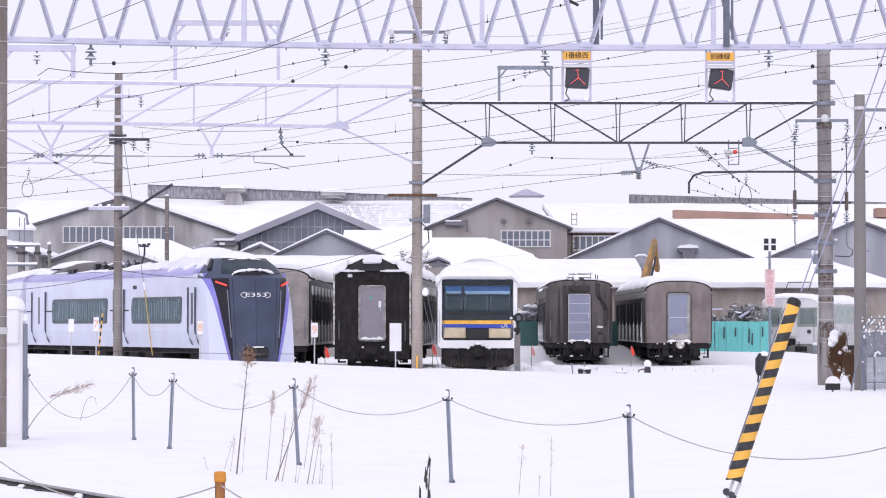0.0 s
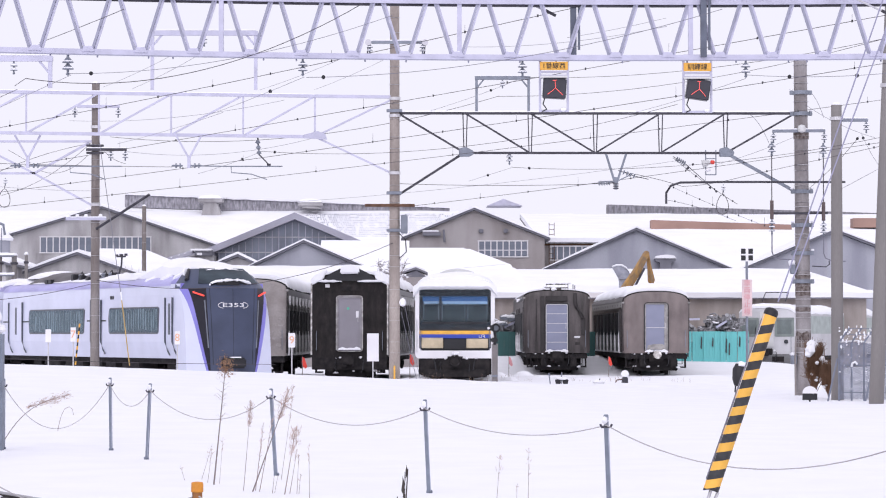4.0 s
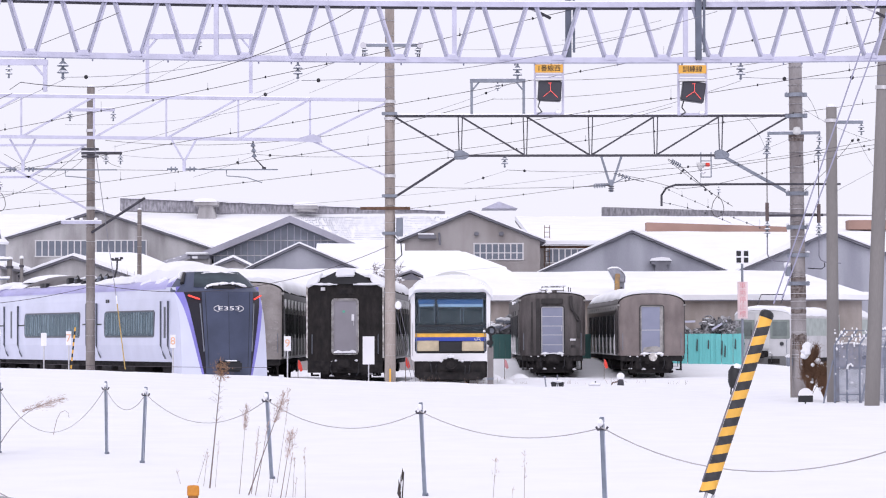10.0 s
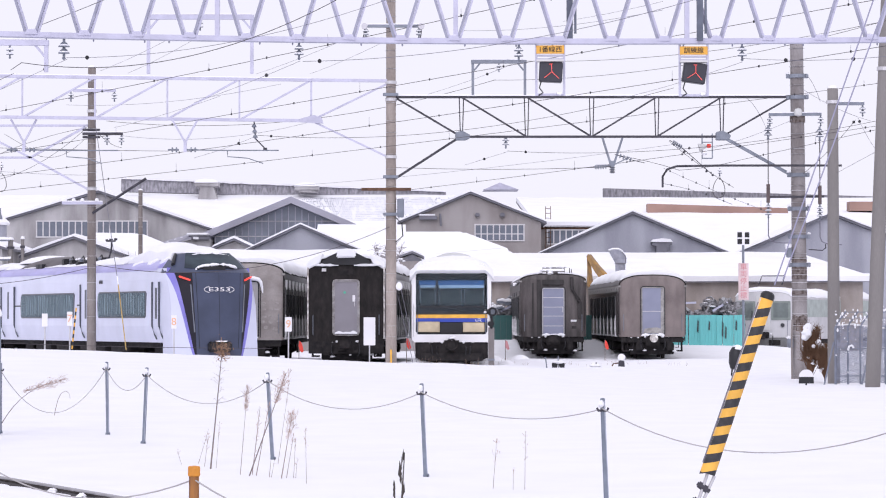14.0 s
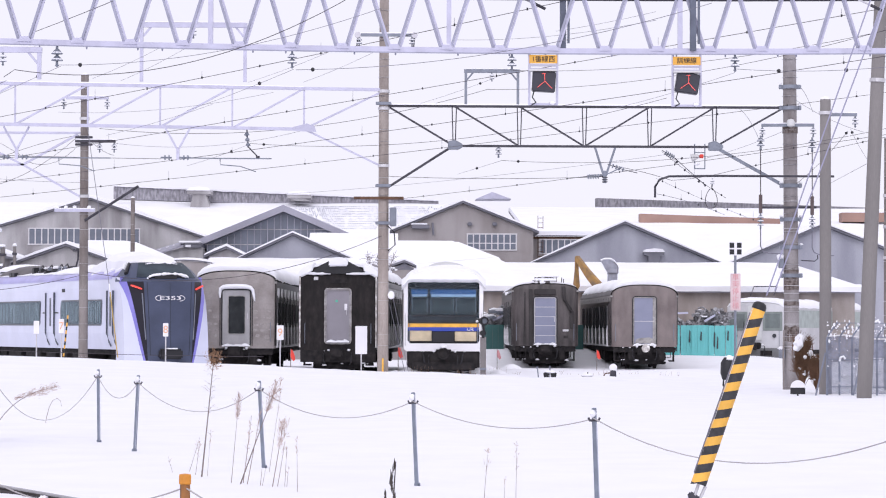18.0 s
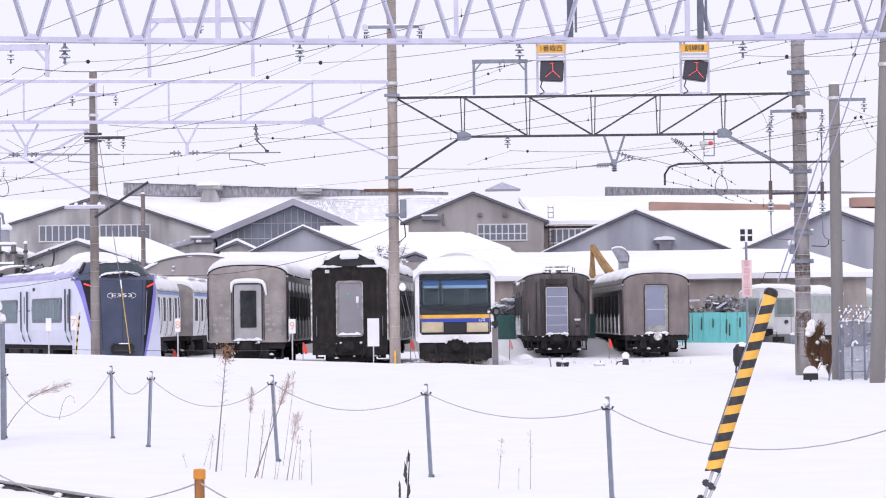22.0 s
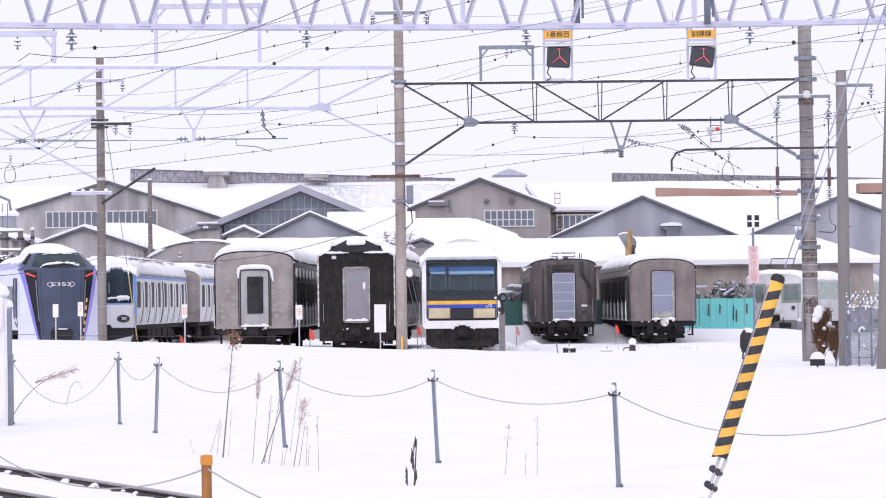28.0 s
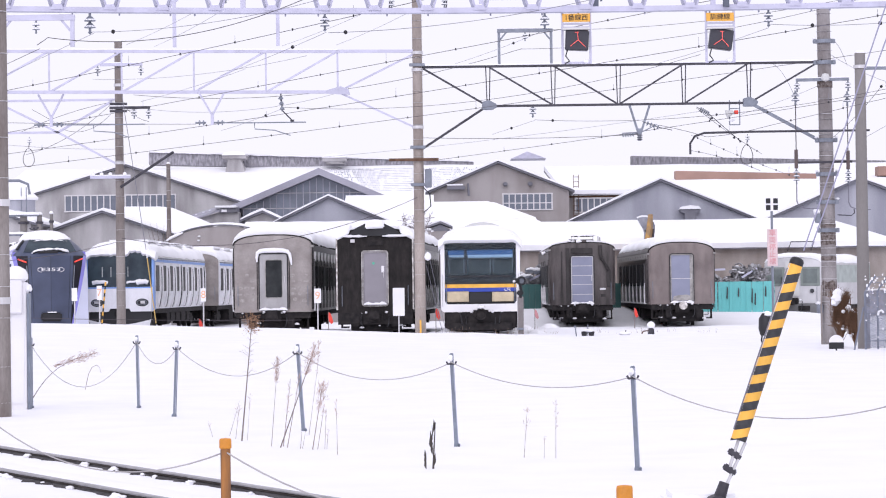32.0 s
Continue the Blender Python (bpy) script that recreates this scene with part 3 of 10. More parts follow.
# old tarred coach
def tarred_coach():
    c = thing("passenger_coach", pose(-2.63, 104, 0, 0, 0, -2.8), "dark brown boarded old coach with grey end door, snowy roof", "train car", "parked coaches")
    carbody(c, 19.5, 2.86, 0.9, 3.55, 4.04, GLOSSDARK, UNDER, None, 0.17, 4.0, 7)
    w = 2.86
    part("end_wall", Shape().prism([(-w / 2, 0.9), (w / 2, 0.9), (w / 2, 3.62), (w / 2 - 0.1, 3.74), (-w / 2 + 0.1, 3.74), (-w / 2, 3.62)], 0.0, 0.06), TARBROWN, c)
    for z in (1.15, 2.1, 3.32):
        for x0, x1 in ((-w / 2 + 0.02, -0.52), (0.52, w / 2 - 0.02)):
            part("end_rib", Shape().box(x0, x1, -0.012, 0.0, z, z + 0.03), TARBROWN, c)
    part("skirt", Shape().box(-w / 2 + 0.03, w / 2 - 0.03, -0.01, 0.05, 0.45, 0.9).box(-0.9, -0.5, -0.04, 0.0, 0.5, 0.8).box(0.45, 1.0, -0.03, 0.0, 0.6, 0.85), UNDER, c)
    part("end_wall", Shape().box(-w / 2, w / 2, 19.48, 19.54, 0.9, 3.7), TARBROWN, c)
    d = end_door(c, -0.42, 0.42, 1.2, 3.12, FRAMEWORN, DOORGREY, 0.065, 0.05)
    part("frame_edge", rounded_ring(-0.485, 0.485, 1.135, 3.185, 0.016, 0.11, -0.08, -0.05), FROSTED, d, "white rime along the frame")
    part("sticker", Shape().tube([(-0.05, -0.056, 2.72), (-0.05, -0.052, 2.72)], 0.05, 12), mat("green_sticker", (0.12, 0.5, 0.35), 0.5), d, "round green sticker")
    part("notice", Shape().box(0.24, 0.34, -0.057, -0.05, 2.38, 2.62), WHITE, d, "small white notice")
    corner_rails(c, 2.92, 0.95, 3.7, FROSTED)
    for sx in (-1, 1):
        part("shoulder_snow", Shape().prism([(sx * 0.98, 3.8), (sx * 1.42, 3.58), (sx * 1.49, 3.66), (sx * 1.42, 3.84), (sx * 1.2, 4.02), (sx * 0.85, 4.16)], -0.05, 1.2), ROOFSNOW, c, "snow on the roof shoulder", bevel=0.04, smooth=True)
    part("roof_hood", Shape().prism([(-1.02, 3.74), (1.02, 3.74), (0.72, 4.02), (0.35, 4.2), (-0.35, 4.2), (-0.72, 4.02)], -0.06, 0.5), BLACK, c, "arched black roof end")
    for x0, x1 in ((-1.2, -0.28), (0.3, 1.3)):
        n = 9
        s = Shape().loft([[(x0 + (x1 - x0) * i / n, y, 3.72 + h * (0.075 + 0.04 * wob(i, x0, 0.7)) * math.sin(math.pi * (0.12 + 0.76 * i / n))) for y, h in ((-0.16, -0.2), (-0.17, 0.6), (-0.05, 1.0), (0.2, 1.1), (0.2, 0), (-0.1, -0.5))] for i in range(n + 1)])
        part("ledge_snow", s, ROOFSNOW, c, "snow on the end ledge", smooth=True)
    s = Shape().loft([[(x, y, z) for x, z in ((-0.36, 4.0), (0.38, 4.02), (0.34, 4.3), (0.1, 4.36), (-0.3, 4.32))] for y in (-0.2, 0.6)])
    part("roof_lump", s, ROOFSNOW, c, "snow block on the roof end", bevel=0.05)
    part("marker_lamp", Shape().box(-0.9, -0.74, -0.09, 0.0, 3.5, 3.62), ALU, c)
    part("vent", Shape().box(-0.3, 0.32, -0.04, 0.0, 3.38, 3.6), UNDER, c)
    side_windows(c, 2.86, [1.6 + 1.45 * i for i in range(12)], 0.95, 1.8, 2.75, GLOSSDARK, OLDPANE)
    side_pillars(c, 2.86, [0.9 + 1.45 * i for i in range(12)], 1.0, 3.3)
    coupler(c, 0.8)
    return c


# white railcar with orange and blue bands
def railcar():
    c = thing("diesel_railcar", pose(1.24, 100, 0, 0, 0, -0.9), "white railcar with orange and blue front bands, snow on roof", "train car", "parked coaches")
    w = 2.84
    carbody(c, 19.5, w, 0.92, 3.2, 3.72, CREAM, OFFWHITE, None, 0.27, 7.0, 8, 1.3)
    out = [(-w / 2, 0.98), (-w / 2 + 0.1, 0.9), (w / 2 - 0.1, 0.9), (w / 2, 0.98)] + arch(w, 3.2, 3.72, 14)
    ring = Shape()
    inner = [(-1.28, 1.28), (-1.18, 1.18), (1.18, 1.18), (1.28, 1.28)] + [(x * 0.9, 3.32 + (z - 3.2) * 0.2) for x, z in arch(w, 3.2, 3.72, 14)]
    n = len(out)
    vs = [(x, -0.04, z) for x, z in out] + [(x, -0.04, z) for x, z in inner] + [(x, 1.34, z) for x, z in out] + [(x * 1.0, 1.34, z) for x, z in inner]
    fs = []
    for k in range(n):
        j = (k + 1) % n
        fs += [(k, j, n + j, n + k), (2 * n + k, 2 * n + j, j, k), (n + k, n + j, 3 * n + j, 3 * n + k), (3 * n + k, 3 * n + j, 2 * n + j, 2 * n + k)]
    ring.add(vs, fs)
    part("front_frame", ring, CREAM, c, smooth=True)
    part("front_recess", Shape().box(-1.22, 1.22, 0.06, 0.09, 1.17, 1.62), BLACK, c)
    part("cab_wall", Shape().box(-1.3, 1.3, 1.5, 1.54, 1.0, 3.4), SEATDARK, c)
    part("cab_floor", Shape().box(-1.3, 1.3, 0.1, 1.5, 1.2, 1.3), SEATDARK, c)
    part("cab_blind", Shape().box(-1.16, 1.16, 0.1, 0.12, 2.94, 3.12), BLINDBLUE, c, "blue sun blind")
    part("blind_hem", Shape().box(-1.12, -0.6, 0.09, 0.115, 2.86, 2.93).box(-0.44, 1.16, 0.09, 0.115, 2.84, 2.94), BLINDPALE, c, "pale hem of the blind")
    for x0, x1, z1 in ((-1.14, -0.58, 2.84), (-0.46, 0.37, 2.82), (0.44, 1.16, 2.82)):
        q = part("rear_window", Shape().box(x0, x1, 0.3, 0.32, 2.24, z1), REARLIGHT, c, "rear window seen through the cab")
        for u0, u1, v0, v1 in ((x0, x0 + 0.03, 2.3, z1), (x1 - 0.03, x1, 2.3, z1), (x0, x1, z1 - 0.025, z1)):
            part("window_frame", Shape().box(u0, u1, 0.27, 0.3, v0, v1), REARFRAME, q)
    # black panel behind the upper glass, added for the shade under the snow brow
    part("brow_shade_panel", Shape().box(-1.28, 1.28, 0.04, 0.056, 3.13, 3.46), BLACK, c)
    part("cab_desk", Shape().box(-1.27, 1.27, 0.09, 0.4, 1.9, 2.22), SEATDARK, c, "dark driving desk")
    part("cab_post", Shape().box(-0.57, -0.48, 0.06, 0.1, 2.2, 3.12), SEATDARK, c, "dark cab post")
    part("windscreen", Shape().box(-1.28, 1.28, 0.02, 0.035, 1.98, 3.4), CABGLASS, c, "wide windscreen")
    part("window_rail", Shape().box(-1.15, 1.15, -0.005, 0.03, 2.14, 2.19), BLACK, c)
    part("front_band", Shape().box(-1.27, 1.27, -0.01, 0.05, 1.76, 1.89), YELLOW, c, "orange band")
    part("front_band", Shape().box(-1.27, 1.27, -0.008, 0.05, 1.62, 1.76), STRIPEBLUE, c, "blue band")
    part("emblem", Shape().tube([(0.86, -0.014, 1.72), (0.86, -0.014, 1.66), (0.9, -0.014, 1.645), (0.95, -0.014, 1.66), (0.95, -0.014, 1.74), (1.06, -0.014, 1.73), (1.05, -0.014, 1.69), (0.99, -0.014, 1.69), (1.07, -0.014, 1.64)], 0.013, 5), WHITE, c)
    part("destination_board", Shape().box(-1.2, -0.42, -0.03, 0.0, 1.26, 1.64), PAPER, c, "yellowed board over the headlamp", bevel=0.02)
    part("destination_board", Shape().box(0.4, 1.18, -0.03, 0.0, 1.26, 1.61), PAPER, c, "yellowed board over the headlamp", bevel=0.02)
    part("front_panel", Shape().box(-0.4, 0.38, -0.02, 0.05, 1.24, 1.6), BLACK, c)
    part("pilot", Shape().box(-1.25, 1.25, -0.1, 0.1, 0.3, 0.88), UNDER, c, bevel=0.04)
    part("wiper", Shape().tube([(-0.1, -0.03, 1.95), (0.5, -0.03, 2.15)], 0.012, 5), BLACK, c)
    for x in (-1.36, 1.36):
        part("hand_rail", Shape().tube([(x, -0.06, 1.1), (x, -0.09, 1.15), (x, -0.09, 2.2), (x, -0.06, 2.25)], 0.014, 5), ALU, c)
    coupler(c, 0.8)
    part("coupler_ring", Shape().tube([(0.19 * math.cos(a), -0.58, 0.82 + 0.19 * math.sin(a)) for a in (radians(30 * i) for i in range(13))], 0.035, 6), UNDER, c, "round coupler guide", smooth=True)
    part("coupler_snow", Shape().lump((0.0, -0.5, 1.06), 0.13, random.Random(21), 0.6, 10), ROOFSNOW, c, "snow cap on the coupler", smooth=True)
    for x in (-0.75, 0.72):
        part("air_pipe", Shape().tube([(x, -0.08, 0.86), (x * 0.95, -0.2, 0.74), (x * 0.9, -0.22, 0.5), (x * 0.8, -0.16, 0.42)], 0.028, 6), BLACK, c)
    part("plough", Shape().loft([[(-1.1, y, z), (1.1, y, z), (1.15, 0.1, z), (-1.15, 0.1, z)] for y, z in ((-0.18, 0.52), (-0.3, 0.24))]), UNDER, c, "black snow plough", bevel=0.02)
    n = 40
    rings = []
    for i in range(n + 1):
        x = -1.5 + 3.0 * i / n
        dome = 0.42 * max(0.0, 1 - abs(x / 1.52) ** 2.6)
        low = 3.38 - 0.03 * abs(wob(i, 2, 2.1)) - 0.02 * abs(wob(i, 5, 4.3)) - 0.3 * max(0, abs(x) - 1.25) / 0.25
        rings.append([(x, -0.12, low + 0.02), (x, -0.2, low + 0.1), (x, -0.14, low + 0.12 + dome * 0.6), (x, 0.1, 3.46 + dome * (1 + 0.08 * wob(x, 3, 2.0))), (x, 0.6, 3.46 + dome * 1.04), (x, 0.7, 3.2), (x, 0.0, low)])
    part("brow_snow", Shape().loft(rings), ROOFSNOW, c, "thick snow brow hanging over the windscreen", smooth=True)
    part("roof_box", Shape().prism([(-0.6, 3.7), (0.75, 3.7), (0.72, 4.0), (0.45, 4.1), (0.1, 4.15), (-0.3, 4.1), (-0.58, 3.99)], 1.6, 2.6), OFFWHITE, c, bevel=0.03)
    side_windows(c, w, [2.4 + 1.6 * i for i in range(10)], 1.1, 1.85, 2.75, ALU, DARKGLASS)
    return c



SOOT = mat("soot", (0.045, 0.04, 0.041), 0.7, var=0.5, scale=4, col2=(0.025, 0.022, 0.022), streak=3)


def umber_coach(x, y, rz, end_m, label, seed, snow, pipe, eave, top):
    c = thing("passenger_coach", pose(x, y, 0, 0, 0, rz), label, "train car", "parked coaches")
    w = 2.9
    carbody(c, 19.8, w, 0.95, eave, top, GLOSSDARK, UMBERDARK, end_m, snow, seed, 24, bowed=True)
    d = end_door(c, -0.5, 0.5, 1.02, 3.1, BLACK, FRAMEWORN, 0.03, 0.1, (-0.44, 0.44 if pipe else 0.34, 1.08, 3.04), VINYL)
    part("bright_rim", rounded_ring(-0.45, 0.45, 1.07, 3.05, 0.028 if pipe else 0.04, 0.05, -0.085, -0.05), ALU if pipe else RIMGREY, d, "worn metal door rim", bevel=0.006)
    for z in ((1.42, 1.85, 2.24, 2.66) if pipe else (2.05,)):
        part("curtain_rail", Shape().box(-0.44, 0.44 if pipe else 0.38, -0.072, -0.064, z - 0.012, z + 0.012), ALU, d)
    if not pipe:
        part("curtain_edge", Shape().box(0.35, 0.44, -0.07, -0.052, 1.1, 3.02), RIMGREY, d, "pale lining beside the curtain")
        part("curtain_foot", Shape().prism([(-0.42, 1.1), (0.42, 1.1), (0.4, 1.28), (0.2, 1.36), (-0.1, 1.34), (-0.35, 1.3)], -0.075, -0.06), RIMGREY, d, "grey frost at the foot of the curtain")
    end_rim(c, w, eave, top)
    corner_rails(c, w, 1.0, eave, UMBERDARK, 0.14)
    side_windows(c, w, [2.6 + 1.5 * i for i in range(11)], 0.95, 1.75, 2.7, GLOSSDARK, OLDPANE)
    part("side_door", Shape().box(-w / 2 - 0.015, -w / 2 + 0.02, 0.6, 1.4, 1.0, 2.95), UMBERDARK, c)
    part("side_door", Shape().box(w / 2 - 0.02, w / 2 + 0.015, 0.6, 1.4, 1.0, 2.95), UMBERDARK, c)
    side_pillars(c, w, [1.7 + 2.3 * i for i in range(8)] if not pipe else [6.0, 9.0, 12.0], 0.98, eave - 0.15, False)
    coupler(c)
    for x0 in (-1.1, 0.85):
        part("step_iron", Shape().tube([(x0, -0.05, 0.9), (x0, -0.1, 0.5), (x0 + 0.25, -0.1, 0.5), (x0 + 0.25, -0.05, 0.9)], 0.02, 5), UNDER, c)
    if pipe:
        part("roof_rack", Shape().tube([(-0.45, 0.25, 3.62), (-0.45, 0.25, 3.95), (0.5, 0.25, 3.95), (0.5, 0.25, 3.62)], 0.03, 6).tube([(-0.45, 0.25, 3.8), (0.5, 0.25, 3.8)], 0.02, 6).box(-0.3, 0.2, 0.1, 0.5, 3.62, 3.78), UMBERDARK, c, "snowy aerial rack")
        rnd = random.Random(4)
        for k in range(9):
            part("rack_snow", Shape().lump((-0.5 + 0.13 * k, 0.22 + rnd.uniform(-0.05, 0.05), rnd.choice((3.84, 3.98, 4.0))), rnd.uniform(0.05, 0.1), rnd, 0.6, 8), ROOFSNOW, c, smooth=True)
        part("aerial", Shape().tube([(0.72, 0.2, 3.6), (0.72, 0.2, 3.95)], 0.02, 5).tube([(0.8, 0.2, 3.6), (0.8, 0.2, 3.9)], 0.02, 5), UMBERDARK, c)
        part("end_pipe", Shape().tube([(0.8, -0.04, 3.56), (0.8, -0.06, 3.2), (0.84, -0.06, 2.98), (1.08, -0.06, 2.6), (1.14, -0.06, 2.45)], 0.075, 9), SOOT, c, "sooty exhaust pipe", smooth=True)
        part("pipe_cover", Shape().box(1.06, 1.24, -0.07, 0.0, 1.72, 2.5), SOOT, c, bevel=0.02)
        part("end_box", Shape().box(-0.48, 0.46, -0.09, 0.0, 3.2, 3.44), SOOT, c, bevel=0.02)
        part("cable_duct", Shape().box(-0.72, -0.56, -0.045, 0.0, 1.0, 3.44), SOOT, c, "dark upright cable duct", bevel=0.015)
        part("cable_duct", Shape().box(-0.92, -0.86, -0.03, 0.0, 1.3, 3.3), SOOT, c, bevel=0.01)
        part("tail_lamp", Shape().box(0.76, 1.02, -0.05, 0.0, 1.6, 1.69), ALU, c, bevel=0.015)
        part("number_plate", Shape().box(0.8, 1.0, -0.02, 0.0, 1.3, 1.42), SOOT, c)
        part("eave_snow", snow_roll([(-1.5, 0.9 + 0.5 * i, 3.36 + 0.07 * wob(i, 3, 0.8) - 0.05 * (i % 3)) for i in range(14)], [0.06] + [0.13 + 0.05 * wob(i, 8, 1.2) for i in range(12)] + [0.05]), ROOFSNOW, c, "snow slid over the eave", smooth=True)
        part("rack_snow", Shape().lump((-0.15, 0.2, 3.72), 0.17, random.Random(6), 0.7, 9), ROOFSNOW, c, smooth=True)
        part("rack_box", Shape().box(-0.62, -0.44, 0.1, 0.3, 3.56, 3.72), BLACK, c, bevel=0.02)
    else:
        rail = Shape().box(-0.015, 0.015, 0.3, 19.4, eave - 0.26, eave - 0.02).mesh("cantrail", RIMGREY)
        slot = Shape().box(-0.02, 0.02, -0.1, 0.1, eave - 0.18, eave - 0.1).mesh("rail_vent", BLACK)
        for sx in (-1, 1):
            again("cantrail", rail, c, (sx * w / 2, 0, 0))
            for i in range(12):
                again("rail_vent", slot, c, (sx * w / 2, 1.0 + 1.5 * i, 0))
        part("drum", Shape().tube([(0.0, -0.6, 0.9), (0.0, -0.56, 0.9), (0.0, -0.1, 0.9)], 0.18, 14, 0.16), FROSTED, c, "snow-plastered end drum", smooth=True)
        for a in (-0.5, 0.5):
            part("roof_vent", Shape().box(a - 0.2, a + 0.2, 1.5, 2.2, 3.66, 3.84), ROOFSNOW, c, bevel=0.05)
    return c


# blue-banded commuter train
def commuter_body(c, w, seed, front):
    eave, floor = 3.2, 1.05
    hull = [(-w / 2 + 0.16, floor), (w / 2 - 0.16, floor), (w / 2 - 0.08, floor + 0.25), (w / 2 - 0.01, 1.7), (w / 2, 2.1), (w / 2, eave), (-w / 2, eave), (-w / 2, 2.1), (-w / 2 + 0.01, 1.7), (-w / 2 + 0.08, floor + 0.25)]
    part("body", Shape().prism(hull, 0.5 if front else 0.0, 19.6), STEELSIDE, c, smooth=False)
    part("roof", Shape().prism(arch(w, eave, 3.66), 0.06, 19.6), OFFWHITE, c, smooth=True)
    roof_snow(c, w, eave, 3.66, 0.03, 19.5, 0.26, 10, seed, 0.4)
    for y in (2.0, 6.6, 11.2, 15.6):
        u = part("roof_unit", Shape().box(-0.75, 1.12, y, y + 2.9, 3.5, 3.86), OFFWHITE, c, "grey roof cooling unit", bevel=0.12)
        part("unit_snow", Shape().box(-0.78, 1.0, y - 0.1, y + 3.0, 3.84, 4.02), ROOFSNOW, u, bevel=0.07, smooth=True)
    running_gear(c, 19.6, w, floor, not front)


def commuter_front(x, y, rz):
    c = thing("commuter_train", pose(x, y, 0, 0, 0, rz), "stainless commuter train car with light blue band and snowy roof", "train car", "parked commuter train")
    w = 2.85
    commuter_body(c, w, 11.0, True)
    part("front_lower", Shape().loft([[(px * k, y0, z) for px, z in ((-w / 2 + 0.03, 0.95), (-0.5, 0.95), (-0.42, 1.08), (0.42, 1.08), (0.5, 0.95), (w / 2 - 0.03, 0.95), (w / 2, 1.98), (-w / 2, 1.98))] for y0, k in ((0.52, 1.0), (-0.06, 0.985), (-0.14, 0.94))]), STEELSIDE, c, "silver lower front")
    part("front_line", Shape().box(-1.36, 1.36, -0.155, -0.05, 1.93, 1.985), SKYBLUE, c, "thin blue line under the windscreen")
    part("windscreen", Shape().loft([[(px * k, y0, z) for px, z in ((-1.38, 2.0), (1.38, 2.0), (1.38, 3.2), (0.95, 3.46), (-0.95, 3.46), (-1.38, 3.2))] for y0, k in ((0.4, 1.0), (0.0, 0.99), (-0.1, 0.95))]), SHINYGLASS, c, "dark wraparound windscreen")
    for x0, x1 in ((-0.75, -0.7), (-0.38, -0.34), (0.12, 0.16), (0.34, 0.37)):
        part("cab_frame", Shape().box(x0, x1, -0.108, -0.09, 2.42, 2.84), REARFRAME, c, "pale frame showing through the glass")
    for sx in (-1, 1):
        part("front_edge", Shape().box(min(sx * 1.33, sx * 1.44), max(sx * 1.33, sx * 1.44), -0.05, 0.5, 1.0, 3.3), SKYBLUE, c, "light blue front corner", bevel=0.02)
        l = part("headlamp", Shape().loft([[(sx * 0.95 + 0.28 * math.cos(a) * q, yy, 1.33 + 0.17 * math.sin(a) * q) for a in (radians(18 * i) for i in range(20))] for yy, q in ((-0.1, 1.0), (-0.17, 0.96))]), BLACK, c, "black headlamp cluster", bevel=0.015)
        part("lens", Shape().box(sx * 0.98 - 0.1, sx * 0.98 + 0.1, -0.185, -0.165, 1.28, 1.4), ALU, l, "clear headlamp lens", bevel=0.01)
        part("lamp_rim", Shape().tube([(sx * 0.95 + 0.21 * math.cos(a), -0.178, 1.33 + 0.11 * math.sin(a)) for a in (radians(30 * i) for i in range(13))], 0.012, 5), GREYSTEEL, l)
    n = 12
    edge = [(-1.32 + 2.64 * i / n, 0.62 - 0.22 * math.sin(math.pi * i / n)) for i in range(n + 1)]
    part("skirt", Shape().loft([[(px, y0, z) for px, z in edge + [(1.2, 0.22), (-1.2, 0.22)]] for y0 in (0.3, -0.12)]), STEELSIDE, c, "grey curved skirt")
    part("skirt_opening", Shape().box(-1.32, 1.32, 0.0, 0.2, 0.3, 1.1), BLACK, c)
    for x0, x1, k in ((-1.15, -0.5, 0.09), (0.3, 0.8, 0.05), (0.72, 1.2, 0.12)):
        s = Shape().tube([(x0, -0.1, 2.17), (x0 * 0.7 + x1 * 0.3, -0.12, 2.21), ((x0 + x1) / 2, -0.13, 2.2), (x0 * 0.25 + x1 * 0.75, -0.12, 2.22), (x1, -0.1, 2.16)], k, 8, k * 0.75)
        part("screen_snow", s, ROOFSNOW, c, "snow stuck on the windscreen", smooth=True)
    rings, n = [], 40
    for i in range(n + 1):
        px = -1.52 + 3.04 * i / n
        dome = 0.36 * max(0.0, 1 - abs(px / 1.54) ** 2.4)
        low = 3.3 - 0.08 * abs(wob(i, 8, 0.9)) - 0.05 * abs(wob(i, 5, 2.3)) - 0.2 * max(0, abs(px) - 1.2) / 0.3 + (0.14 if 0.45 < px < 0.95 else 0)
        rings.append([(px, -0.1, low + 0.02), (px, -0.22, low + 0.1), (px, -0.16, low + 0.16 + dome * 0.6), (px, 0.15, 3.44 + dome * (1 + 0.1 * wob(px, 3, 2.0))), (px, 0.8, 3.44 + dome), (px, 0.9, 3.2), (px, 0.0, low)])
    part("brow_snow", Shape().loft(rings), ROOFSNOW, c, "thick snow brow over the windscreen", smooth=True)
    part("coupler", Shape().box(-0.2, 0.2, -0.35, 0.1, 0.72, 0.98), UNDER, c, bevel=0.04)
    commuter_side(c, w)
    return c


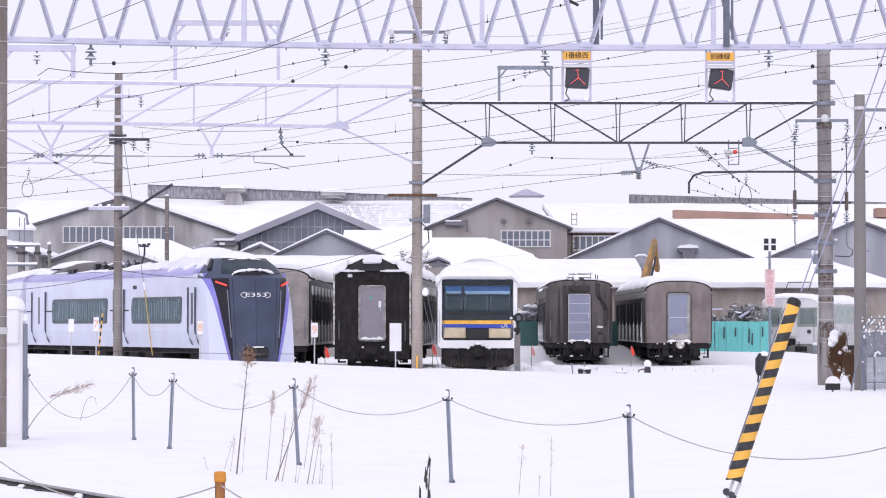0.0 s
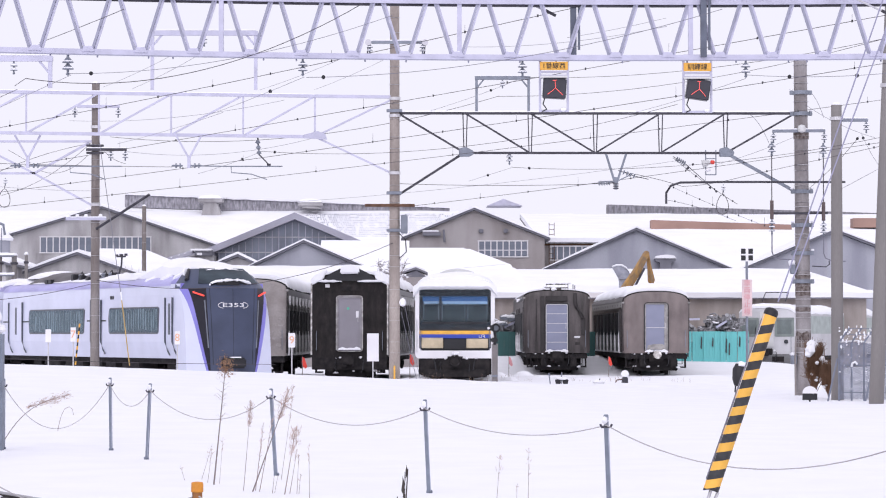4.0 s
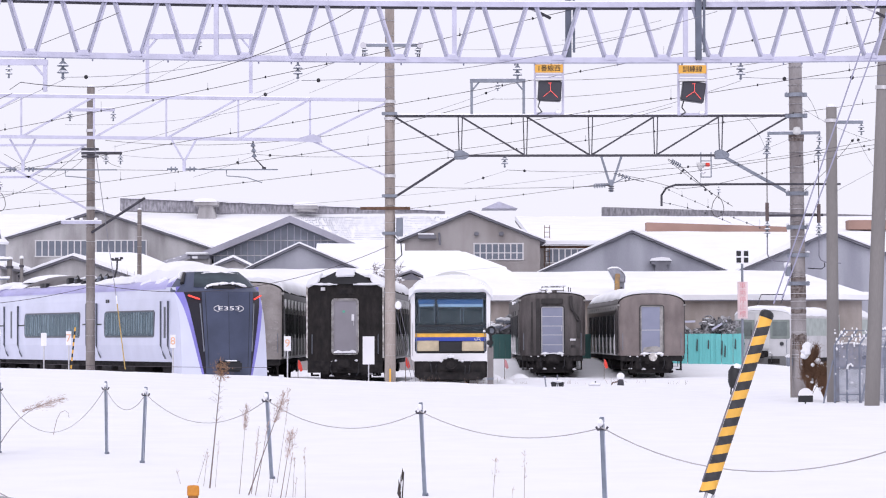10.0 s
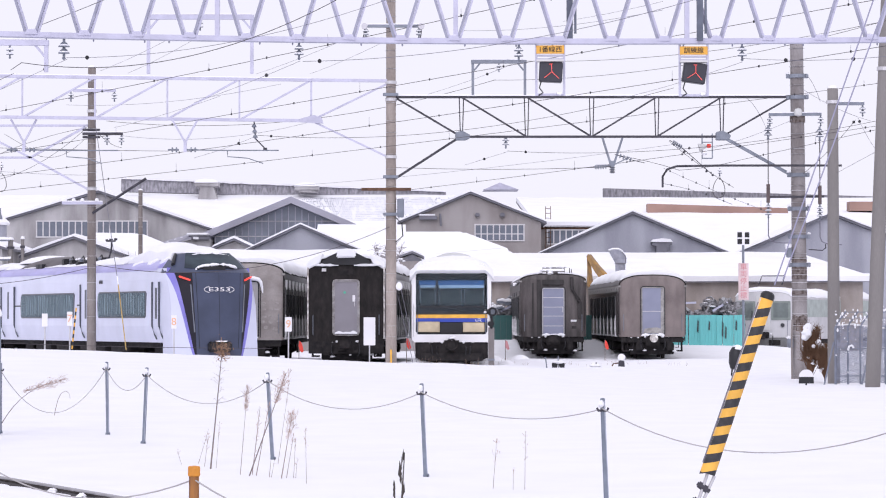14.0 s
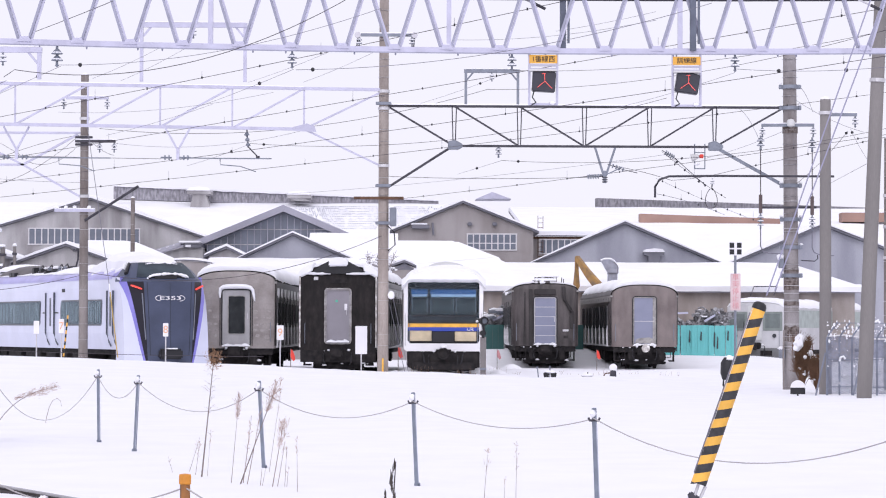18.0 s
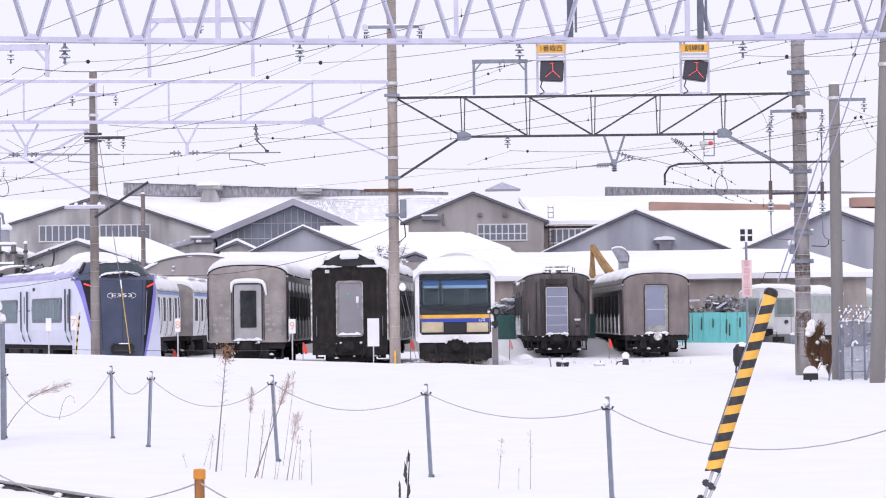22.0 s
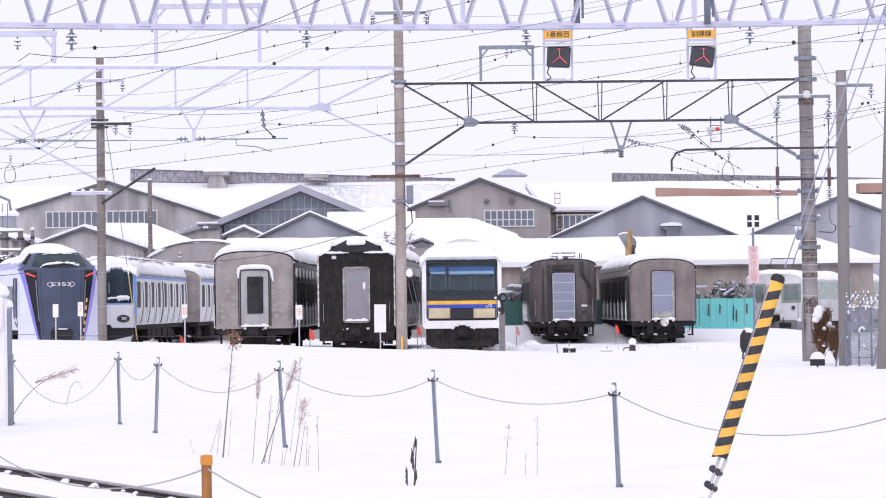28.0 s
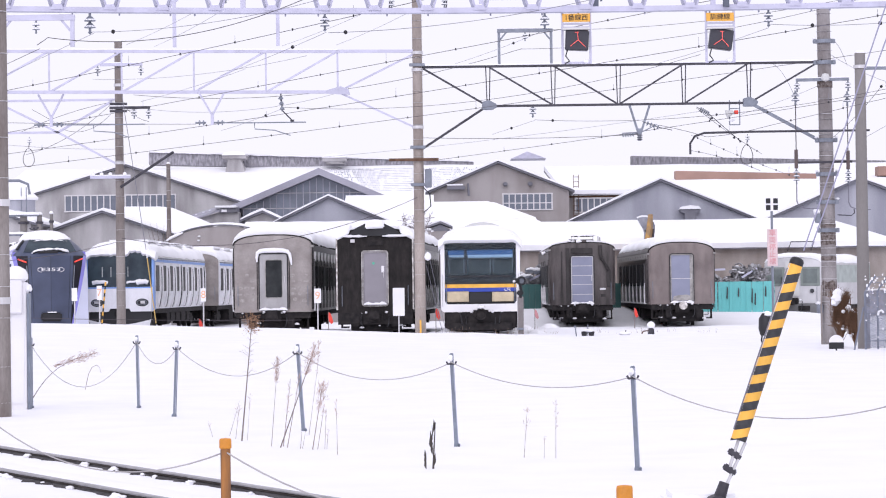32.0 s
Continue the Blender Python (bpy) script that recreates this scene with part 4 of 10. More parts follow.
def commuter_side(c, w):
    pane = Shape().box(-0.012, 0.012, -0.5, 0.5, 1.8, 2.9).mesh("pane", BLACK, 0.008)
    gap = [(-0.02, 0, 2.98), (0.012, 0, 2.4), (0.012, 0, 1.85), (-0.01, 0, 1.6), (-0.07, 0, 1.25), (-0.13, 0, 1.1)]

    def strip(wd, out):
        return Shape().loft([[(u - 0.09, -wd, t), (u + out, -wd, t), (u + out, wd, t), (u - 0.09, wd, t)] for u, v, t in gap])
    # white folds paint the steel's snow gleam; dark strips, door gaps and fold shade
    seam = strip(0.05, 0.02).mesh("seam_shade", SEATDARK)
    post = strip(0.12, 0.05).mesh("gleam_fold", WHITE, 0.015)
    shade = strip(0.24, 0.012).mesh("seam_shade", SEATDARK)
    for i in range(8):
        y = 1.35 + 2.36 * i
        for sx, rz in ((1, 0), (-1, 180)):
            f = again("window", pane, c, (sx * (w / 2 + 0.006), y, 0))
            again("gleam_fold", post, c, (sx * w / 2, y + 0.75, 0), rz)
            again("seam_shade", shade, c, (sx * w / 2, y + 1.15, 0), rz)
            if i in (3, 7):
                again("seam_shade", seam, c, (sx * (w / 2 + 0.03), y + 1.25, 0), rz)
            again("gleam_fold", post, c, (sx * w / 2, y + 1.55, 0), rz)
    for sx in (-1, 1):
        part("side_band", Shape().box(min(sx * w / 2, sx * (w / 2 + 0.014)), max(sx * w / 2, sx * (w / 2 + 0.014)), 0.5, 19.5, 3.04, 3.15), SKYBLUE, c, "light blue cantrail band")
        part("gutter", Shape().box(min(sx * w / 2, sx * (w / 2 + 0.05)), max(sx * w / 2, sx * (w / 2 + 0.05)), 0.4, 19.5, 3.17, 3.22), GREYSTEEL, c)


def commuter_trailer(x, y, rz):
    c = thing("commuter_train", pose(x, y, 0, 0, 0, rz), "stainless commuter trailer car with grey end and snowy roof", "train car", "parked commuter train")
    commuter_body(c, 2.85, 14.0, False)
    part("end_wall", Shape().prism([(-1.4, 1.05), (1.4, 1.05)] + arch(2.83, 3.2, 3.64), -0.04, 0.02), SILVER, c, "grey end wall")
    commuter_side(c, 2.85)
    end_door(c, -0.42, 0.42, 1.2, 3.05, ALU, DOORGREY, 0.04, 0.06, (-0.25, 0.25, 2.0, 2.9), SHINYGLASS)
    return c


SCREENGREEN = mat("dim_green_screen", (0.19, 0.22, 0.217), 0.3, var=0.3)
PILOTGREY = mat("dull_grey_pilot", (0.17, 0.17, 0.175), 0.7, var=0.3)


# pale train beyond the fence
def pale_train():
    PALEGREY = mat("dull_pale_grey", (0.57, 0.565, 0.585), 0.55, var=0.2, scale=1.2, streak=2)
    c = thing("electric_train", pose(17.35, 140, 0, 0, 0, -21), "old pale grey train with dull green window band, snow on roof", "train car", "parked coaches")
    w = 2.9
    carbody(c, 19.6, w, 0.66, 2.74, 3.08, PALEGREY, PALEGREY, PALEGREY, 0.22, 17.0, 10)
    for sx in (-1, 1):
        part("side_band", Shape().box(min(sx * w / 2, sx * (w / 2 + 0.01)), max(sx * w / 2, sx * (w / 2 + 0.01)), 0.1, 19.4, 1.8, 2.7), mat("pale_green_band", (0.38, 0.43, 0.41), 0.5, var=0.25), c)
        q = part("front_window", Shape().box(sx * 0.9 - 0.5, sx * 0.9 + 0.5, -0.03, 0.02, 1.65, 2.6), RAILGREEN, c, bevel=0.02)
        part("pane", Shape().box(sx * 0.9 - 0.38, sx * 0.9 + 0.38, -0.04, -0.028, 1.78, 2.5), SCREENGREEN, q)
        part("headlamp", Shape().tube([(sx * 1.0, -0.02, 1.4), (sx * 1.0, -0.1, 1.4)], 0.10, 12), SEATDARK, c)
    part("end_door", Shape().box(-0.35, 0.35, -0.05, 0.0, 1.15, 2.9), OFFWHITE, c, bevel=0.02)
    part("handle", Shape().tube([(-0.55, -0.02, 1.5), (-0.55, -0.1, 1.5), (-0.55, -0.1, 2.1), (-0.55, -0.02, 2.1)], 0.02, 5), BLACK, c)
    part("pilot", Shape().box(-1.3, 1.3, -0.1, 0.1, 0.2, 0.78), PILOTGREY, c, bevel=0.05)
    part("pilot_slot", Shape().box(-0.9, -0.3, -0.115, -0.09, 0.4, 0.66).box(0.3, 0.9, -0.115, -0.09, 0.4, 0.66), UNDER, c)
    part("pantograph", Shape().tube([(-0.6, 1.5, 3.45), (-0.6, 2.2, 3.9), (0.6, 2.2, 3.9), (0.6, 1.5, 3.45)], 0.03, 6), DARKSTEEL, c)
    coupler(c)
    return c


# the express that backs away: lead car
def express_lead():
    c = thing("express_train", Matrix(), "white and violet express train with slate nose, red tail lamps", "train car", "moving express train")
    w, L = 3.08, 20.0
    shell = [(-w / 2 + 0.12, 0.94), (w / 2 - 0.12, 0.94), (w / 2 - 0.07, 1.16), (w / 2, 1.5), (w / 2, 2.1), (w / 2 - 0.02, 3.1), (w / 2 - 0.06, 3.46), (-w / 2 + 0.06, 3.46), (-w / 2 + 0.02, 3.1), (-w / 2, 2.1), (-w / 2, 1.5), (-w / 2 + 0.07, 1.16)]
    part("body", Shape().prism(shell, 1.08, L), PEARL, c, smooth=False)
    part("roof", Shape().prism(arch(w - 0.12, 3.44, 3.78), 2.0, L), LILAC, c, smooth=True)
    part("rear_wall", Shape().prism([(x * 0.98, z) for x, z in shell], L, L + 0.03), UNDER, c)
    zs = [0.45, 0.75, 1.1, 1.6, 2.1, 2.6, 2.85, 3.05, 3.2, 3.3]

    def line(f):
        return [f(z) for z in zs]
    k = lambda z: (z - 0.45) / 2.85
    panel = line(lambda z: (0.79 + 0.14 * k(z), 0.08 + 0.10 * k(z) ** 2, z))
    mid = line(lambda z: (0.0, 0.0 + 0.10 * k(z) ** 2, z))
    wedge = line(lambda z: (0.82 + 0.55 * k(z) ** 0.95, 0.13 + 0.33 * k(z) + 0.25 * k(z) ** 7, z))
    violet = line(lambda z: (0.89 + 0.64 * k(z) ** 0.9, 0.15 + 0.22 * k(z) + 0.2 * k(z) ** 3 + 0.55 * k(z) ** 7, z))
    cheek = line(lambda z: (1.54 - 0.01 * k(z), 0.38 + 0.22 * k(z) + 0.2 * k(z) ** 3 + 0.45 * k(z) ** 7, z))
    back = line(lambda z: (1.54, 1.3, z))

    def strip(a, b, sx):
        n = len(a)
        return Shape().add([(sx * x, y, z) for x, y, z in a] + [(sx * x, y, z) for x, y, z in b], [(i, i + 1, n + i + 1, n + i) for i in range(n - 1)])
    face = Shape()
    for sx in (-1, 1):
        q = strip(mid, panel, sx)
        face.add(q.v, q.f)
    part("front_panel", face, SLATE, c, "slate blue front panel", smooth=True)
    for sx in (-1, 1):
        part("front_wedge", strip(panel, wedge, sx), WEDGE, c, "dark lamp recess", smooth=True)
        part("violet_stripe", strip(wedge, violet, sx), VIOLET, c, "violet edge stripe", smooth=True)
        part("cheek", strip(violet, cheek, sx), PEARL, c, "white nose cheek", smooth=True)
        part("shoulder", strip(cheek, back, sx), PEARL, c, smooth=True)
        part("tail_lamp", Shape().beam((sx * 0.98, 0.2, 3.04), (sx * 1.31, 0.42, 3.17), 0.1, 0.05), TAILRED, c, "lit red tail lamp", bevel=0.012)
        part("lamp_strip", Shape().beam((sx * 0.86, 0.135, 1.3), (sx * 0.97, 0.225, 2.9), 0.075, 0.04), GREYSTEEL, c, "clear headlamp strip")
        part("panel_seam", Shape().tube([(sx * 0.87 * x, 0.87 * y + 0.13 * m_[1] - 0.001, z) for (x, y, z), m_ in zip(panel, mid)][1:], 0.008, 5), BLACK, c)
    part("panel_seam", Shape().tube([(x, y - 0.001, z) for x, y, z in mid][1:], 0.005, 5), BLACK, c)
    for sx in (-1, 1):
        part("violet_stripe", Shape().prism([(sx * 1.0, 3.27), (sx * 1.5, 3.27), (sx * 1.49, 3.475), (sx * 1.0, 3.475)], 1.03, 1.075), VIOLET, c, "violet edge stripe")
    # raised cab with wraparound glass: half outlines from the middle of the nose round to the side, at four heights
    plan = [(3.3, ((0.0, 0.10), (0.45, 0.12), (0.86, 0.18), (1.15, 0.42), (1.37, 0.71), (1.53, 1.12), (1.53, 1.5))),
            (3.44, ((0.0, 0.32), (0.43, 0.33), (0.84, 0.38), (1.08, 0.52), (1.32, 0.85), (1.45, 1.2), (1.49, 1.55))),
            (3.72, ((0.0, 0.66), (0.4, 0.67), (0.76, 0.72), (0.95, 0.80), (1.1, 0.98), (1.2, 1.3), (1.25, 1.65))),
            (3.97, ((0.0, 1.02), (0.36, 1.03), (0.66, 1.08), (0.8, 1.14), (0.88, 1.3), (0.93, 1.6), (0.96, 1.8)))]

    def wrap(rows, i0, i1, out=0.0):
        rings = []
        for z, pts in rows:
            half = pts[i0:i1]
            rings.append([(-px, py - out, z + out) for px, py in half[::-1]] + [(px, py - out, z + out) for px, py in (half[1:] if i0 == 0 else half)])
        return Shape().loft(rings, closed=False)
    part("cab_shell", wrap(plan, 0, 7), SLATE, c, "slate blue cab hood", smooth=True)
    part("windscreen", wrap(plan[1:], 0, 4, 0.012), SHINYGLASS, c, "raked cab windscreen", smooth=True)
    rings = []
    for y, hw, zt in ((1.4, 0.9, 3.99), (1.75, 1.2, 3.97), (2.6, 1.22, 3.93), (3.8, 1.25, 3.86), (5.2, 1.3, 3.76)):
        base = 3.4
        rings.append([(hw * math.cos(a) * (1.0 if math.sin(a) > 0.3 else 1.08), y, base + (zt - base) * math.sin(a) ** 0.6) for a in (radians(180 * i / 12) for i in range(13))])
    part("roof_fairing", Shape().loft(rings, closed=False), LILAC, c, "lilac roof fairing", smooth=True)
    rings = []
    for i in range(16):
        y = 1.22 + 0.345 * i
        hw = float(np.interp(y, (0.9, 1.75, 2.6, 6.4), (0.55, 0.85, 1.05, 1.12)))
        zt = float(np.interp(y, (0.9, 1.3, 2.6, 3.8, 5.2, 6.4), (3.97, 3.99, 3.94, 3.88, 3.8, 3.72)))
        h = (0.06 if i in (0, 15) else 0.2 + 0.26 * step(1.8, 2.8, y) * (1 - step(4.2, 6.2, y))) * (1 + 0.5 * wob(y, 1, 1.1))
        rings.append([(hw * math.cos(a), y, zt - 0.16 + (0.16 + h) * math.sin(a) ** 0.5) for a in (radians(180 * j / 10) for j in range(11))])
    part("roof_snow", Shape().loft(rings, closed=True), ROOFSNOW, c, "snow heaped behind the cab", smooth=True)
    # uneven arc of snow along the wiper, and the dark wiper gear above it
    rnd = random.Random(17)
    rings = []
    for i in range(30):
        f = i / 29
        px = -0.76 + 1.52 * f
        pz = 3.30 + 0.27 * math.sin(math.pi * min(1.0, 0.05 + 0.82 * f)) ** 0.5 + 0.02 * wob(i, 6, 1.3)
        py = 0.24 + 0.7 * (pz - 3.34) + 0.14 * abs(px) ** 2.5
        r = (0.075 + 0.035 * wob(i, 2, 0.9)) * (0.55 if i in (0, 29) else 1.0) * (0.45 if 16 < i < 19 else 1.0)
        rings.append([(px, py - 0.03 + r * math.cos(a), pz + r * 0.8 * math.sin(a)) for a in (radians(45 * j) for j in range(8))])
    part("screen_snow", Shape().loft(rings), ROOFSNOW, c, "arc of snow on the windscreen", smooth=True)
    part("wiper_gear", Shape().tube([(-0.72, 0.3, 3.42), (-0.4, 0.34, 3.52), (0.3, 0.34, 3.52), (0.62, 0.34, 3.44)], 0.045, 6).box(-0.5, 0.3, 0.24, 0.4, 3.4, 3.5), BLACK, c, "dark wiper gear")
    part("hood_aerial", Shape().tube([(-1.3, 1.0, 3.58), (-1.18, 1.2, 3.76), (-1.02, 1.5, 3.94)], 0.075, 7, 0.05), BLACK, c, "black fitting along the hood edge", smooth=True)
    part("hood_snow", snow_roll([(-1.24, 1.4, 3.74), (-1.16, 1.55, 3.86), (-1.02, 1.75, 3.97)], (0.06, 0.1, 0.07)), ROOFSNOW, c, smooth=True)
    part("screen_snow", Shape().loft([[(-0.72 + 0.12 * i, y0 + 0.03 * wob(i, 2, 1.7), 3.88 + (z0 - 3.88) * math.sin(math.pi * (i + 0.6) / 13.2) ** 0.6 + 0.02 * wob(i, 4, 1.3)) for i in range(13)] for y0, z0 in ((1.04, 3.86), (0.94, 3.88), (0.98, 3.98), (1.3, 4.07), (2.0, 4.1))], closed=False), ROOFSNOW, c, "snow lip over the windscreen", smooth=True)
    for y, hb in ((2.15, 0.16), (3.2, 0.3), (4.6, 0.22)):
        hw, zt = (float(np.interp(y, (1.75, 2.6, 3.8, 5.2), q)) for q in ((1.2, 1.22, 1.25, 1.3), (3.97, 3.93, 3.86, 3.76)))
        rings = []
        for i in range(9):
            a = radians(172 - 9 * i)
            px, pz = hw * math.cos(a) * (1.0 if math.sin(a) > 0.3 else 1.08), 3.4 + (zt - 3.4) * math.sin(a) ** 0.6
            h = hb * (0.5 + 0.08 * i + 0.3 * wob(i, y, 0.9))
            rings.append([(px, y - h, pz - 0.05), (px - 0.03, y - h * 0.9, pz + 0.05), (px - 0.04, y, pz + 0.08), (px - 0.03, y + h * 0.9, pz + 0.05), (px, y + h, pz - 0.05)])
        part("shoulder_snow", Shape().loft(rings), ROOFSNOW, c, "snow slid down the roof shoulder", smooth=True)
    # pilot and coupler cover
    part("coupler_cover", Shape().box(-0.42, 0.42, -0.14, 0.2, 0.62, 0.98), BLACK, c, bevel=0.06)
    part("cover_snow", Shape().box(-0.15, 0.2, -0.17, 0.0, 0.97, 1.01), ROOFSNOW, c)
    part("pilot_bar", Shape().box(-0.7, 0.7, -0.06, 0.05, 0.42, 0.5), ALU, c, bevel=0.015)
    part("pilot_shadow", Shape().box(-0.72, 0.72, 0.1, 0.3, 0.3, 0.75), UNDER, c)
    # lettering on the nose
    lettering("class_number", "E353", 0.19, WHITE, c, (0.0, 0.035, 2.73), (88, 0, 0)).data.transform(Matrix.Diagonal((2.15, 1, 1, 1)))
    for sx in (-1, 1):
        part("number_ring", Shape().tube([(sx * (0.36 + 0.18 * math.cos(a)), 0.045 + 0.02 * math.cos(a), 2.73 + 0.095 * math.copysign(abs(math.sin(a)) ** 1.3, math.sin(a))) for a in (radians(-90 + 15 * i) for i in range(13))], 0.011, 5), WHITE, c, "white arc beside the class number")
    # sides
    rnd = random.Random(353)
    for sx in (-1, 1):
        X = sx * (w / 2)
        for y0, y1 in ((2.9, 7.9), (10.4, 16.75)):
            f = part("window_band", Shape().prism([(y0 + 0.05, 1.84), (y0 + 0.15, 1.77), (y1 - 0.15, 1.77), (y1 - 0.05, 1.86), (y1, 2.3), (y1 - 0.08, 2.62), (y1 - 0.2, 2.7), (y0 + 0.1, 2.7), (y0, 2.62)], -0.012, 0.012).turn_side(X), RAILDARK, c, "dark ribbon window", bevel=0.01)
            n = 2 if y0 < 5 else 3
            for i in range(n):
                a, b = y0 + 0.12 + (y1 - y0 - 0.24) * i / n, y0 + 0.12 + (y1 - y0 - 0.24) * (i + 1) / n
                y, q = a + 0.02, 0
                # strips alternate; the pale ones imitate reflections in the glass
                dark, pale = Shape(), Shape()
                while y < b - 0.05:
                    wd = min(rnd.uniform(0.03, 0.14) if q % 2 else rnd.uniform(0.05, 0.2), b - 0.02 - y)
                    (pale if q % 2 else dark).box(X + sx * 0.012 - 0.003, X + sx * 0.012 + 0.003, y, y + wd, 1.84 + rnd.uniform(0, 0.12) * (q % 2), 2.64 - rnd.uniform(0, 0.15) * (q % 2))
                    y, q = y + wd, q + 1
                part("curtain", dark, CURTAIN, f, "dark green-grey curtain")
                part("window_gleam", pale, CURTAINGLEAM, f, "pale strips painted for reflections over the curtain")
                part("pane", Shape().box(X + sx * 0.02 - 0.003, X + sx * 0.02 + 0.003, a, b, 1.83, 2.65), CABGLASS, f)
        for y, ww in ((1.95, 0.3), (9.15, 0.5), (18.3, 0.8)):
            d = part("side_door", Shape().box(X - 0.01, X + 0.015, y - ww, y + ww, 1.5, 3.0), PEARL, c, bevel=0.008)
            part("door_window", Shape().box(X + sx * 0.012 - 0.006, X + sx * 0.012 + 0.006, y - 0.1, y + 0.08, 1.75, 2.8), RAILDARK, d)
            for e in (-ww - 0.03, ww + 0.03):
                part("grab_rail", Shape().tube([(X + sx * 0.03, y + e, 3.0), (X + sx * 0.03, y + e, 1.75), (X + sx * 0.03, y + e, 1.5), (X - sx * 0.02, y + e - 0.12, 1.2), (X - sx * 0.07, y + e - 0.2, 1.05)], 0.034, 6, 0.024), RAILDARK, d, "dark door edge rail")
        part("side_line", Shape().box(X - 0.004, X + 0.008, 8.15, 10.15, 2.22, 2.27), BLACK, c)
        part("side_line", Shape().box(X - 0.004, X + 0.008, 16.75, 19.9, 2.22, 2.27), BLACK, c)
        part("cantrail", Shape().box(sx * (w / 2 - 0.06) - 0.02, sx * (w / 2 - 0.06) + 0.02, 2.0, L, 3.4, 3.47), LILAC, c)
        for y in (7.4, 7.6):
            part("side_marker", Shape().box(X - 0.004, X + 0.012, y, y + 0.12, 3.0, 3.12), BLACK, c)
    running_gear(c, L, 2.8, 0.98, False)
    # roof gear
    def domed(name, y0, y1, hw, z0, h, material, label, lift=0.0):
        rings = []
        for i in range(13):
            f = i / 12
            q = math.sin(math.pi * (0.04 + 0.92 * f)) ** 0.55
            rings.append([(hw * math.cos(a), y0 + (y1 - y0) * f, z0 + (h * q + lift * (1 + 0.4 * wob(i, y0, 0.9))) * math.sin(a) ** 0.7) for a in (radians(180 * j / 10) for j in range(11))])
        return part(name, Shape().loft(rings), material, c, label, smooth=True)
    domed("roof_cover", 13.9, 18.4, 1.12, 3.6, 0.55, COVERGREY, "dark domed roof equipment cover")
    domed("cover_snow", 16.4, 18.9, 0.9, 3.92, 0.25, ROOFSNOW, "snow on the roof cover", 0.06)
    part("cover_louvre", Shape().box(-1.2, -1.02, 15.2, 15.5, 3.66, 3.84).box(-1.2, -1.02, 15.6, 15.9, 3.66, 3.84), BLACK, c)
    part("pantograph_base", Shape().box(-0.75, 0.75, 10.2, 10.3, 3.8, 3.88).box(-0.75, 0.75, 12.6, 12.7, 3.8, 3.88).box(-0.75, -0.66, 10.2, 12.7, 3.8, 3.88).box(0.66, 0.75, 10.2, 12.7, 3.8, 3.88), BLACK, c, "black pantograph base frame")
    pan = part("pantograph", Shape().tube([(0, 12.4, 3.9), (0.04, 11.7, 4.02), (0.0, 10.95, 4.02)], 0.045, 6).tube([(0.0, 10.98, 4.0), (0.06, 10.9, 4.3), (0.04, 10.8, 4.62)], 0.035, 6), DARKSTEEL, c, "half-raised pantograph")
    part("collector_head", Shape().box(-0.14, 0.16, 10.7, 10.9, 4.6, 4.66).box(-0.2, -0.12, 10.74, 10.82, 4.64, 4.7).box(0.14, 0.24, 10.74, 10.82, 4.66, 4.74).box(-0.04, 0.06, 10.72, 10.86, 4.66, 4.72), DARKSTEEL, pan)
    rnd = random.Random(11)
    for k in range(12):
        x, y = rnd.uniform(-0.95, 0.8), rnd.uniform(9.6, 13.4)
        part("roof_fitting", Shape().box(x - 0.12, x + 0.12, y - 0.15, y + 0.15, 3.66, rnd.uniform(3.86, 4.02)), BLACK, c, bevel=0.03)
    for k in range(9):
        part("fitting_snow", Shape().lump((rnd.uniform(-0.9, 0.8), rnd.uniform(9.6, 13.4), rnd.uniform(3.92, 4.02)), rnd.uniform(0.06, 0.14), rnd, 0.5, 8), ROOFSNOW, c, smooth=True)
    part("snow_heap", Shape().loft([[(-1.15 + 2.1 * (0.5 - 0.5 * math.cos(a)) + 0.0 * i, 18.3 + 0.22 * i, 3.62 + (0.36 + 0.16 * wob(i, 3, 0.9)) * math.sin(a) ** 0.6 * math.sin(math.pi * (i + 0.7) / 9.4) ** 0.5) for a in (radians(18 * j) for j in range(11))] for i in range(9)]), ROOFSNOW, c, "snow heaped on the roof end", smooth=True)
    roof_snow(c, w - 0.12, 3.44, 3.78, 6.0, 9.8, 0.2, 38, 31.0, 0.45)
    roof_snow(c, w - 0.12, 3.44, 3.78, 9.6, 19.8, 0.07, 46, 33.0, 0.45)
    for y in (9.9, 10.6, 11.9, 13.1):
        part("roof_insulator", Shape().turned([(0.05, 0), (0.1, 0.05), (0.05, 0.09), (0.1, 0.14), (0.05, 0.18), (0.08, 0.24), (0.02, 0.3)], (-0.75, y, 3.72), 9), GREYSTEEL, c)
        part("roof_cable", Shape().tube([(-0.75, y, 4.0), (-0.6, y + 0.2, 4.1), (-0.4, y + 0.5, 3.85)], 0.025, 5), BLACK, c)
    for y in (5.9, 6.8, 7.6, 8.4, 17.9, 19.2):
        part("roof_lump", Shape().turned([(0.4, 0), (0.5, 0.12), (0.4, 0.26 + 0.1 * (y % 0.7)), (0.05, 0.36 + 0.1 * (y % 0.7))], (-0.8 + 0.5 * (y % 1.3), y, 3.6), 9), ROOFSNOW, c, "lump of roof snow", smooth=True)
    return c


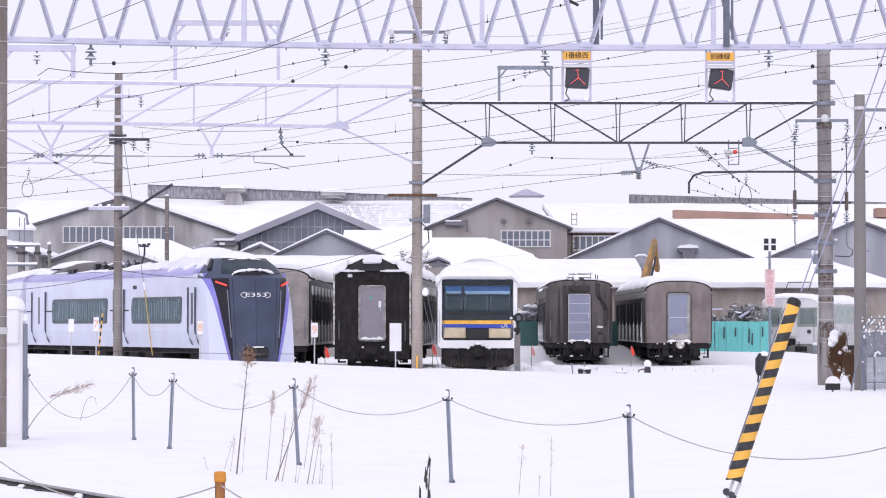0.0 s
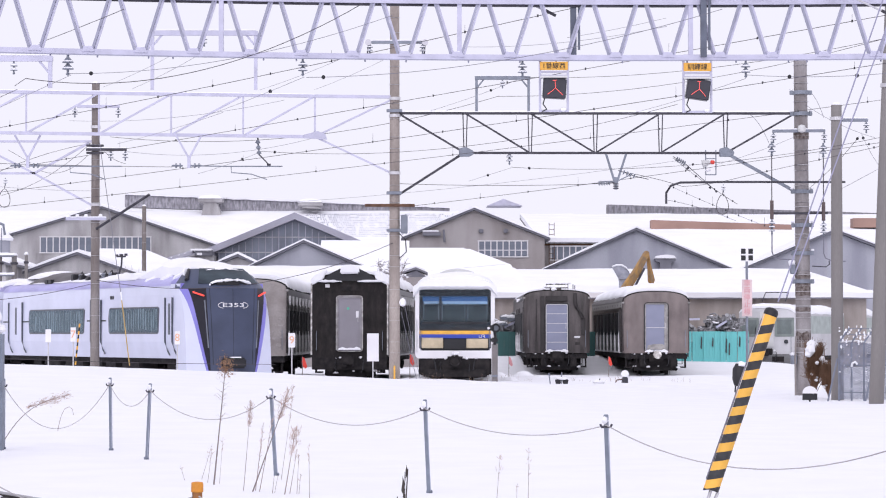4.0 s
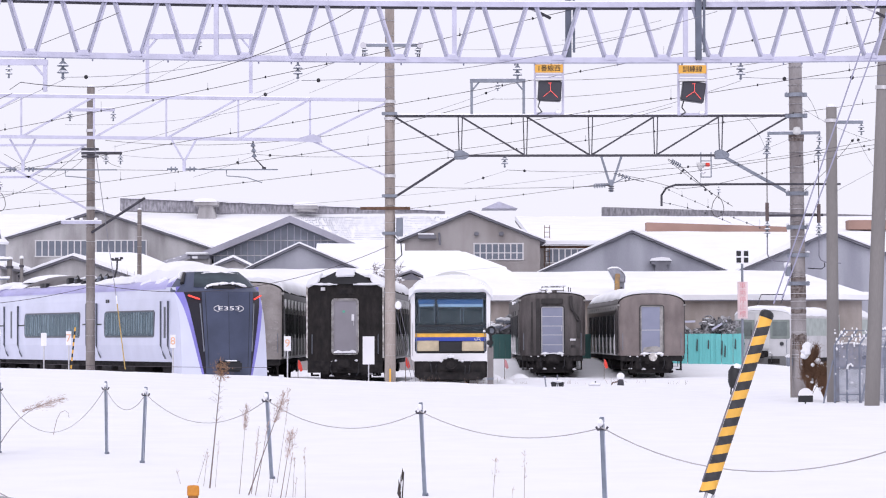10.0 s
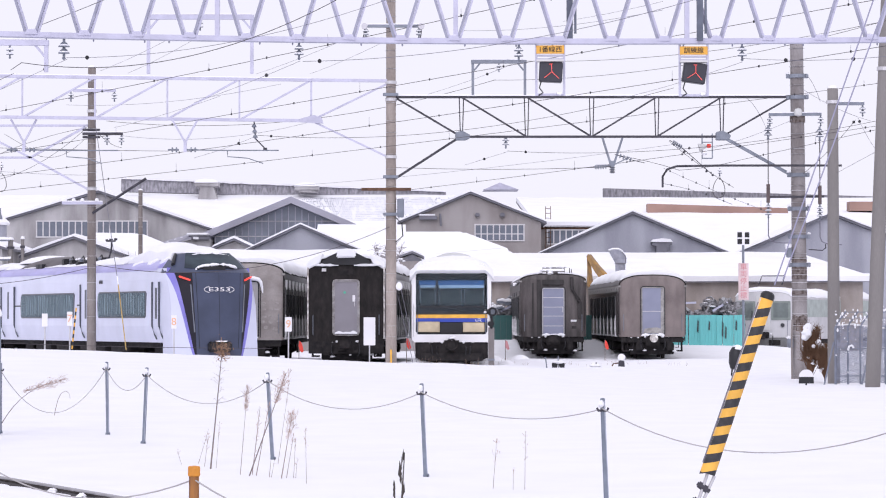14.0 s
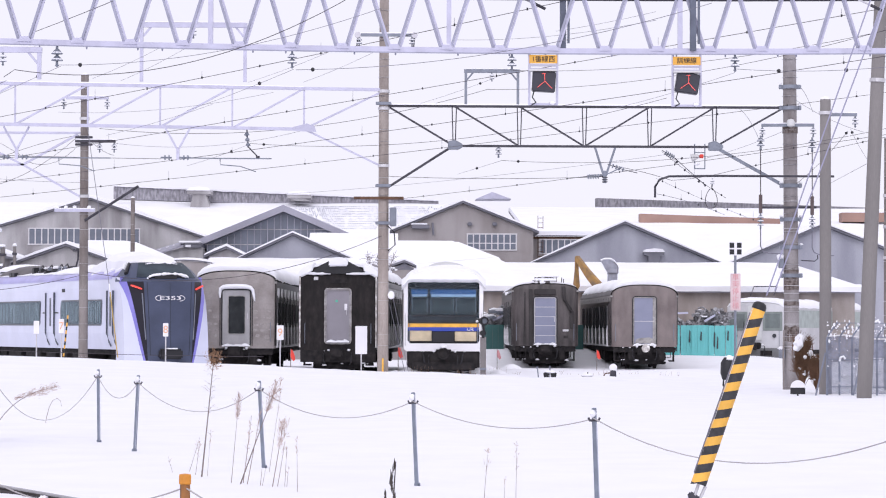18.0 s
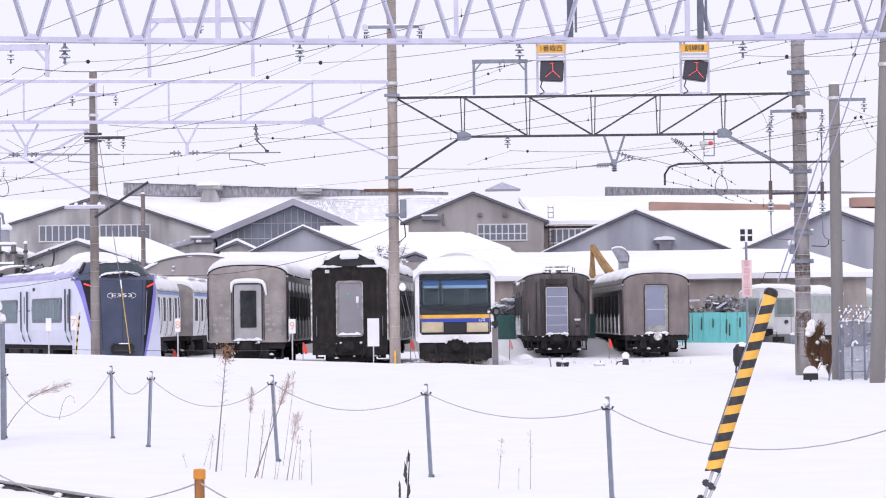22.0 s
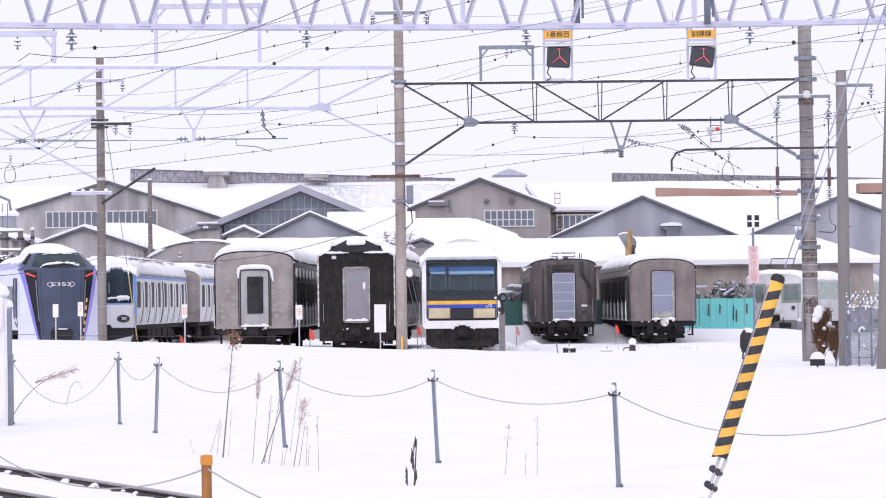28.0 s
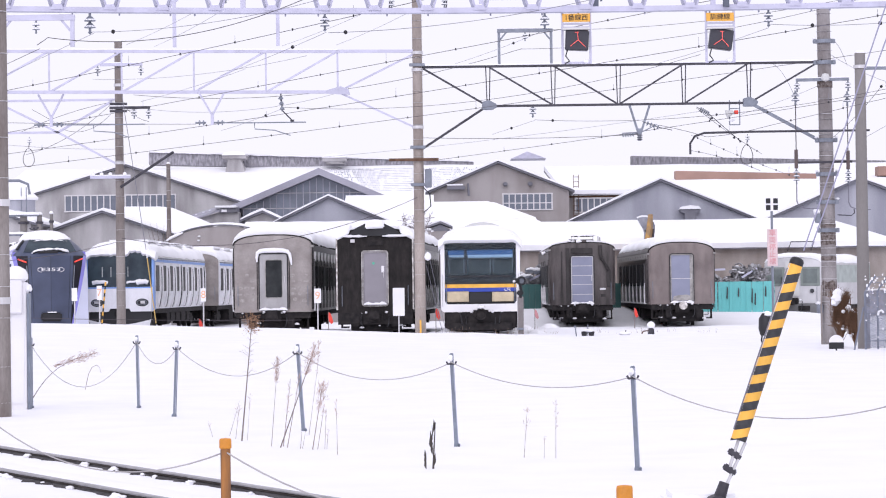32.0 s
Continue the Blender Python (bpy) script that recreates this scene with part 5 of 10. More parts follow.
def express_trailer():
    c = thing("express_train", Matrix(), "white and violet express train trailer car with snowy roof", "train car", "moving express train")
    w, L = 3.08, 20.0
    shell = [(-w / 2 + 0.12, 0.94), (w / 2 - 0.12, 0.94), (w / 2 - 0.07, 1.16), (w / 2, 1.5), (w / 2, 2.1), (w / 2 - 0.02, 3.1), (w / 2 - 0.06, 3.46), (-w / 2 + 0.06, 3.46), (-w / 2 + 0.02, 3.1), (-w / 2, 2.1), (-w / 2, 1.5), (-w / 2 + 0.07, 1.16)]
    part("body", Shape().prism(shell, 0, L), PEARL, c, smooth=True)
    part("roof", Shape().prism(arch(w - 0.12, 3.44, 3.78), 0, L), LILAC, c, smooth=True)
    part("gangway", Shape().box(-0.55, 0.55, -0.5, 0, 0.9, 3.2), BLACK, c)
    roof_snow(c, w - 0.1, 3.44, 3.78, 0.2, L - 0.2, 0.2, 30, 23.0)
    for sx in (-1, 1):
        X = sx * (w / 2)
        for y0, y1 in ((1.9, 8.0), (9.2, 17.6)):
            f = part("window_band", Shape().box(X - 0.012, X + 0.012, y0, y1, 1.92, 2.86), SEATDARK, c, "dark ribbon window", bevel=0.01)
            part("pane", Shape().box(X + sx * 0.016 - 0.003, X + sx * 0.016 + 0.003, y0 + 0.1, y1 - 0.1, 1.98, 2.8), GLASS, f)
        for y in (0.9, 18.9):
            d = part("side_door", Shape().box(X - 0.01, X + 0.015, y - 0.5, y + 0.5, 0.95, 3.0), PEARL, c, bevel=0.008)
            part("door_window", Shape().box(X + sx * 0.012 - 0.006, X + sx * 0.012 + 0.006, y - 0.16, y + 0.14, 1.75, 2.8), BLACK, d)
    running_gear(c, L, 2.8, 0.98)
    return c


stainless_coach()
tarred_coach()
railcar()
umber_coach(5.95, 122, -0.6, UMBERDARK, "sooty dark umber coach with curtained end door and aerial rack", 19.0, 0.1, True, 3.40, 3.70)
umber_coach(10.12, 120, 0.3, UMBER, "faded brown coach with curtained end door, snow on roof", 21.0, 0.3, False, 3.16, 3.62)
commuter_front(-13.75, 118, -1.4)
commuter_trailer(-12.65, 138.4, -2.0)
pale_train()
LEAD, TRAILER = express_lead(), express_trailer()


# the curve on which the express runs: 32 degrees off the sight line, easing with a radius of 91 m
def curve_point(s):
    x, y, n = -6.21, 94.0, 60
    ds = s / n
    for i in range(n):
        a = max(radians(32.5) - (i + 0.5) * ds / 91.0, radians(4))
        x, y = x - math.sin(a) * ds, y + math.cos(a) * ds
    return Vector((x, y, 0))


def on_curve(s, front, rear):
    p, q = curve_point(s + front), curve_point(s + rear)
    d = (q - p).normalized()
    o = p - d * front if front < 10 else p - d * 3.0
    return Matrix.Translation(o) @ Matrix.Rotation(math.atan2(-d.x, d.y), 4, "Z")


RUN = [(0, 0), (11, 0), (12, 0.09), (13, 0.38), (14, 0.73), (14.5, 0.98), (16.5, 2.33), (18, 3.8), (19, 5.06), (20, 6.37), (21, 7.77), (22, 9.17), (23, 10.55),
       (24, 11.99), (25, 13.36), (25.5, 14.04), (27.5, 16.86), (29, 18.83), (30, 20.24), (31, 21.58), (32, 22.97)]



def motions():
    walk(LEAD, [(t, on_curve(s - 0.4, 2.9, 17.1)) for t, s in RUN])
    walk(TRAILER, [(t, on_curve(s - 0.4, 23.5, 37.5)) for t, s in RUN])
    move_loader()


# ---- poles, beams and overhead line ----
def pole(x, y, top, r, material, label, bands=(), base=None, lean=0.0, ties=True):
    z0 = ground_z(x, y) - 0.3 if base is None else base
    p = thing("line_pole", pose(x, y, z0, 0, lean, 0), label, "utility pole", "overhead line poles")
    h = top - z0
    part("shaft", Shape().tube([(0, 0, h * i / 8) for i in range(9)], r * 1.08, 16, r * 0.9), material, p, smooth=True)
    part("cap", Shape().turned([(r * 0.9, 0), (r * 0.85, 0.05), (r * 0.4, 0.09), (0.01, 0.1)], (0, 0, h), 12), ROOFSNOW, p, smooth=True)
    for zb in bands:
        part("band", Shape().turned([(r * 1.0, 0), (r * 1.14, 0), (r * 1.14, 0.10), (r * 1.0, 0.10)], (0, 0, zb - z0), 16), ALU, p, "steel band")
    ring = Shape().turned([(r * 1.0, 0), (r * 1.09, 0.004), (r * 1.05, 0.010), (r * 1.0, 0.014)], (0, 0, 0), 14).mesh("wire_tie", ALU)
    rnd = random.Random(int(x * 10))
    for i in range(int(h / 0.55) if ties else 0):
        again("wire_tie", ring, p, (0, 0, 0.5 + i * 0.55 + rnd.uniform(-0.12, 0.12)))
    return p


def insulator(parent, at, n=2, s=1.0, snow=True):
    x, y, z = at
    b = part("insulator", Shape().turned([(0.03 * s, 0), (0.03 * s, -0.06 * s)] + [q for i in range(n) for q in ((0.035 * s, -(0.07 + 0.15 * i) * s), (0.06 * s, -(0.09 + 0.15 * i) * s), (0.13 * s, -(0.17 + 0.15 * i) * s), (0.13 * s, -(0.185 + 0.15 * i) * s), (0.03 * s, -(0.19 + 0.15 * i) * s))] + [(0.03 * s, -(0.12 + 0.15 * n) * s), (0.05 * s, -(0.14 + 0.15 * n) * s), (0.01, -(0.18 + 0.15 * n) * s)], (x, y, z), 10), GREYSTEEL, parent, "stacked insulator", smooth=True)
    if snow:
        for i in range(n):
            part("insulator_snow", Shape().turned([(0.125 * s, 0), (0.12 * s, 0.02), (0.05 * s, 0.05), (0.01, 0.055)], (x, y, z - (0.165 + 0.15 * i) * s), 9), ROOFSNOW, b, smooth=True)
    return b


def lattice(name, label, p, q, height, bays, chord, web, material, snow=0.05, single=0):
    """A lattice beam between p and q (its bottom chord), with upright and slanting bars."""
    p, q = Vector(p), Vector(q)
    t = thing(name, Matrix.Translation(p), label, "lattice beam", "lattice beams")
    d = q - p
    up = Vector((0, 0, height))
    for k, o in enumerate((Vector((0, 0, 0)), up)):
        part("chord", Shape().beam(o, d + o, chord), material, t)
    if snow:
        n = int(d.length / 0.5)
        rings = []
        for i in range(n + 1):
            c = d * (i / n) + up + Vector((0, 0, chord / 2))
            h = snow * (0.6 + 0.6 * abs(wob(c.x + p.x, p.y, 0.9)))
            rings.append([c + Vector((0, y, z)) for y, z in ((-chord * 0.5, 0), (-chord * 0.45, h * 0.8), (0, h), (chord * 0.45, h * 0.8), (chord * 0.5, 0))])
        part("beam_snow", Shape().loft(rings), ROOFSNOW, t, "ridge of snow", smooth=True)
    u = d / bays
    for i in range(bays):
        a, b = u * i, u * (i + 1)
        if i < bays - 1:
            for g in (-1, 1):
                spread = (0.018, 0.034) if material is DARKSTEEL else (0.004, 0.004)
                part("upright", Shape().beam(b + u * g * spread[0], b + up + u * g * spread[1], web * 0.62), material, t)
        lo, hi = (a, b + up) if single == 0 or i >= bays / 2 else (b, a + up)
        part("web_bar", Shape().beam(lo, hi, web), material, t)
    return t


MID = pole(-0.83, 90, 12.4, 0.165, CONCRETE_TAN, "tall concrete line pole with steel bands and snow specks", (9.3, 8.75, 6.9, 6.25), 0.0)
RIGHT = pole(12.35, 90, 10.62, 0.235, CONCRETE_WORN, "stout concrete line pole with steel clamps", (), -0.5, -0.45)
LEFTP = pole(-11.27, 97, 10.45, 0.15, CONCRETE, "slim concrete line pole with crossarms", (8.9, 6.2), 0.2)
RIGHT2 = pole(12.53, 84, 8.66, 0.178, CONCRETE_PALE, "smooth grey concrete pole behind a wire fence", (8.2,), -0.5, 0.0, False)
pole(12.21, 75, 12.5, 0.19, CONCRETE_PALE, "leaning pale concrete pole", (8.4,), -0.5, 2.45, False)
pole(15.48, 90, 7.9, 0.17, CONCRETE, "short concrete pole with banded fittings", (6, 5, 4), -0.5)
pole(-6.37, 40, 9.5, 0.13, CONCRETE, "concrete pole beside a white trackside box", (3.0, 1.6), -0.3)

# great pale gantry across the yard, in two sections that meet at a stiffener; it sags a little under its snow
def gantry_point(x, z=0.0):
    u = (x + 13.18) / 28.21
    return Vector((x, 59 + 2.1 * u, 7.89 + 0.04 * u - 0.194 * 4 * u * (1 - u) + z))


def bar_along(points, w, h):
    return Shape().loft([[p + Vector((0, y, z)) for y, z in ((-w / 2, -h / 2), (w / 2, -h / 2), (w / 2, h / 2), (-w / 2, h / 2))] for p in points])


def gantry():
    t = thing("signal_gantry", Matrix(), "large pale lattice gantry beam edged with snow", "lattice beam", "lattice beams")
    line = [gantry_point(-13.18 + 28.21 * i / 40) for i in range(41)]
    up, chord, web = Vector((0, 0, 1.2)), 0.11, 0.085
    part("chord", bar_along(line, chord, chord), LAVENDER, t)
    part("chord", bar_along([p + up for p in line], chord, chord), LAVENDER, t)
    # darker strips stand in for the shade under both chords
    part("chord_edge_shade", bar_along([p + Vector((0, -0.045, -chord / 2 - 0.012)) for p in line], 0.02, 0.026), GREYLAV, t, "darker strip painted for the chord's shaded lower edge")
    part("chord_shadow", bar_along([p + up + Vector((0, 0.04, -chord * 0.62)) for p in line], 0.05, 0.075), DARKSTEEL, t, "dark strip for the shaded underside of the top chord")
    rings = []
    for i in range(57):
        c = gantry_point(-13.18 + 28.21 * i / 56) + up + Vector((0, 0, chord / 2))
        h = 0.05 * (0.6 + 0.6 * abs(wob(c.x, c.y, 0.9)))
        rings.append([c + Vector((0, y, z)) for y, z in ((-0.055, 0), (-0.05, h * 0.8), (0, h), (0.05, h * 0.8), (0.055, 0))])
    part("beam_snow", Shape().loft(rings), ROOFSNOW, t, "ridge of snow", smooth=True)
    plate = Shape().box(-0.09, 0.09, -chord * 0.55, chord * 0.5, -0.03, 0.075).mesh("gusset_snow", ROOFSNOW, 0.03)
    gusset = Shape().prism([(-0.14, -0.02), (0.14, -0.02), (0.09, 0.09), (-0.09, 0.09)], -0.05, 0.03).mesh("gusset", LAVENDER)
    bolt = Shape().turned([(0.018, 0), (0.018, -0.035), (0.008, -0.05)], (0, 0, 0), 6).mesh("bolt", GREYLAV)
    rnd = random.Random(59)
    for x0, x1, bays in ((-13.18, -4.29, 8), (-4.19, -0.91, 3), (-0.91, 15.03, 14)):
        u = (x1 - x0) / bays
        for i in range(bays):
            a, m, b = x0 + u * i, x0 + u * (i + 0.5), x0 + u * (i + 1)
            for lo, hi in ((gantry_point(m - u * 0.085), gantry_point(a + u * 0.085) + up), (gantry_point(m + u * 0.085), gantry_point(b - u * 0.085) + up)):
                s = Vector((u * 0.025, 0, 0))
                # each bar in two tones: grey for its shaded side, pale for its lit one
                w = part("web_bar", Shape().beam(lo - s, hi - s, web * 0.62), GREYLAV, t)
                part("lit_flange", Shape().beam(lo + s + Vector((0, 0.03, 0)), hi + s + Vector((0, 0.03, 0)), web * 0.55), LAVENDER, w, "flange in paler steel for its lit side")
            again("gusset_snow", plate, t, tuple(gantry_point(m, chord * 0.5)))
            again("gusset", gusset, t, tuple(gantry_point(m) + Vector((0, -0.03, 0.02))))
            again("bolt", bolt, t, tuple(gantry_point(a + u * rnd.uniform(0.1, 0.9), -chord / 2 - 0.02)))
    for x, w in ((-4.26, 0.17), (0.84, 0.12), (5.86, 0.12)):
        p = gantry_point(x)
        part("stiffener", Shape().beam(p + Vector((0, 0.04, 0)), p + up + Vector((0, 0.04, 0)), w, 0.1), LAVENDER, t)
    return t


gantry()
for x in (-13.4, 15.1):
    s = Shape().beam((x, 59 if x < 0 else 61, -0.4), (x, 59 if x < 0 else 61, 9.2), 0.3)
    solid("gantry_leg", s, LAVENDER, Matrix(), "pale steel gantry leg", "gantry leg", bevel=0.02)
for x in (3.31, 6.13):
    solid("signal_hanger", Shape().beam((x, 60.35, 7.75), (x, 60.35, 9.6), 0.13, 0.13).beam((x + 0.12, 60.3, 7.9), (x + 0.12, 60.3, 9.6), 0.05), HANGER, Matrix(), "grey steel hanger post on the gantry", "steel post", "signal hangers")
for x in (-5.4, -2.4):
    solid("bracket_post", Shape().beam((x, 59.7, 9.1), (x, 59.7, 9.8), 0.1), GREYSTEEL, Matrix(), "short grey bracket post on the gantry", "steel post", "gantry brackets")


def hanging_frame(x0, x1, z0, z1, y, material, label):
    t = thing("hanging_frame", pose(x0, y, z0), label, "steel frame", "hanging frames")
    w, h = x1 - x0, z1 - z0
    part("post", Shape().beam((0, 0, 0), (0, 0, h), 0.085), material, t)
    part("post", Shape().beam((w, 0, 0), (w, 0, h), 0.085), material, t)
    part("crossbar", Shape().beam((-0.056, 0, h), (w + 0.056, 0, h), 0.112), material, t)
    part("snow_strip", Shape().box(0, w, -0.045, 0.045, h + 0.056, h + 0.09), ROOFSNOW, t, bevel=0.012)
    for a in (0.04, w - 0.04):
        part("gusset", Shape().beam((a, 0, h - 0.28), (a + (0.2 if a < w / 2 else -0.2), 0, h - 0.04), 0.05), material, t)
    insulator(t, (w * 0.5, 0, h - 0.05), 2, 0.6)
    return t


hanging_frame(1.81, 3.49, 8.95, 10.02, 90, GREYSTEEL, "dark steel frame standing on the lattice beam")
hanging_frame(-9.4, -7.86, 6.98, 7.6, 59.3, LAVENDER, "pale steel frame hung under the gantry")
hanging_frame(-6.72, -4.13, 7.88, 9.3, 70, LAVENDER, "pale steel frame behind the gantry")
for x in (-7.5, -2.52, 2.2, 7.06):
    t = thing("strain_insulator", pose(*gantry_point(x, -0.07)), "grey stacked insulator under the gantry, snow on its discs", "insulator", "gantry insulators")
    insulator(t, (0, 0, 0), 2, 0.95 if x < -7 else 0.78)
    part("pin", Shape().tube([(0, 0, -0.02), (0, 0, 0.12)], 0.02, 6), GREYSTEEL, t)

t = thing("strain_insulator", pose(6.38, 60.35, 9.21), "horizontal insulator string above the gantry", "insulator", "gantry insulators")
part("rod", Shape().tube([(-3.2, 0, 0.0), (3.4, 0, 0.0)], 0.012, 6), GREYSTEEL, t)
part("core", Shape().tube([(0.0, 0, 0), (0.3, 0, 0.03), (0.85, 0, 0.03), (1.2, 0, 0)], 0.045, 8), GREYSTEEL, t)
for x in (-0.05, 0.2, 0.92, 1.12):
    part("disc", Shape().tube([(x - 0.02, 0, 0), (x + 0.02, 0, 0)], 0.14, 12, 0.1), PORCELAIN, t, "snowy porcelain disc")
part("link_plate", Shape().box(0.5, 0.66, -0.02, 0.02, -0.12, 0.2), PORCELAIN, t)
part("hanger_rod", Shape().tube([(-0.1, 0, 0), (-0.1, 0, -0.3)], 0.02, 6), GREYSTEEL, t)

# dark beam between the middle and the right pole
lattice("lattice_beam", "dark steel lattice beam with thin snow on top", (1.44, 90, 7.6), (9.84, 90, 7.6), 1.28, 4, 0.075, 0.055, DARKSTEEL, snow=0.035, single=1)
DARKX = thing("beam_braces", pose(0, 90, 0), "dark steel end braces of the lattice beam", "lattice beam", "lattice beams")
for a, b, w in (((-0.7, 8.88), (12.05, 8.88), 0.075), ((-0.65, 8.84), (1.4, 7.62), 0.06), ((1.4, 7.6), (-0.7, 6.25), 0.075), ((9.88, 7.62), (12.05, 8.86), 0.06), ((9.9, 7.58), (12.1, 6.35), 0.1)):
    part("brace", Shape().beam((a[0], 0.02, a[1]), (b[0], 0.02, b[1]), w), DARKSTEEL if w < 0.1 else GREYSTEEL, DARKX)
for x in (1.44, 9.84):
    part("joint_plate", Shape().prism([(x - 0.2, 7.48), (x + 0.14, 7.48), (x + 0.28, 7.56), (x + 0.28, 7.66), (x + 0.02, 7.8), (x - 0.2, 7.74)], -0.06, 0.1), GREYSTEEL, DARKX, bevel=0.02)
rings = [[(-0.7 + 12.7 * i / 40, y, 8.92 + h * (0.04 + 0.03 * abs(wob(i, 4, 0.4)))) for y, h in ((-0.04, 0), (-0.03, 1), (0.05, 1), (0.06, 0))] for i in range(41)]
part("snow_strip", Shape().loft(rings), ROOFSNOW, DARKX, smooth=True)
DROP = thing("drop_bracket", pose(6.3, 90, 7.62), "steel V bracket under the beam with insulators", "bracket", "drop brackets")
part("arm", Shape().beam((-0.33, 0, 0), (-0.03, 0, -0.98), 0.07), GREYSTEEL, DROP)
part("arm", Shape().beam((0.35, 0, 0), (0.03, 0, -0.98), 0.07), GREYSTEEL, DROP)
for z in (-1.02, -1.09, -1.16):
    part("stem_clamp", Shape().box(-0.085, 0.085, -0.06, 0.06, z - 0.016, z + 0.016), DARKSTEEL, DROP)
part("stem", Shape().beam((0, 0, -0.8), (0, 0, -1.2), 0.1), GREYSTEEL, DROP)
for a in (-0.35, 0.35):
    part("strain_rod", Shape().tube([(0, 0, -0.95), (a * 1.6, 0, -0.93 + (0.25 if a > 0 else 0))], 0.02, 6), GREYSTEEL, DROP)
t = thing("strain_insulator", pose(2.87, 90, 7.62), "grey insulator hanging under the lattice beam", "insulator", "beam insulators")
insulator(t, (0, 0, 0), 2, 0.85)
t = thing("beacon", pose(9.35, 90, 7.6), "red and white boxed lamp under the beam", "signal lamp")
part("cage", Shape().beam((-0.15, 0, 0.1), (-0.15, 0, -0.7), 0.035).beam((0.18, 0, 0.1), (0.18, 0, -0.7), 0.035).beam((-0.15, 0, -0.7), (0.18, 0, -0.7), 0.035).beam((-0.15, 0, -0.18), (0.18, 0, -0.18), 0.03), GREYSTEEL, t)
part("lamp_box", Shape().box(0.0, 0.13, -0.1, 0.1, -0.36, -0.24), RED, t, "red lamp box", bevel=0.015)
part("horn", Shape().tube([(-0.02, -0.05, -0.3), (-0.26, -0.05, -0.36)], 0.06, 9, 0.14), OFFWHITE, t, "pale loudspeaker horn")
part("snow_tuft", Shape().lump((-0.08, -0.08, -0.55), 0.09, random.Random(3)), ROOFSNOW, t, smooth=True)

# pale beam on the left, with end brace
lattice("lattice_beam", "pale painted lattice beam with snow on top", (-17.2, 89, 8.22), (-3.4, 90, 8.12), 1.31, 6, 0.1, 0.06, LAVENDER, snow=0.04, single=0)
PALEX = thing("beam_braces", pose(0, 90, 0), "pale steel end braces of the lattice beam", "lattice beam", "lattice beams")
for a, b, w in (((-3.4, 9.43), (-0.7, 9.4), 0.1), ((-3.4, 8.12), (-0.8, 9.38), 0.06), ((-3.4, 8.12), (-0.75, 6.86), 0.06)):
    part("brace", Shape().beam((a[0], -0.03, a[1]), (b[0], -0.03, b[1]), w), LAVENDER, PALEX)
for x in (-12.58, -7.42):
    t = thing("drop_bracket", pose(x, 89.6, 8.14), "pale steel V bracket under the beam", "bracket", "drop brackets")
    part("arm", Shape().beam((-0.42, 0, 0), (0, 0, -0.75), 0.06), LAVENDER, t)
    part("arm", Shape().beam((0.4, 0, 0), (0, 0, -0.75), 0.06), LAVENDER, t)
    part("stem", Shape().beam((0, 0, -0.7), (0, 0, -1.05), 0.1), LAVENDER, t)
    part("steady_arm", Shape().tube([(0.05, 0, -0.98), (1.2, 0, -1.0), (2.9, 0, -1.0), (3.0, 0, -1.0)], 0.022, 6).tube([(1.35, 0, -1.0), (1.36, 0, -1.2), (2.0, 0, -1.25), (2.5, 0, -1.42)], 0.018, 6), GREYSTEEL, t)
    for a in (-0.35, 0.25):
        part("insulator", Shape().tube([(a - 0.2, 0, -0.98), (a + 0.15, 0, -0.98)], 0.03, 7).tube([(a - 0.08, 0, -0.98), (a - 0.04, 0, -0.98)], 0.08, 9).tube([(a + 0.05, 0, -0.98), (a + 0.09, 0, -0.98)], 0.08, 9), GREYSTEEL, t)
# second pale beam behind, ending at the left pole
FARX = thing("beam_braces", pose(0, 97, 0), "pale steel braces at the slim pole", "lattice beam", "lattice beams")
for a, b in (((-20.0, 8.45), (-11.2, 8.45)), ((-20.0, 7.34), (-13.4, 7.34)), ((-13.4, 7.34), (-11.3, 6.18)), ((-13.4, 7.34), (-11.5, 8.4)), ((-15.5, 8.4), (-13.4, 7.34)), ((-15.5, 7.36), (-17.5, 8.4))):
    part("brace", Shape().beam((a[0], 0, a[1]), (b[0], 0, b[1]), 0.075), LAVENDER, FARX)


# insulator chain and strut under the pale beam
t = thing("strain_insulator", pose(-5.24, 90, 8.1), "dark insulator chain with a strut under the pale beam", "insulator", "beam insulators")
for k in range(3):
    part("disc", Shape().turned([(0.02, 0.0), (0.05, -0.03), (0.09, -0.1), (0.03, -0.12), (0.02, -0.16)], (0.02 * k, 0, -0.08 - 0.17 * k), 9), GREYSTEEL, t, smooth=True)
part("rod", Shape().tube([(0, 0, 0), (0.05, 0, -0.56), (0.36, 0, -0.88)], 0.022, 6), DARKSTEEL, t)
part("clamp", Shape().box(0.3, 0.42, -0.04, 0.04, -0.93, -0.85), DARKSTEEL, t)
# slanting strain rods over the gantry
for x in (1.69, 8.98):
    t = thing("strain_rod", pose(x, 60.3, 9.22), "white slanting strain rod with dark clamps over the gantry", "bracket", "strain rods")
    part("rod", Shape().tube([(0, 0, 0), (1.2, 0, -0.56)], 0.022, 6), PORCELAIN, t)
    part("clamp", Shape().box(-0.12, 0.1, -0.05, 0.05, -0.02, 0.08), DARKSTEEL, t)
    part("clamp", Shape().tube([(0.0, -0.02, -0.04), (0.12, -0.02, -0.12), (0.3, -0.02, -0.14)], 0.03, 6), DARKSTEEL, t)
    part("clamp", Shape().tube([(1.0, 0, -0.46), (1.24, 0, -0.58)], 0.035, 6), DARKSTEEL, t)


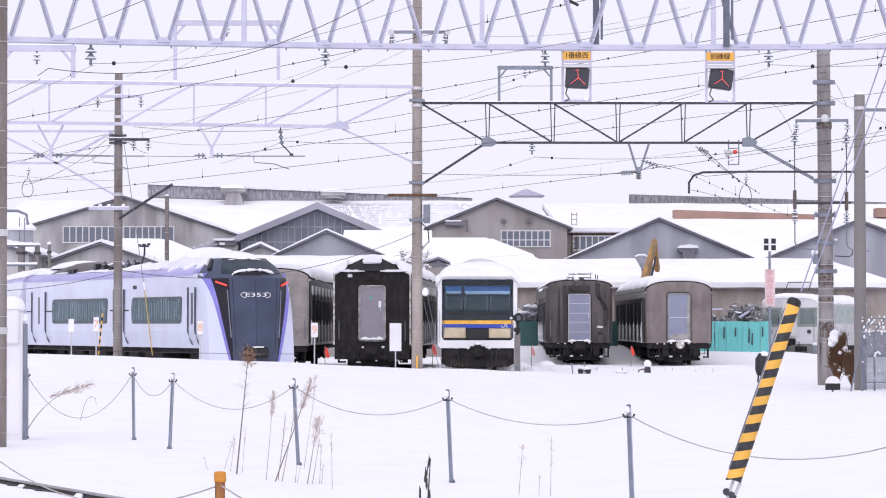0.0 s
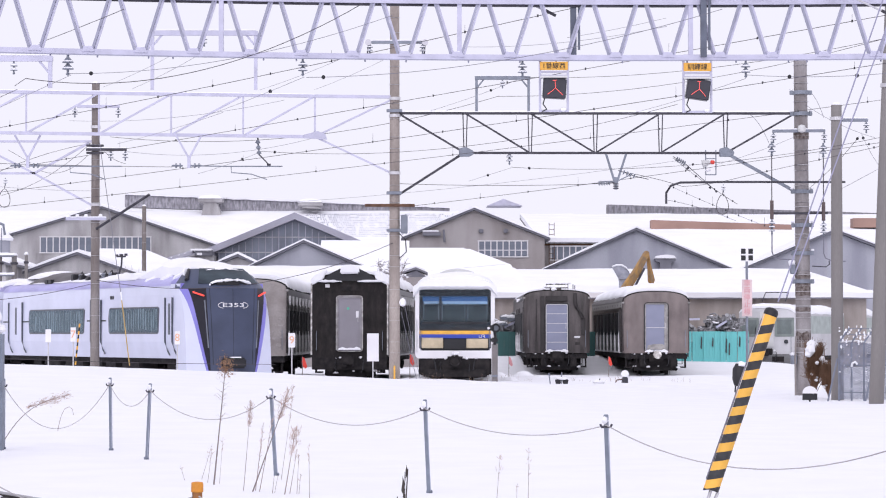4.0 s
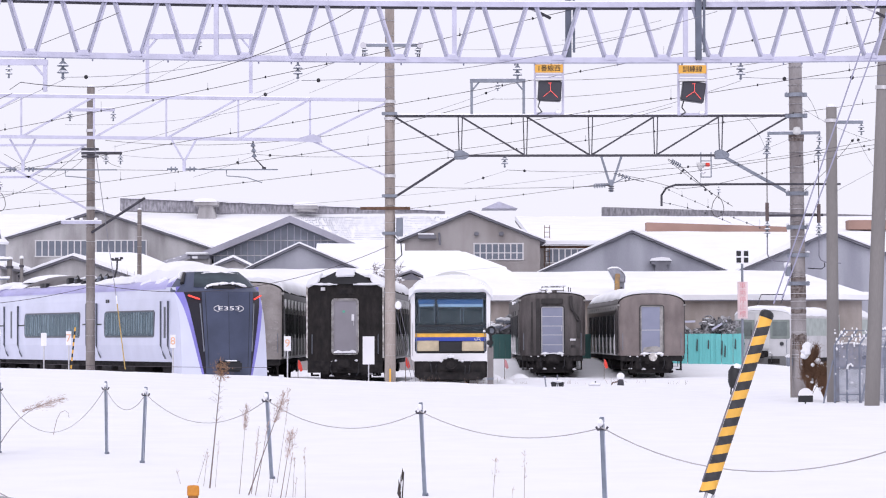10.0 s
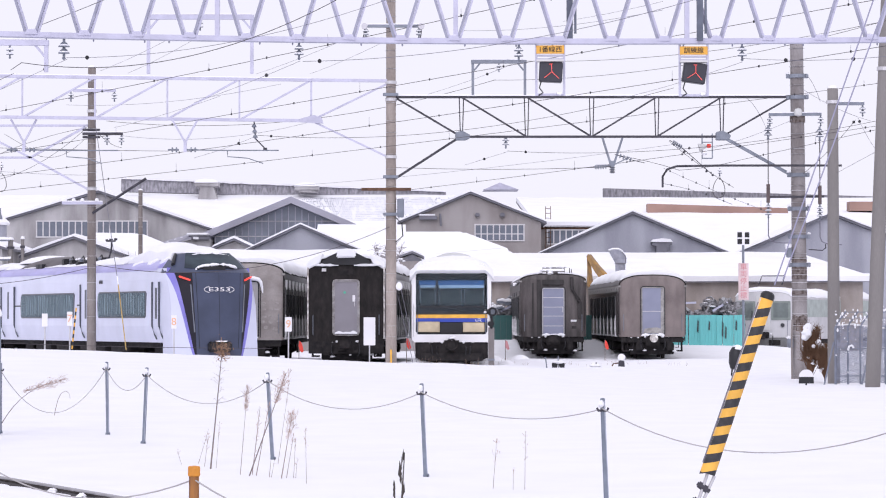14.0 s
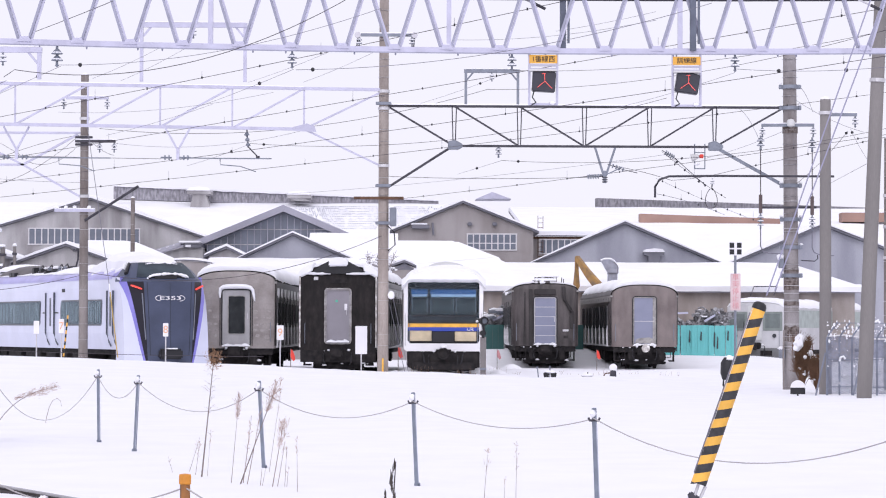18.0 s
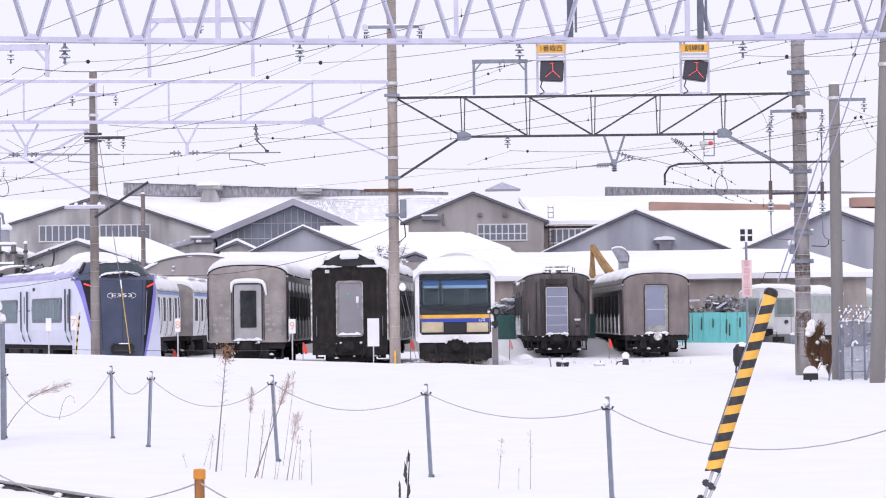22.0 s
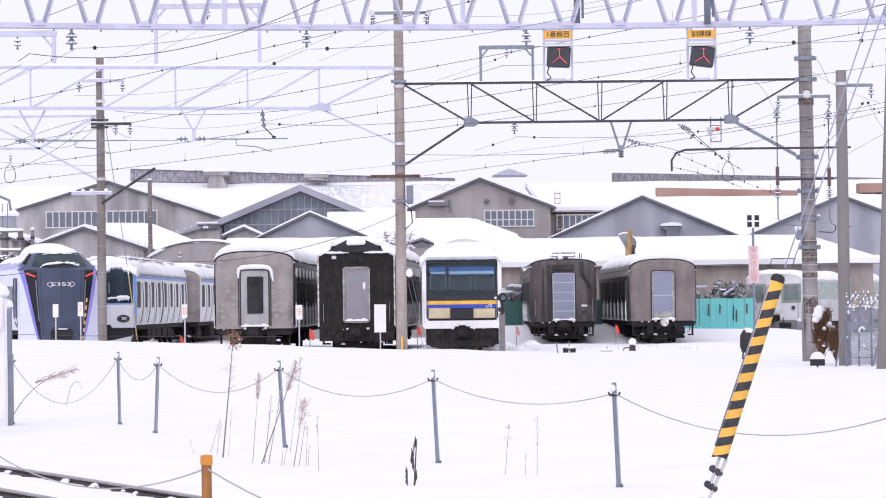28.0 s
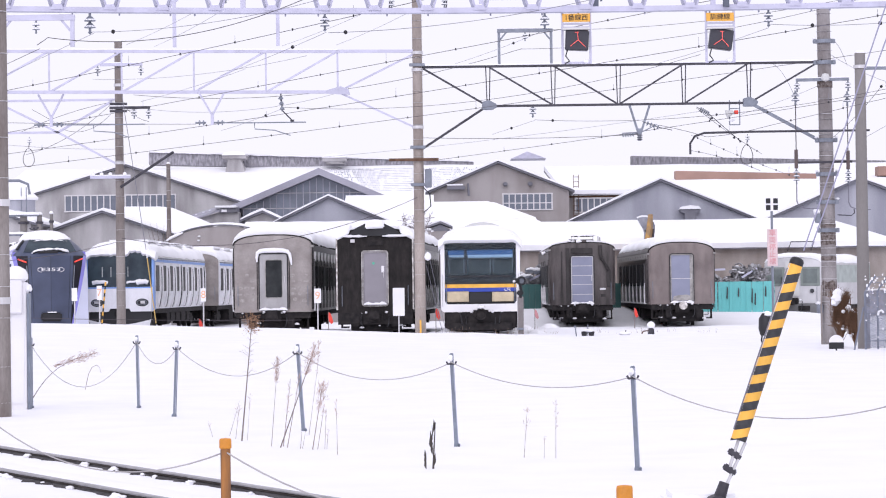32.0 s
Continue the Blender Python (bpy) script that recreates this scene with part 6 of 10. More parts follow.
def crossarm(pole_ob, z, x0, x1, material, y=-0.2, snow=True, ins=()):
    base = pole_ob.location.z
    a = part("crossarm", Shape().beam((x0, y, z - base), (x1, y, z - base), 0.09), material, pole_ob)
    if snow:
        part("arm_snow", Shape().box(x0, x1, y - 0.04, y + 0.04, z - base + 0.045, z - base + 0.085), ROOFSNOW, a, bevel=0.01)
    for x in ins:
        insulator(a, (x, y, z - base - 0.03), 2, 0.75)


crossarm(LEFTP, 9.65, -0.62, 0.85, LAVENDER, ins=(-0.7, 0.8))
crossarm(LEFTP, 8.15, -0.3, 1.1, DARKSTEEL, ins=(0.55, 1.05))
crossarm(LEFTP, 5.75, -1.0, 0.4, LAVENDER)
crossarm(MID, 11.15, -0.75, 0.95, GREYSTEEL, ins=(-0.8, 0.9))
for x in (-0.85, 0.98):
    part("end_disc", Shape().tube([(x, -0.26, 11.15), (x, -0.14, 11.15)], 0.1, 12), PORCELAIN, MID, "snowy round end insulator")
    part("drop", Shape().tube([(x, -0.2, 11.05), (x - 0.03, -0.2, 10.75)], 0.02, 6), DARKSTEEL, MID)
crossarm(MID, 5.9, -0.95, 0.65, RUST, snow=False)
crossarm(RIGHT, 8.3, -0.95, 0.75, GREYSTEEL, ins=(-0.92, 0.72))
crossarm(RIGHT2, 8.2, -0.1, 0.95, GREYSTEEL, y=0.0, ins=(0.9,))
part("lamp", Shape().turned([(0.02, -0.12), (0.12, -0.08), (0.14, 0.02), (0.1, 0.12), (0.02, 0.15)], (-0.02, -0.33, 8.4 + 0.5 - 0.05), 10), OFFWHITE, RIGHT, "round snow-covered lamp", smooth=True)
part("strut", Shape().tube([(0.05, -0.2, 5.0 + 0.2), (1.9, -0.2, 6.6 - 0.2)], 0.05, 6), DARKSTEEL, LEFTP, "dark diagonal strut")
part("equipment_box", Shape().box(0.2, 0.42, -0.2, 0.1, 5.0, 5.6), GREYSTEEL, MID, bevel=0.02)
part("cable_loop", Shape().tube([(0.15, -0.15, 5.0), (0.35, -0.15, 4.8), (0.38, -0.15, 4.4), (0.15, -0.15, 4.2)], 0.02, 6), BLACK, MID)
part("snow_ball_lamp", Shape().turned([(0.02, -0.1), (0.09, -0.06), (0.115, 0.03), (0.085, 0.12), (0.02, 0.17)], (0.26, -0.2, 2.75), 10), ROOFSNOW, MID, "snow-capped fitting", smooth=True)
part("guard", Shape().tube([(0.0, -0.19, 0.3), (0.0, -0.19, 0.75)], 0.03, 6), YELLOW, MID)
# bent arm on the right
BENT = thing("cable_bracket", pose(9.73, 89.5, 5.94), "dark bent feeder arm carried by the stout pole", "bracket")
part("arm", Shape().tube([(-1.85, 0, 0.0), (-1.85, 0, 0.35), (-1.7, 0, 0.58), (-1.4, 0, 0.68), (0.0, 0, 0.7), (2.6, 0, 0.7), (3.9, 0, 0.7)], 0.036, 8), DARKSTEEL, BENT, smooth=True)
for x, z in ((11.28, 7.95), (12.94, 7.9)):
    t = thing("feeder_drop", pose(x, 89.6, z), "hanging feeder cable with stacked insulators", "insulator", "feeder drops")
    insulator(t, (0, 0, 0), 2, 1.0)
    part("cable", Shape().tube([(0, 0, -0.4), (0, 0, -1.4), (0, 0, -2.4)], 0.016, 6), WIRE, t)
    part("connector", Shape().tube([(0, 0, -1.9), (0, 0, -2.5)], 0.06, 8), BROWNPORC, t)
    insulator(t, (0, 0, -2.5), 3, 0.8)
    part("cable", Shape().tube([(0, 0, -3.0), (0, 0, -3.55), (0.06, 0, -3.7), (0.25, 0, -3.78), (0.7, 0, -3.8)], 0.02, 6), PALEWIRE, t)


# route signals with yellow name plates
def route_signal(x, words, tilt, z=6.55):
    t = thing("route_signal", pose(x, 59 + 0.0745 * (x + 13.235), z), "route indicator with red light strokes under a yellow name plate", "railway signal", "route indicators")
    for a in (-0.3, 0.3):
        part("post", Shape().beam((a, 0, 0), (a, 0, 1.25), 0.05), LAVENDER, t)
    part("bracket", Shape().box(-0.3, 0.3, -0.05, 0.35, 1.2, 1.26), LAVENDER, t)
    for zz in (0.02, 0.78, 0.86):
        part("rail", Shape().beam((-0.3, 0, zz), (0.3, 0, zz), 0.045), LAVENDER, t)
    b = part("indicator", Shape().box(-0.25, 0.25, -0.16, 0.1, -0.22, 0.22), INDICATOR, t, "black indicator box", bevel=0.02)
    b.matrix_basis = pose(0.01, 0, 0.5, 0, tilt, 0)
    part("hood", Shape().box(-0.3, 0.28, -0.24, 0.05, 0.72, 0.76), OFFWHITE, t, "snowed hood")
    y = -0.166
    for p, q in (((0.0, 0.66), (0.02, 0.5)), ((0.02, 0.5), (-0.14, 0.36)), ((0.02, 0.5), (0.18, 0.36)), ((-0.05, 0.66), (0.03, 0.67))):
        part("light_bar", Shape().beam((p[0], y, p[1] - 0.5), (q[0], y, q[1] - 0.5), 0.03, 0.01), SIGNALRED, b, "red light stroke")
    plate = part("name_plate", Shape().box(-0.3, 0.3, -0.05, -0.02, 0.9, 1.08), SIGNYELLOW, t, "yellow name plate", bevel=0.006)
    lettering("plate_words", words, 0.145, BLACK, plate, (0, -0.053, 0.985))
    part("cable", Shape().tube([(-0.2, -0.1, 0.3), (-0.24, -0.1, 0.16), (-0.16, -0.1, 0.05), (-0.26, 0, 0.0)], 0.015, 5), BLACK, t)
    part("snow_tuft", Shape().lump((0.2, -0.05, 0.05), 0.07, random.Random(5)), ROOFSNOW, t, smooth=True)


INDICATOR = mat("indicator_face", (0.045, 0.045, 0.06), 0.4, var=0.2)
SIGNALRED = lamp_mat("red_light_stroke", (0.9, 0.12, 0.11), 0.55)
SIGNYELLOW = mat("sign_yellow", (0.80, 0.42, 0.07), 0.5, var=0.1)
route_signal(2.88, "1\u756a\u7dda\u897f", 3)
route_signal(6.0, "\u8a13\u7df4\u7dda", 8)


def strain_chain(label, a, b, n, tail, links=()):
    """Strain insulator discs along a line from a to b, with thin wire on to the tail and loose links."""
    t = thing("strain_insulator", pose(0, 88, 0), label, "insulator", "strain insulators")
    A, B = Vector((a[0], 0, a[1])), Vector((b[0], 0, b[1]))
    d = (B - A).normalized()
    part("rod", Shape().tube([A, B, Vector((tail[0], 0, tail[1]))], 0.012, 5), DARKSTEEL, t)
    for i in range(n):
        c = A.lerp(B, 0.35 + 0.62 * i / (n - 1))
        part("disc", Shape().tube([c - d * 0.022, c, c + d * 0.022], 0.085, 10, 0.05), GREYSTEEL, t, smooth=True)
        part("disc_snow", Shape().lump(tuple(c + Vector((0, -0.02, 0.07))), 0.03, random.Random(i), 0.6, 7), ROOFSNOW, t, smooth=True)
    for x, z in links:
        part("link", Shape().lump((x, 0, z), 0.04, random.Random(int(x * 50)), 1.0, 8), DARKSTEEL, t, smooth=True)


strain_chain("strain insulator beside the hanging bracket", (6.12, 6.54), (5.62, 6.51), 5, (5.26, 6.49))
strain_chain("strain insulator slanting from the hanging bracket", (6.24, 6.92), (6.75, 6.74), 4, (7.19, 6.64))
strain_chain("strain insulator slanting from the dark beam", (7.96, 7.36), (8.34, 7.14), 5, (9.33, 6.26), ((8.44, 7.0), (8.68, 6.74), (9.13, 6.38), (9.33, 6.26), (8.59, 7.11)))


# wires: (x, y, z) of both ends, sag, thickness
def wire(a, b, sag, r, material, beads=0, label="dark overhead line wire", balls=()):
    a, b = Vector(a), Vector(b)
    n = 22
    pts = [a.lerp(b, i / n) - Vector((0, 0, sag * 4 * (i / n) * (1 - i / n))) for i in range(n + 1)]
    t = thing("overhead_wire", Matrix(), label, "wire", "overhead wires")
    part("strand", Shape().tube(pts, r * 0.63, 5), material, t)
    for k in range(beads):
        f = (k + 0.5) / beads
        c = a.lerp(b, f) - Vector((0, 0, sag * 4 * f * (1 - f)))
        part("clamp", Shape().box(c.x - 0.018, c.x + 0.018, c.y - 0.025, c.y + 0.025, c.z - 0.025, c.z + 0.035), BLACK, t)
        if k % 2:
            part("dropper", Shape().tube([c, c + Vector((0, 0, 0.12 + 0.05 * (k % 4)))], 0.0045, 4), PALEWIRE, t)
    for f in balls:
        c = a.lerp(b, f) - Vector((0, 0, sag * 4 * f * (1 - f)))
        part("strain_ball", Shape().turned([(0.01, -0.045), (0.036, -0.028), (0.046, 0), (0.036, 0.028), (0.01, 0.045)], c, 9), BLACK, t, "black round strain insulator", smooth=True)


wire((-9.00, 66, 8.64), (-5.95, 56, 8.27), 0.01, 0.013, WIRE)
wire((-8.38, 59.3, 7.18), (-1.16, 57, 8.52), 0.65, 0.013, WIRE)
wire((-8.64, 59.5, 7.04), (-8.38, 59.3, 7.18), 0.00, 0.012, WIRE)
wire((-7.53, 60, 7.35), (-0.57, 56, 8.15), 0.30, 0.009, PALEWIRE, balls=(0.07,))
wire((-14.32, 84, 7.65), (3.46, 62, 9.02), 0.09, 0.013, WIRE, 11)
wire((-13.32, 80, 7.96), (-11.25, 78, 8.59), 0.00, 0.013, WIRE)
wire((-11.88, 75, 7.57), (-7.50, 60, 7.32), 0.00, 0.009, PALEWIRE, balls=(0.8,))
wire((-17.05, 100, 6.59), (12.11, 70, 8.63), 0.15, 0.013, WIRE, 14)
wire((-15.34, 90, 5.65), (15.22, 88, 9.24), 0.11, 0.012, WIRE, 14)
wire((-16.71, 98, 7.18), (11.41, 66, 9.38), 0.05, 0.013, WIRE, 14)
wire((-10.76, 97, 8.61), (2.54, 90, 9.44), 0.66, 0.013, WIRE)
wire((-2.45, 60, 7.27), (5.85, 54, 8.05), 0.31, 0.01, PALEWIRE, balls=(0.045,))
wire((-6.37, 80, 7.93), (-2.50, 60, 7.28), 0.03, 0.009, PALEWIRE, balls=(0.74,))
wire((-5.11, 90, 7.65), (7.37, 80, 8.35), 0.55, 0.011, WIRE, balls=(0.035,))
wire((-7.32, 92, 7.04), (-5.11, 90, 7.65), 0.04, 0.009, PALEWIRE, balls=(0.7,))
wire((-14.55, 89.6, 7.26), (-7.95, 89.6, 7.12), 0.02, 0.013, WIRE)
wire((3.24, 90, 10.05), (12.11, 70, 9.28), 0.34, 0.011, WIRE)
wire((-0.08, 95, 9.24), (3.24, 90, 10.01), 0.06, 0.009, PALEWIRE, balls=(0.72,))
wire((7.05, 60.5, 7.38), (10.03, 58, 7.21), 0.07, 0.009, PALEWIRE, balls=(0.29, 0.72,))
wire((5.92, 80, 8.06), (7.06, 60.5, 7.30), 0.04, 0.009, PALEWIRE)
wire((2.47, 90, 9.43), (12.45, 72, 9.52), 0.43, 0.011, WIRE)
wire((-0.71, 90, 6.61), (6.29, 90, 6.63), 0.07, 0.013, WIRE)
wire((2.93, 90, 7.14), (14.17, 82, 7.68), 0.42, 0.011, WIRE, balls=(0.05,))
wire((1.63, 94, 6.91), (2.93, 90, 7.12), 0.00, 0.009, PALEWIRE, balls=(0.46,))
wire((-0.28, 100, 6.35), (13.83, 80, 7.35), 0.07, 0.012, WIRE, 9)
wire((8.14, 90, 7.45), (10.44, 92, 6.05), 0.06, 0.012, WIRE, 7)
wire((6.45, 90, 7.00), (8.45, 90, 6.52), -0.04, 0.013, WIRE)
wire((9.67, 84, 6.49), (13.48, 78, 7.15), 0.00, 0.011, WIRE, 3)
wire((8.45, 90, 6.52), (9.67, 84, 6.49), 0.05, 0.012, WIRE)
wire((12.18, 88, 6.30), (13.21, 84, 7.71), 0.10, 0.012, WIRE, balls=(0.97,))
wire((-10.17, 88, 3.46), (-0.83, 89.86, 4.71), 0.75, 0.015, WIRE)
wire((-14.66, 86, 2.73), (-11.35, 97, 3.52), 0.15, 0.015, WIRE)
wire((-13.36, 89.5, 0.98), (-4.63, 89.5, 0.80), 0.04, 0.013, WIRE)
wire((-14.78, 97, 7.32), (-11.44, 97, 8.38), -0.12, 0.012, WIRE)
wire((-14.52, 97, 6.58), (-11.45, 97, 8.38), 0.27, 0.012, WIRE)
wire((-13.25, 97, 7.46), (-11.55, 97, 7.95), 0.31, 0.011, WIRE)
wire((-15.69, 97, 6.98), (-11.23, 97, 6.73), 0.06, 0.009, PALEWIRE)
wire((-11.15, 97, 8.30), (-10.23, 97, 7.68), 0.12, 0.011, WIRE)
wire((-1.75, 60, 9.17), (10.38, 60, 9.15), 0.02, 0.013, WIRE)
wire((10.25, 90, 8.89), (11.38, 90, 7.59), -0.44, 0.011, PALEWIRE)
wire((12.38, 90, 9.65), (13.02, 90, 8.74), -0.25, 0.012, PALEWIRE)
wire((12.38, 90, 9.19), (13.68, 84, 7.68), 0.11, 0.01, PALEWIRE)
wire((-9.69, 92, 7.77), (-3.11, 90, 8.17), 0.33, 0.009, PALEWIRE)
wire((-9.97, 92, 8.03), (-5.93, 84, 8.43), 0.05, 0.009, PALEWIRE)
wire((-12.17, 97, 9.17), (-4.09, 84, 8.80), 0.22, 0.009, PALEWIRE)
wire((-7.37, 120, 7.32), (8.94, 95, 7.69), 0.17, 0.009, PALEWIRE)
wire((-7.94, 70, 7.95), (-5.35, 60, 7.74), 0.03, 0.007, PALEWIRE)
wire((-7.23, 70, 7.90), (-4.84, 60, 7.71), 0.03, 0.007, PALEWIRE)
wire((-2.86, 75, 8.32), (-0.81, 62, 7.85), 0.03, 0.007, PALEWIRE)
wire((-4.33, 75, 8.31), (-1.76, 62, 7.87), 0.03, 0.007, PALEWIRE)
wire((1.21, 75, 9.48), (5.74, 65, 8.93), 0.14, 0.008, PALEWIRE)
wire((3.94, 75, 9.73), (6.00, 68, 9.47), 0.03, 0.008, PALEWIRE)
wire((7.92, 89.6, 6.56), (11.30, 90, 5.18), 0.04, 0.009, PALEWIRE, 8)
wire((9.55, 90, 7.23), (11.30, 84, 7.71), 0.05, 0.009, PALEWIRE)
wire((12.65, 84, 6.12), (12.54, 76, 6.29), 0.00, 0.01, PALEWIRE)
wire((13.29, 84, 7.77), (12.81, 78, 6.49), 0.05, 0.01, PALEWIRE, balls=(0.1,))
wire((7.92, 90, 6.09), (10.17, 90, 5.41), -0.07, 0.012, PALEWIRE, 4)
wire((-14.29, 97, 8.15), (-13.36, 96, 7.63), 0.00, 0.012, WIRE)

part("upright", Shape().beam((-3.4, 0, 8.12), (-3.4, 0, 9.42), 0.06), LAVENDER, PALEX)
part("joint_plate", Shape().prism([(-3.75, 8.06), (-3.0, 8.02), (-3.05, 8.2), (-3.3, 8.3), (-3.75, 8.18)], -0.11, -0.085), LAVENDER, PALEX)
# upright bars at both ends of the dark beam
for x in (1.44, 9.84):
    for g in (-1, 1):
        part("upright", Shape().beam((x + g * 0.035, 0, 7.62), (x + g * 0.07, 0, 8.88), 0.035), DARKSTEEL, DARKX)

for x, y, z, up in ((9.74, 90, 5.94, 0.55), (-14.42, 97, 6.48, 0.6)):
    t = thing("feeder_loop", pose(x, y, z), "small wire loop hanging from the overhead line", "wire loop", "feeder loops")
    part("loop", Shape().tube([(0.15 * math.sin(a) * (1.25 - 0.35 * math.cos(a)), 0, 0.32 * math.cos(a)) for a in (radians(15 + 330 * i / 20) for i in range(21))], 0.012, 5), WIRE, t)
    part("stem", Shape().tube([(0, 0, 0.3), (0.03, 0, up)], 0.012, 5), WIRE, t)
    insulator(t, (0.03, 0, up + 0.1), 2, 0.55)

# fittings on the stout pole
TARSTAIN = mat("dark_brown_wrap", (0.07, 0.05, 0.045), 0.9, var=0.6, scale=9, col2=(0.22, 0.19, 0.18), bump=0.3)
rnd = random.Random(21)
for zf in (9.55, 8.87, 6.36, 5.27, 4.37, 3.46):
    r = 0.235
    f = part("collar", Shape().turned([(r, 0), (r * 1.2, 0.0), (r * 1.2, 0.12), (r, 0.12)], (0, 0, zf + 0.44), 16), GREYSTEEL, RIGHT, "bolted steel collar")
    for sx in (-1, 1):
        part("collar_lug", Shape().box(min(sx * 0.25, sx * 0.36), max(sx * 0.25, sx * 0.36), -0.1, 0.0, zf + 0.43, zf + 0.57), GREYSTEEL, f, bevel=0.015)
        if rnd.random() < 0.7:
            part("fitting_snow", Shape().lump((sx * 0.32, -0.06, zf + 0.6), 0.06, rnd), ROOFSNOW, f, smooth=True)
for zf, h in ((3.56, 0.14), (3.0, 0.42), (2.5, 0.12), (1.35, 0.5), (8.05, 0.25)):
    part("dark_wrap", Shape().loft([[(0.247 * math.sin(a), -0.247 * math.cos(a), zf + 0.5 + e * (0.95 + 0.06 * math.sin(5 * a)) + (1 - e) * 0.012 * math.sin(4 * a)) for a in (radians(-100 + 20 * i) for i in range(11))] for e in (0.0, h)], closed=False), TARSTAIN, RIGHT, "dark brown stained wrap")
for zf in (7.2, 5.85, 4.97, 3.66, 3.13, 2.88, 2.66, 2.44, 1.89, 1.5, 1.17):
    part("wire_tie", Shape().turned([(0.235, 0), (0.256, 0.003), (0.256, 0.016), (0.235, 0.02)], (0, 0, zf + 0.5), 14), ALU, RIGHT, "pale wire tie")
part("side_bracket", Shape().tube([(0.3, -0.1, 4.45), (0.75, -0.1, 4.42), (0.85, -0.1, 4.5), (0.84, -0.1, 4.62)], 0.02, 6), DARKSTEEL, RIGHT)
part("snow_lump", Shape().lump((-0.36, -0.1, 4.55), 0.12, rnd, 1.0), ROOFSNOW, RIGHT, smooth=True)
part("bell_box", Shape().box(-0.42, -0.24, -0.2, 0.05, 1.3, 1.6), GREYSTEEL, RIGHT, bevel=0.02)
part("snow_lump", Shape().lump((-0.36, -0.1, 1.62), 0.1, rnd, 0.7), ROOFSNOW, RIGHT, smooth=True)
part("junction_box", Shape().box(-0.42, -0.26, -0.25, 0.0, 4.2, 4.5), GREYSTEEL, RIGHT, bevel=0.02)
part("pipe", Shape().tube([(-0.3, -0.2, 0.3), (-0.3, -0.2, 1.4), (-0.27, -0.2, 2.2)], 0.03, 7), CONCRETE, RIGHT)
part("feeder_arm", Shape().beam((-1.0, -0.2, 6.15), (0.8, -0.2, 6.15), 0.07), DARKSTEEL, RIGHT)
for zf in (8.95, 6.3, 5.1):
    part("fitting", Shape().box(-0.26, 0.24, -0.24, -0.12, zf - 0.05, zf + 0.05), GREYSTEEL, MID, bevel=0.012)
for zf in (8.3, 8.05):
    part("fitting", Shape().box(-0.3, 0.3, -0.22, -0.12, zf - 0.25, zf - 0.17), DARKSTEEL, LEFTP, bevel=0.012)
for k, (x, z) in enumerate(((-0.9, 5.9), (-0.6, 5.9), (-0.3, 5.9), (0.2, 5.9))):
    part("arm_knob", Shape().turned([(0.02, 0), (0.07, 0.02), (0.06, 0.1), (0.02, 0.12)], (x, -0.2, z - 0.2 - 0.1), 8), ROOFSNOW, LEFTP, smooth=True)


# ---- sheds and workshops behind the yard ----
CEMENT = mat("cement_board", (0.5, 0.488, 0.5), 0.85, var=0.4, scale=0.8, col2=(0.27, 0.258, 0.265), bump=0.15, streak=5)
CEMENTBLUE = mat("blue_grey_sheet", (0.39, 0.395, 0.45), 0.75, var=0.3, scale=0.7, col2=(0.27, 0.275, 0.325), bump=0.1, streak=6)
TIN = mat("dark_tin", (0.20, 0.20, 0.235), 0.6, 0.2, var=0.25, scale=1, bump=0.1)
OLDGLASS = mat("dusty_glass", (0.18, 0.20, 0.25), 0.25, var=0.35, scale=0.8, bump=0.03)
BRICKBAND = mat("rusty_red_sheet", (0.36, 0.23, 0.19), 0.8, var=0.25, scale=0.4)
RAKE = mat("lilac_grey_rake", (0.36, 0.355, 0.42), 0.7, var=0.2, scale=0.5, streak=3)
PEELED = mat("peeling_monitor_wall", (0.17, 0.165, 0.185), 0.8, var=0.6, scale=5.5, col2=(0.38, 0.37, 0.41), bump=0.2, streak=3)
DUN = mat("dun_wall", (0.37, 0.345, 0.345), 0.85, var=0.35, scale=0.6, col2=(0.25, 0.225, 0.22), bump=0.15, streak=3)


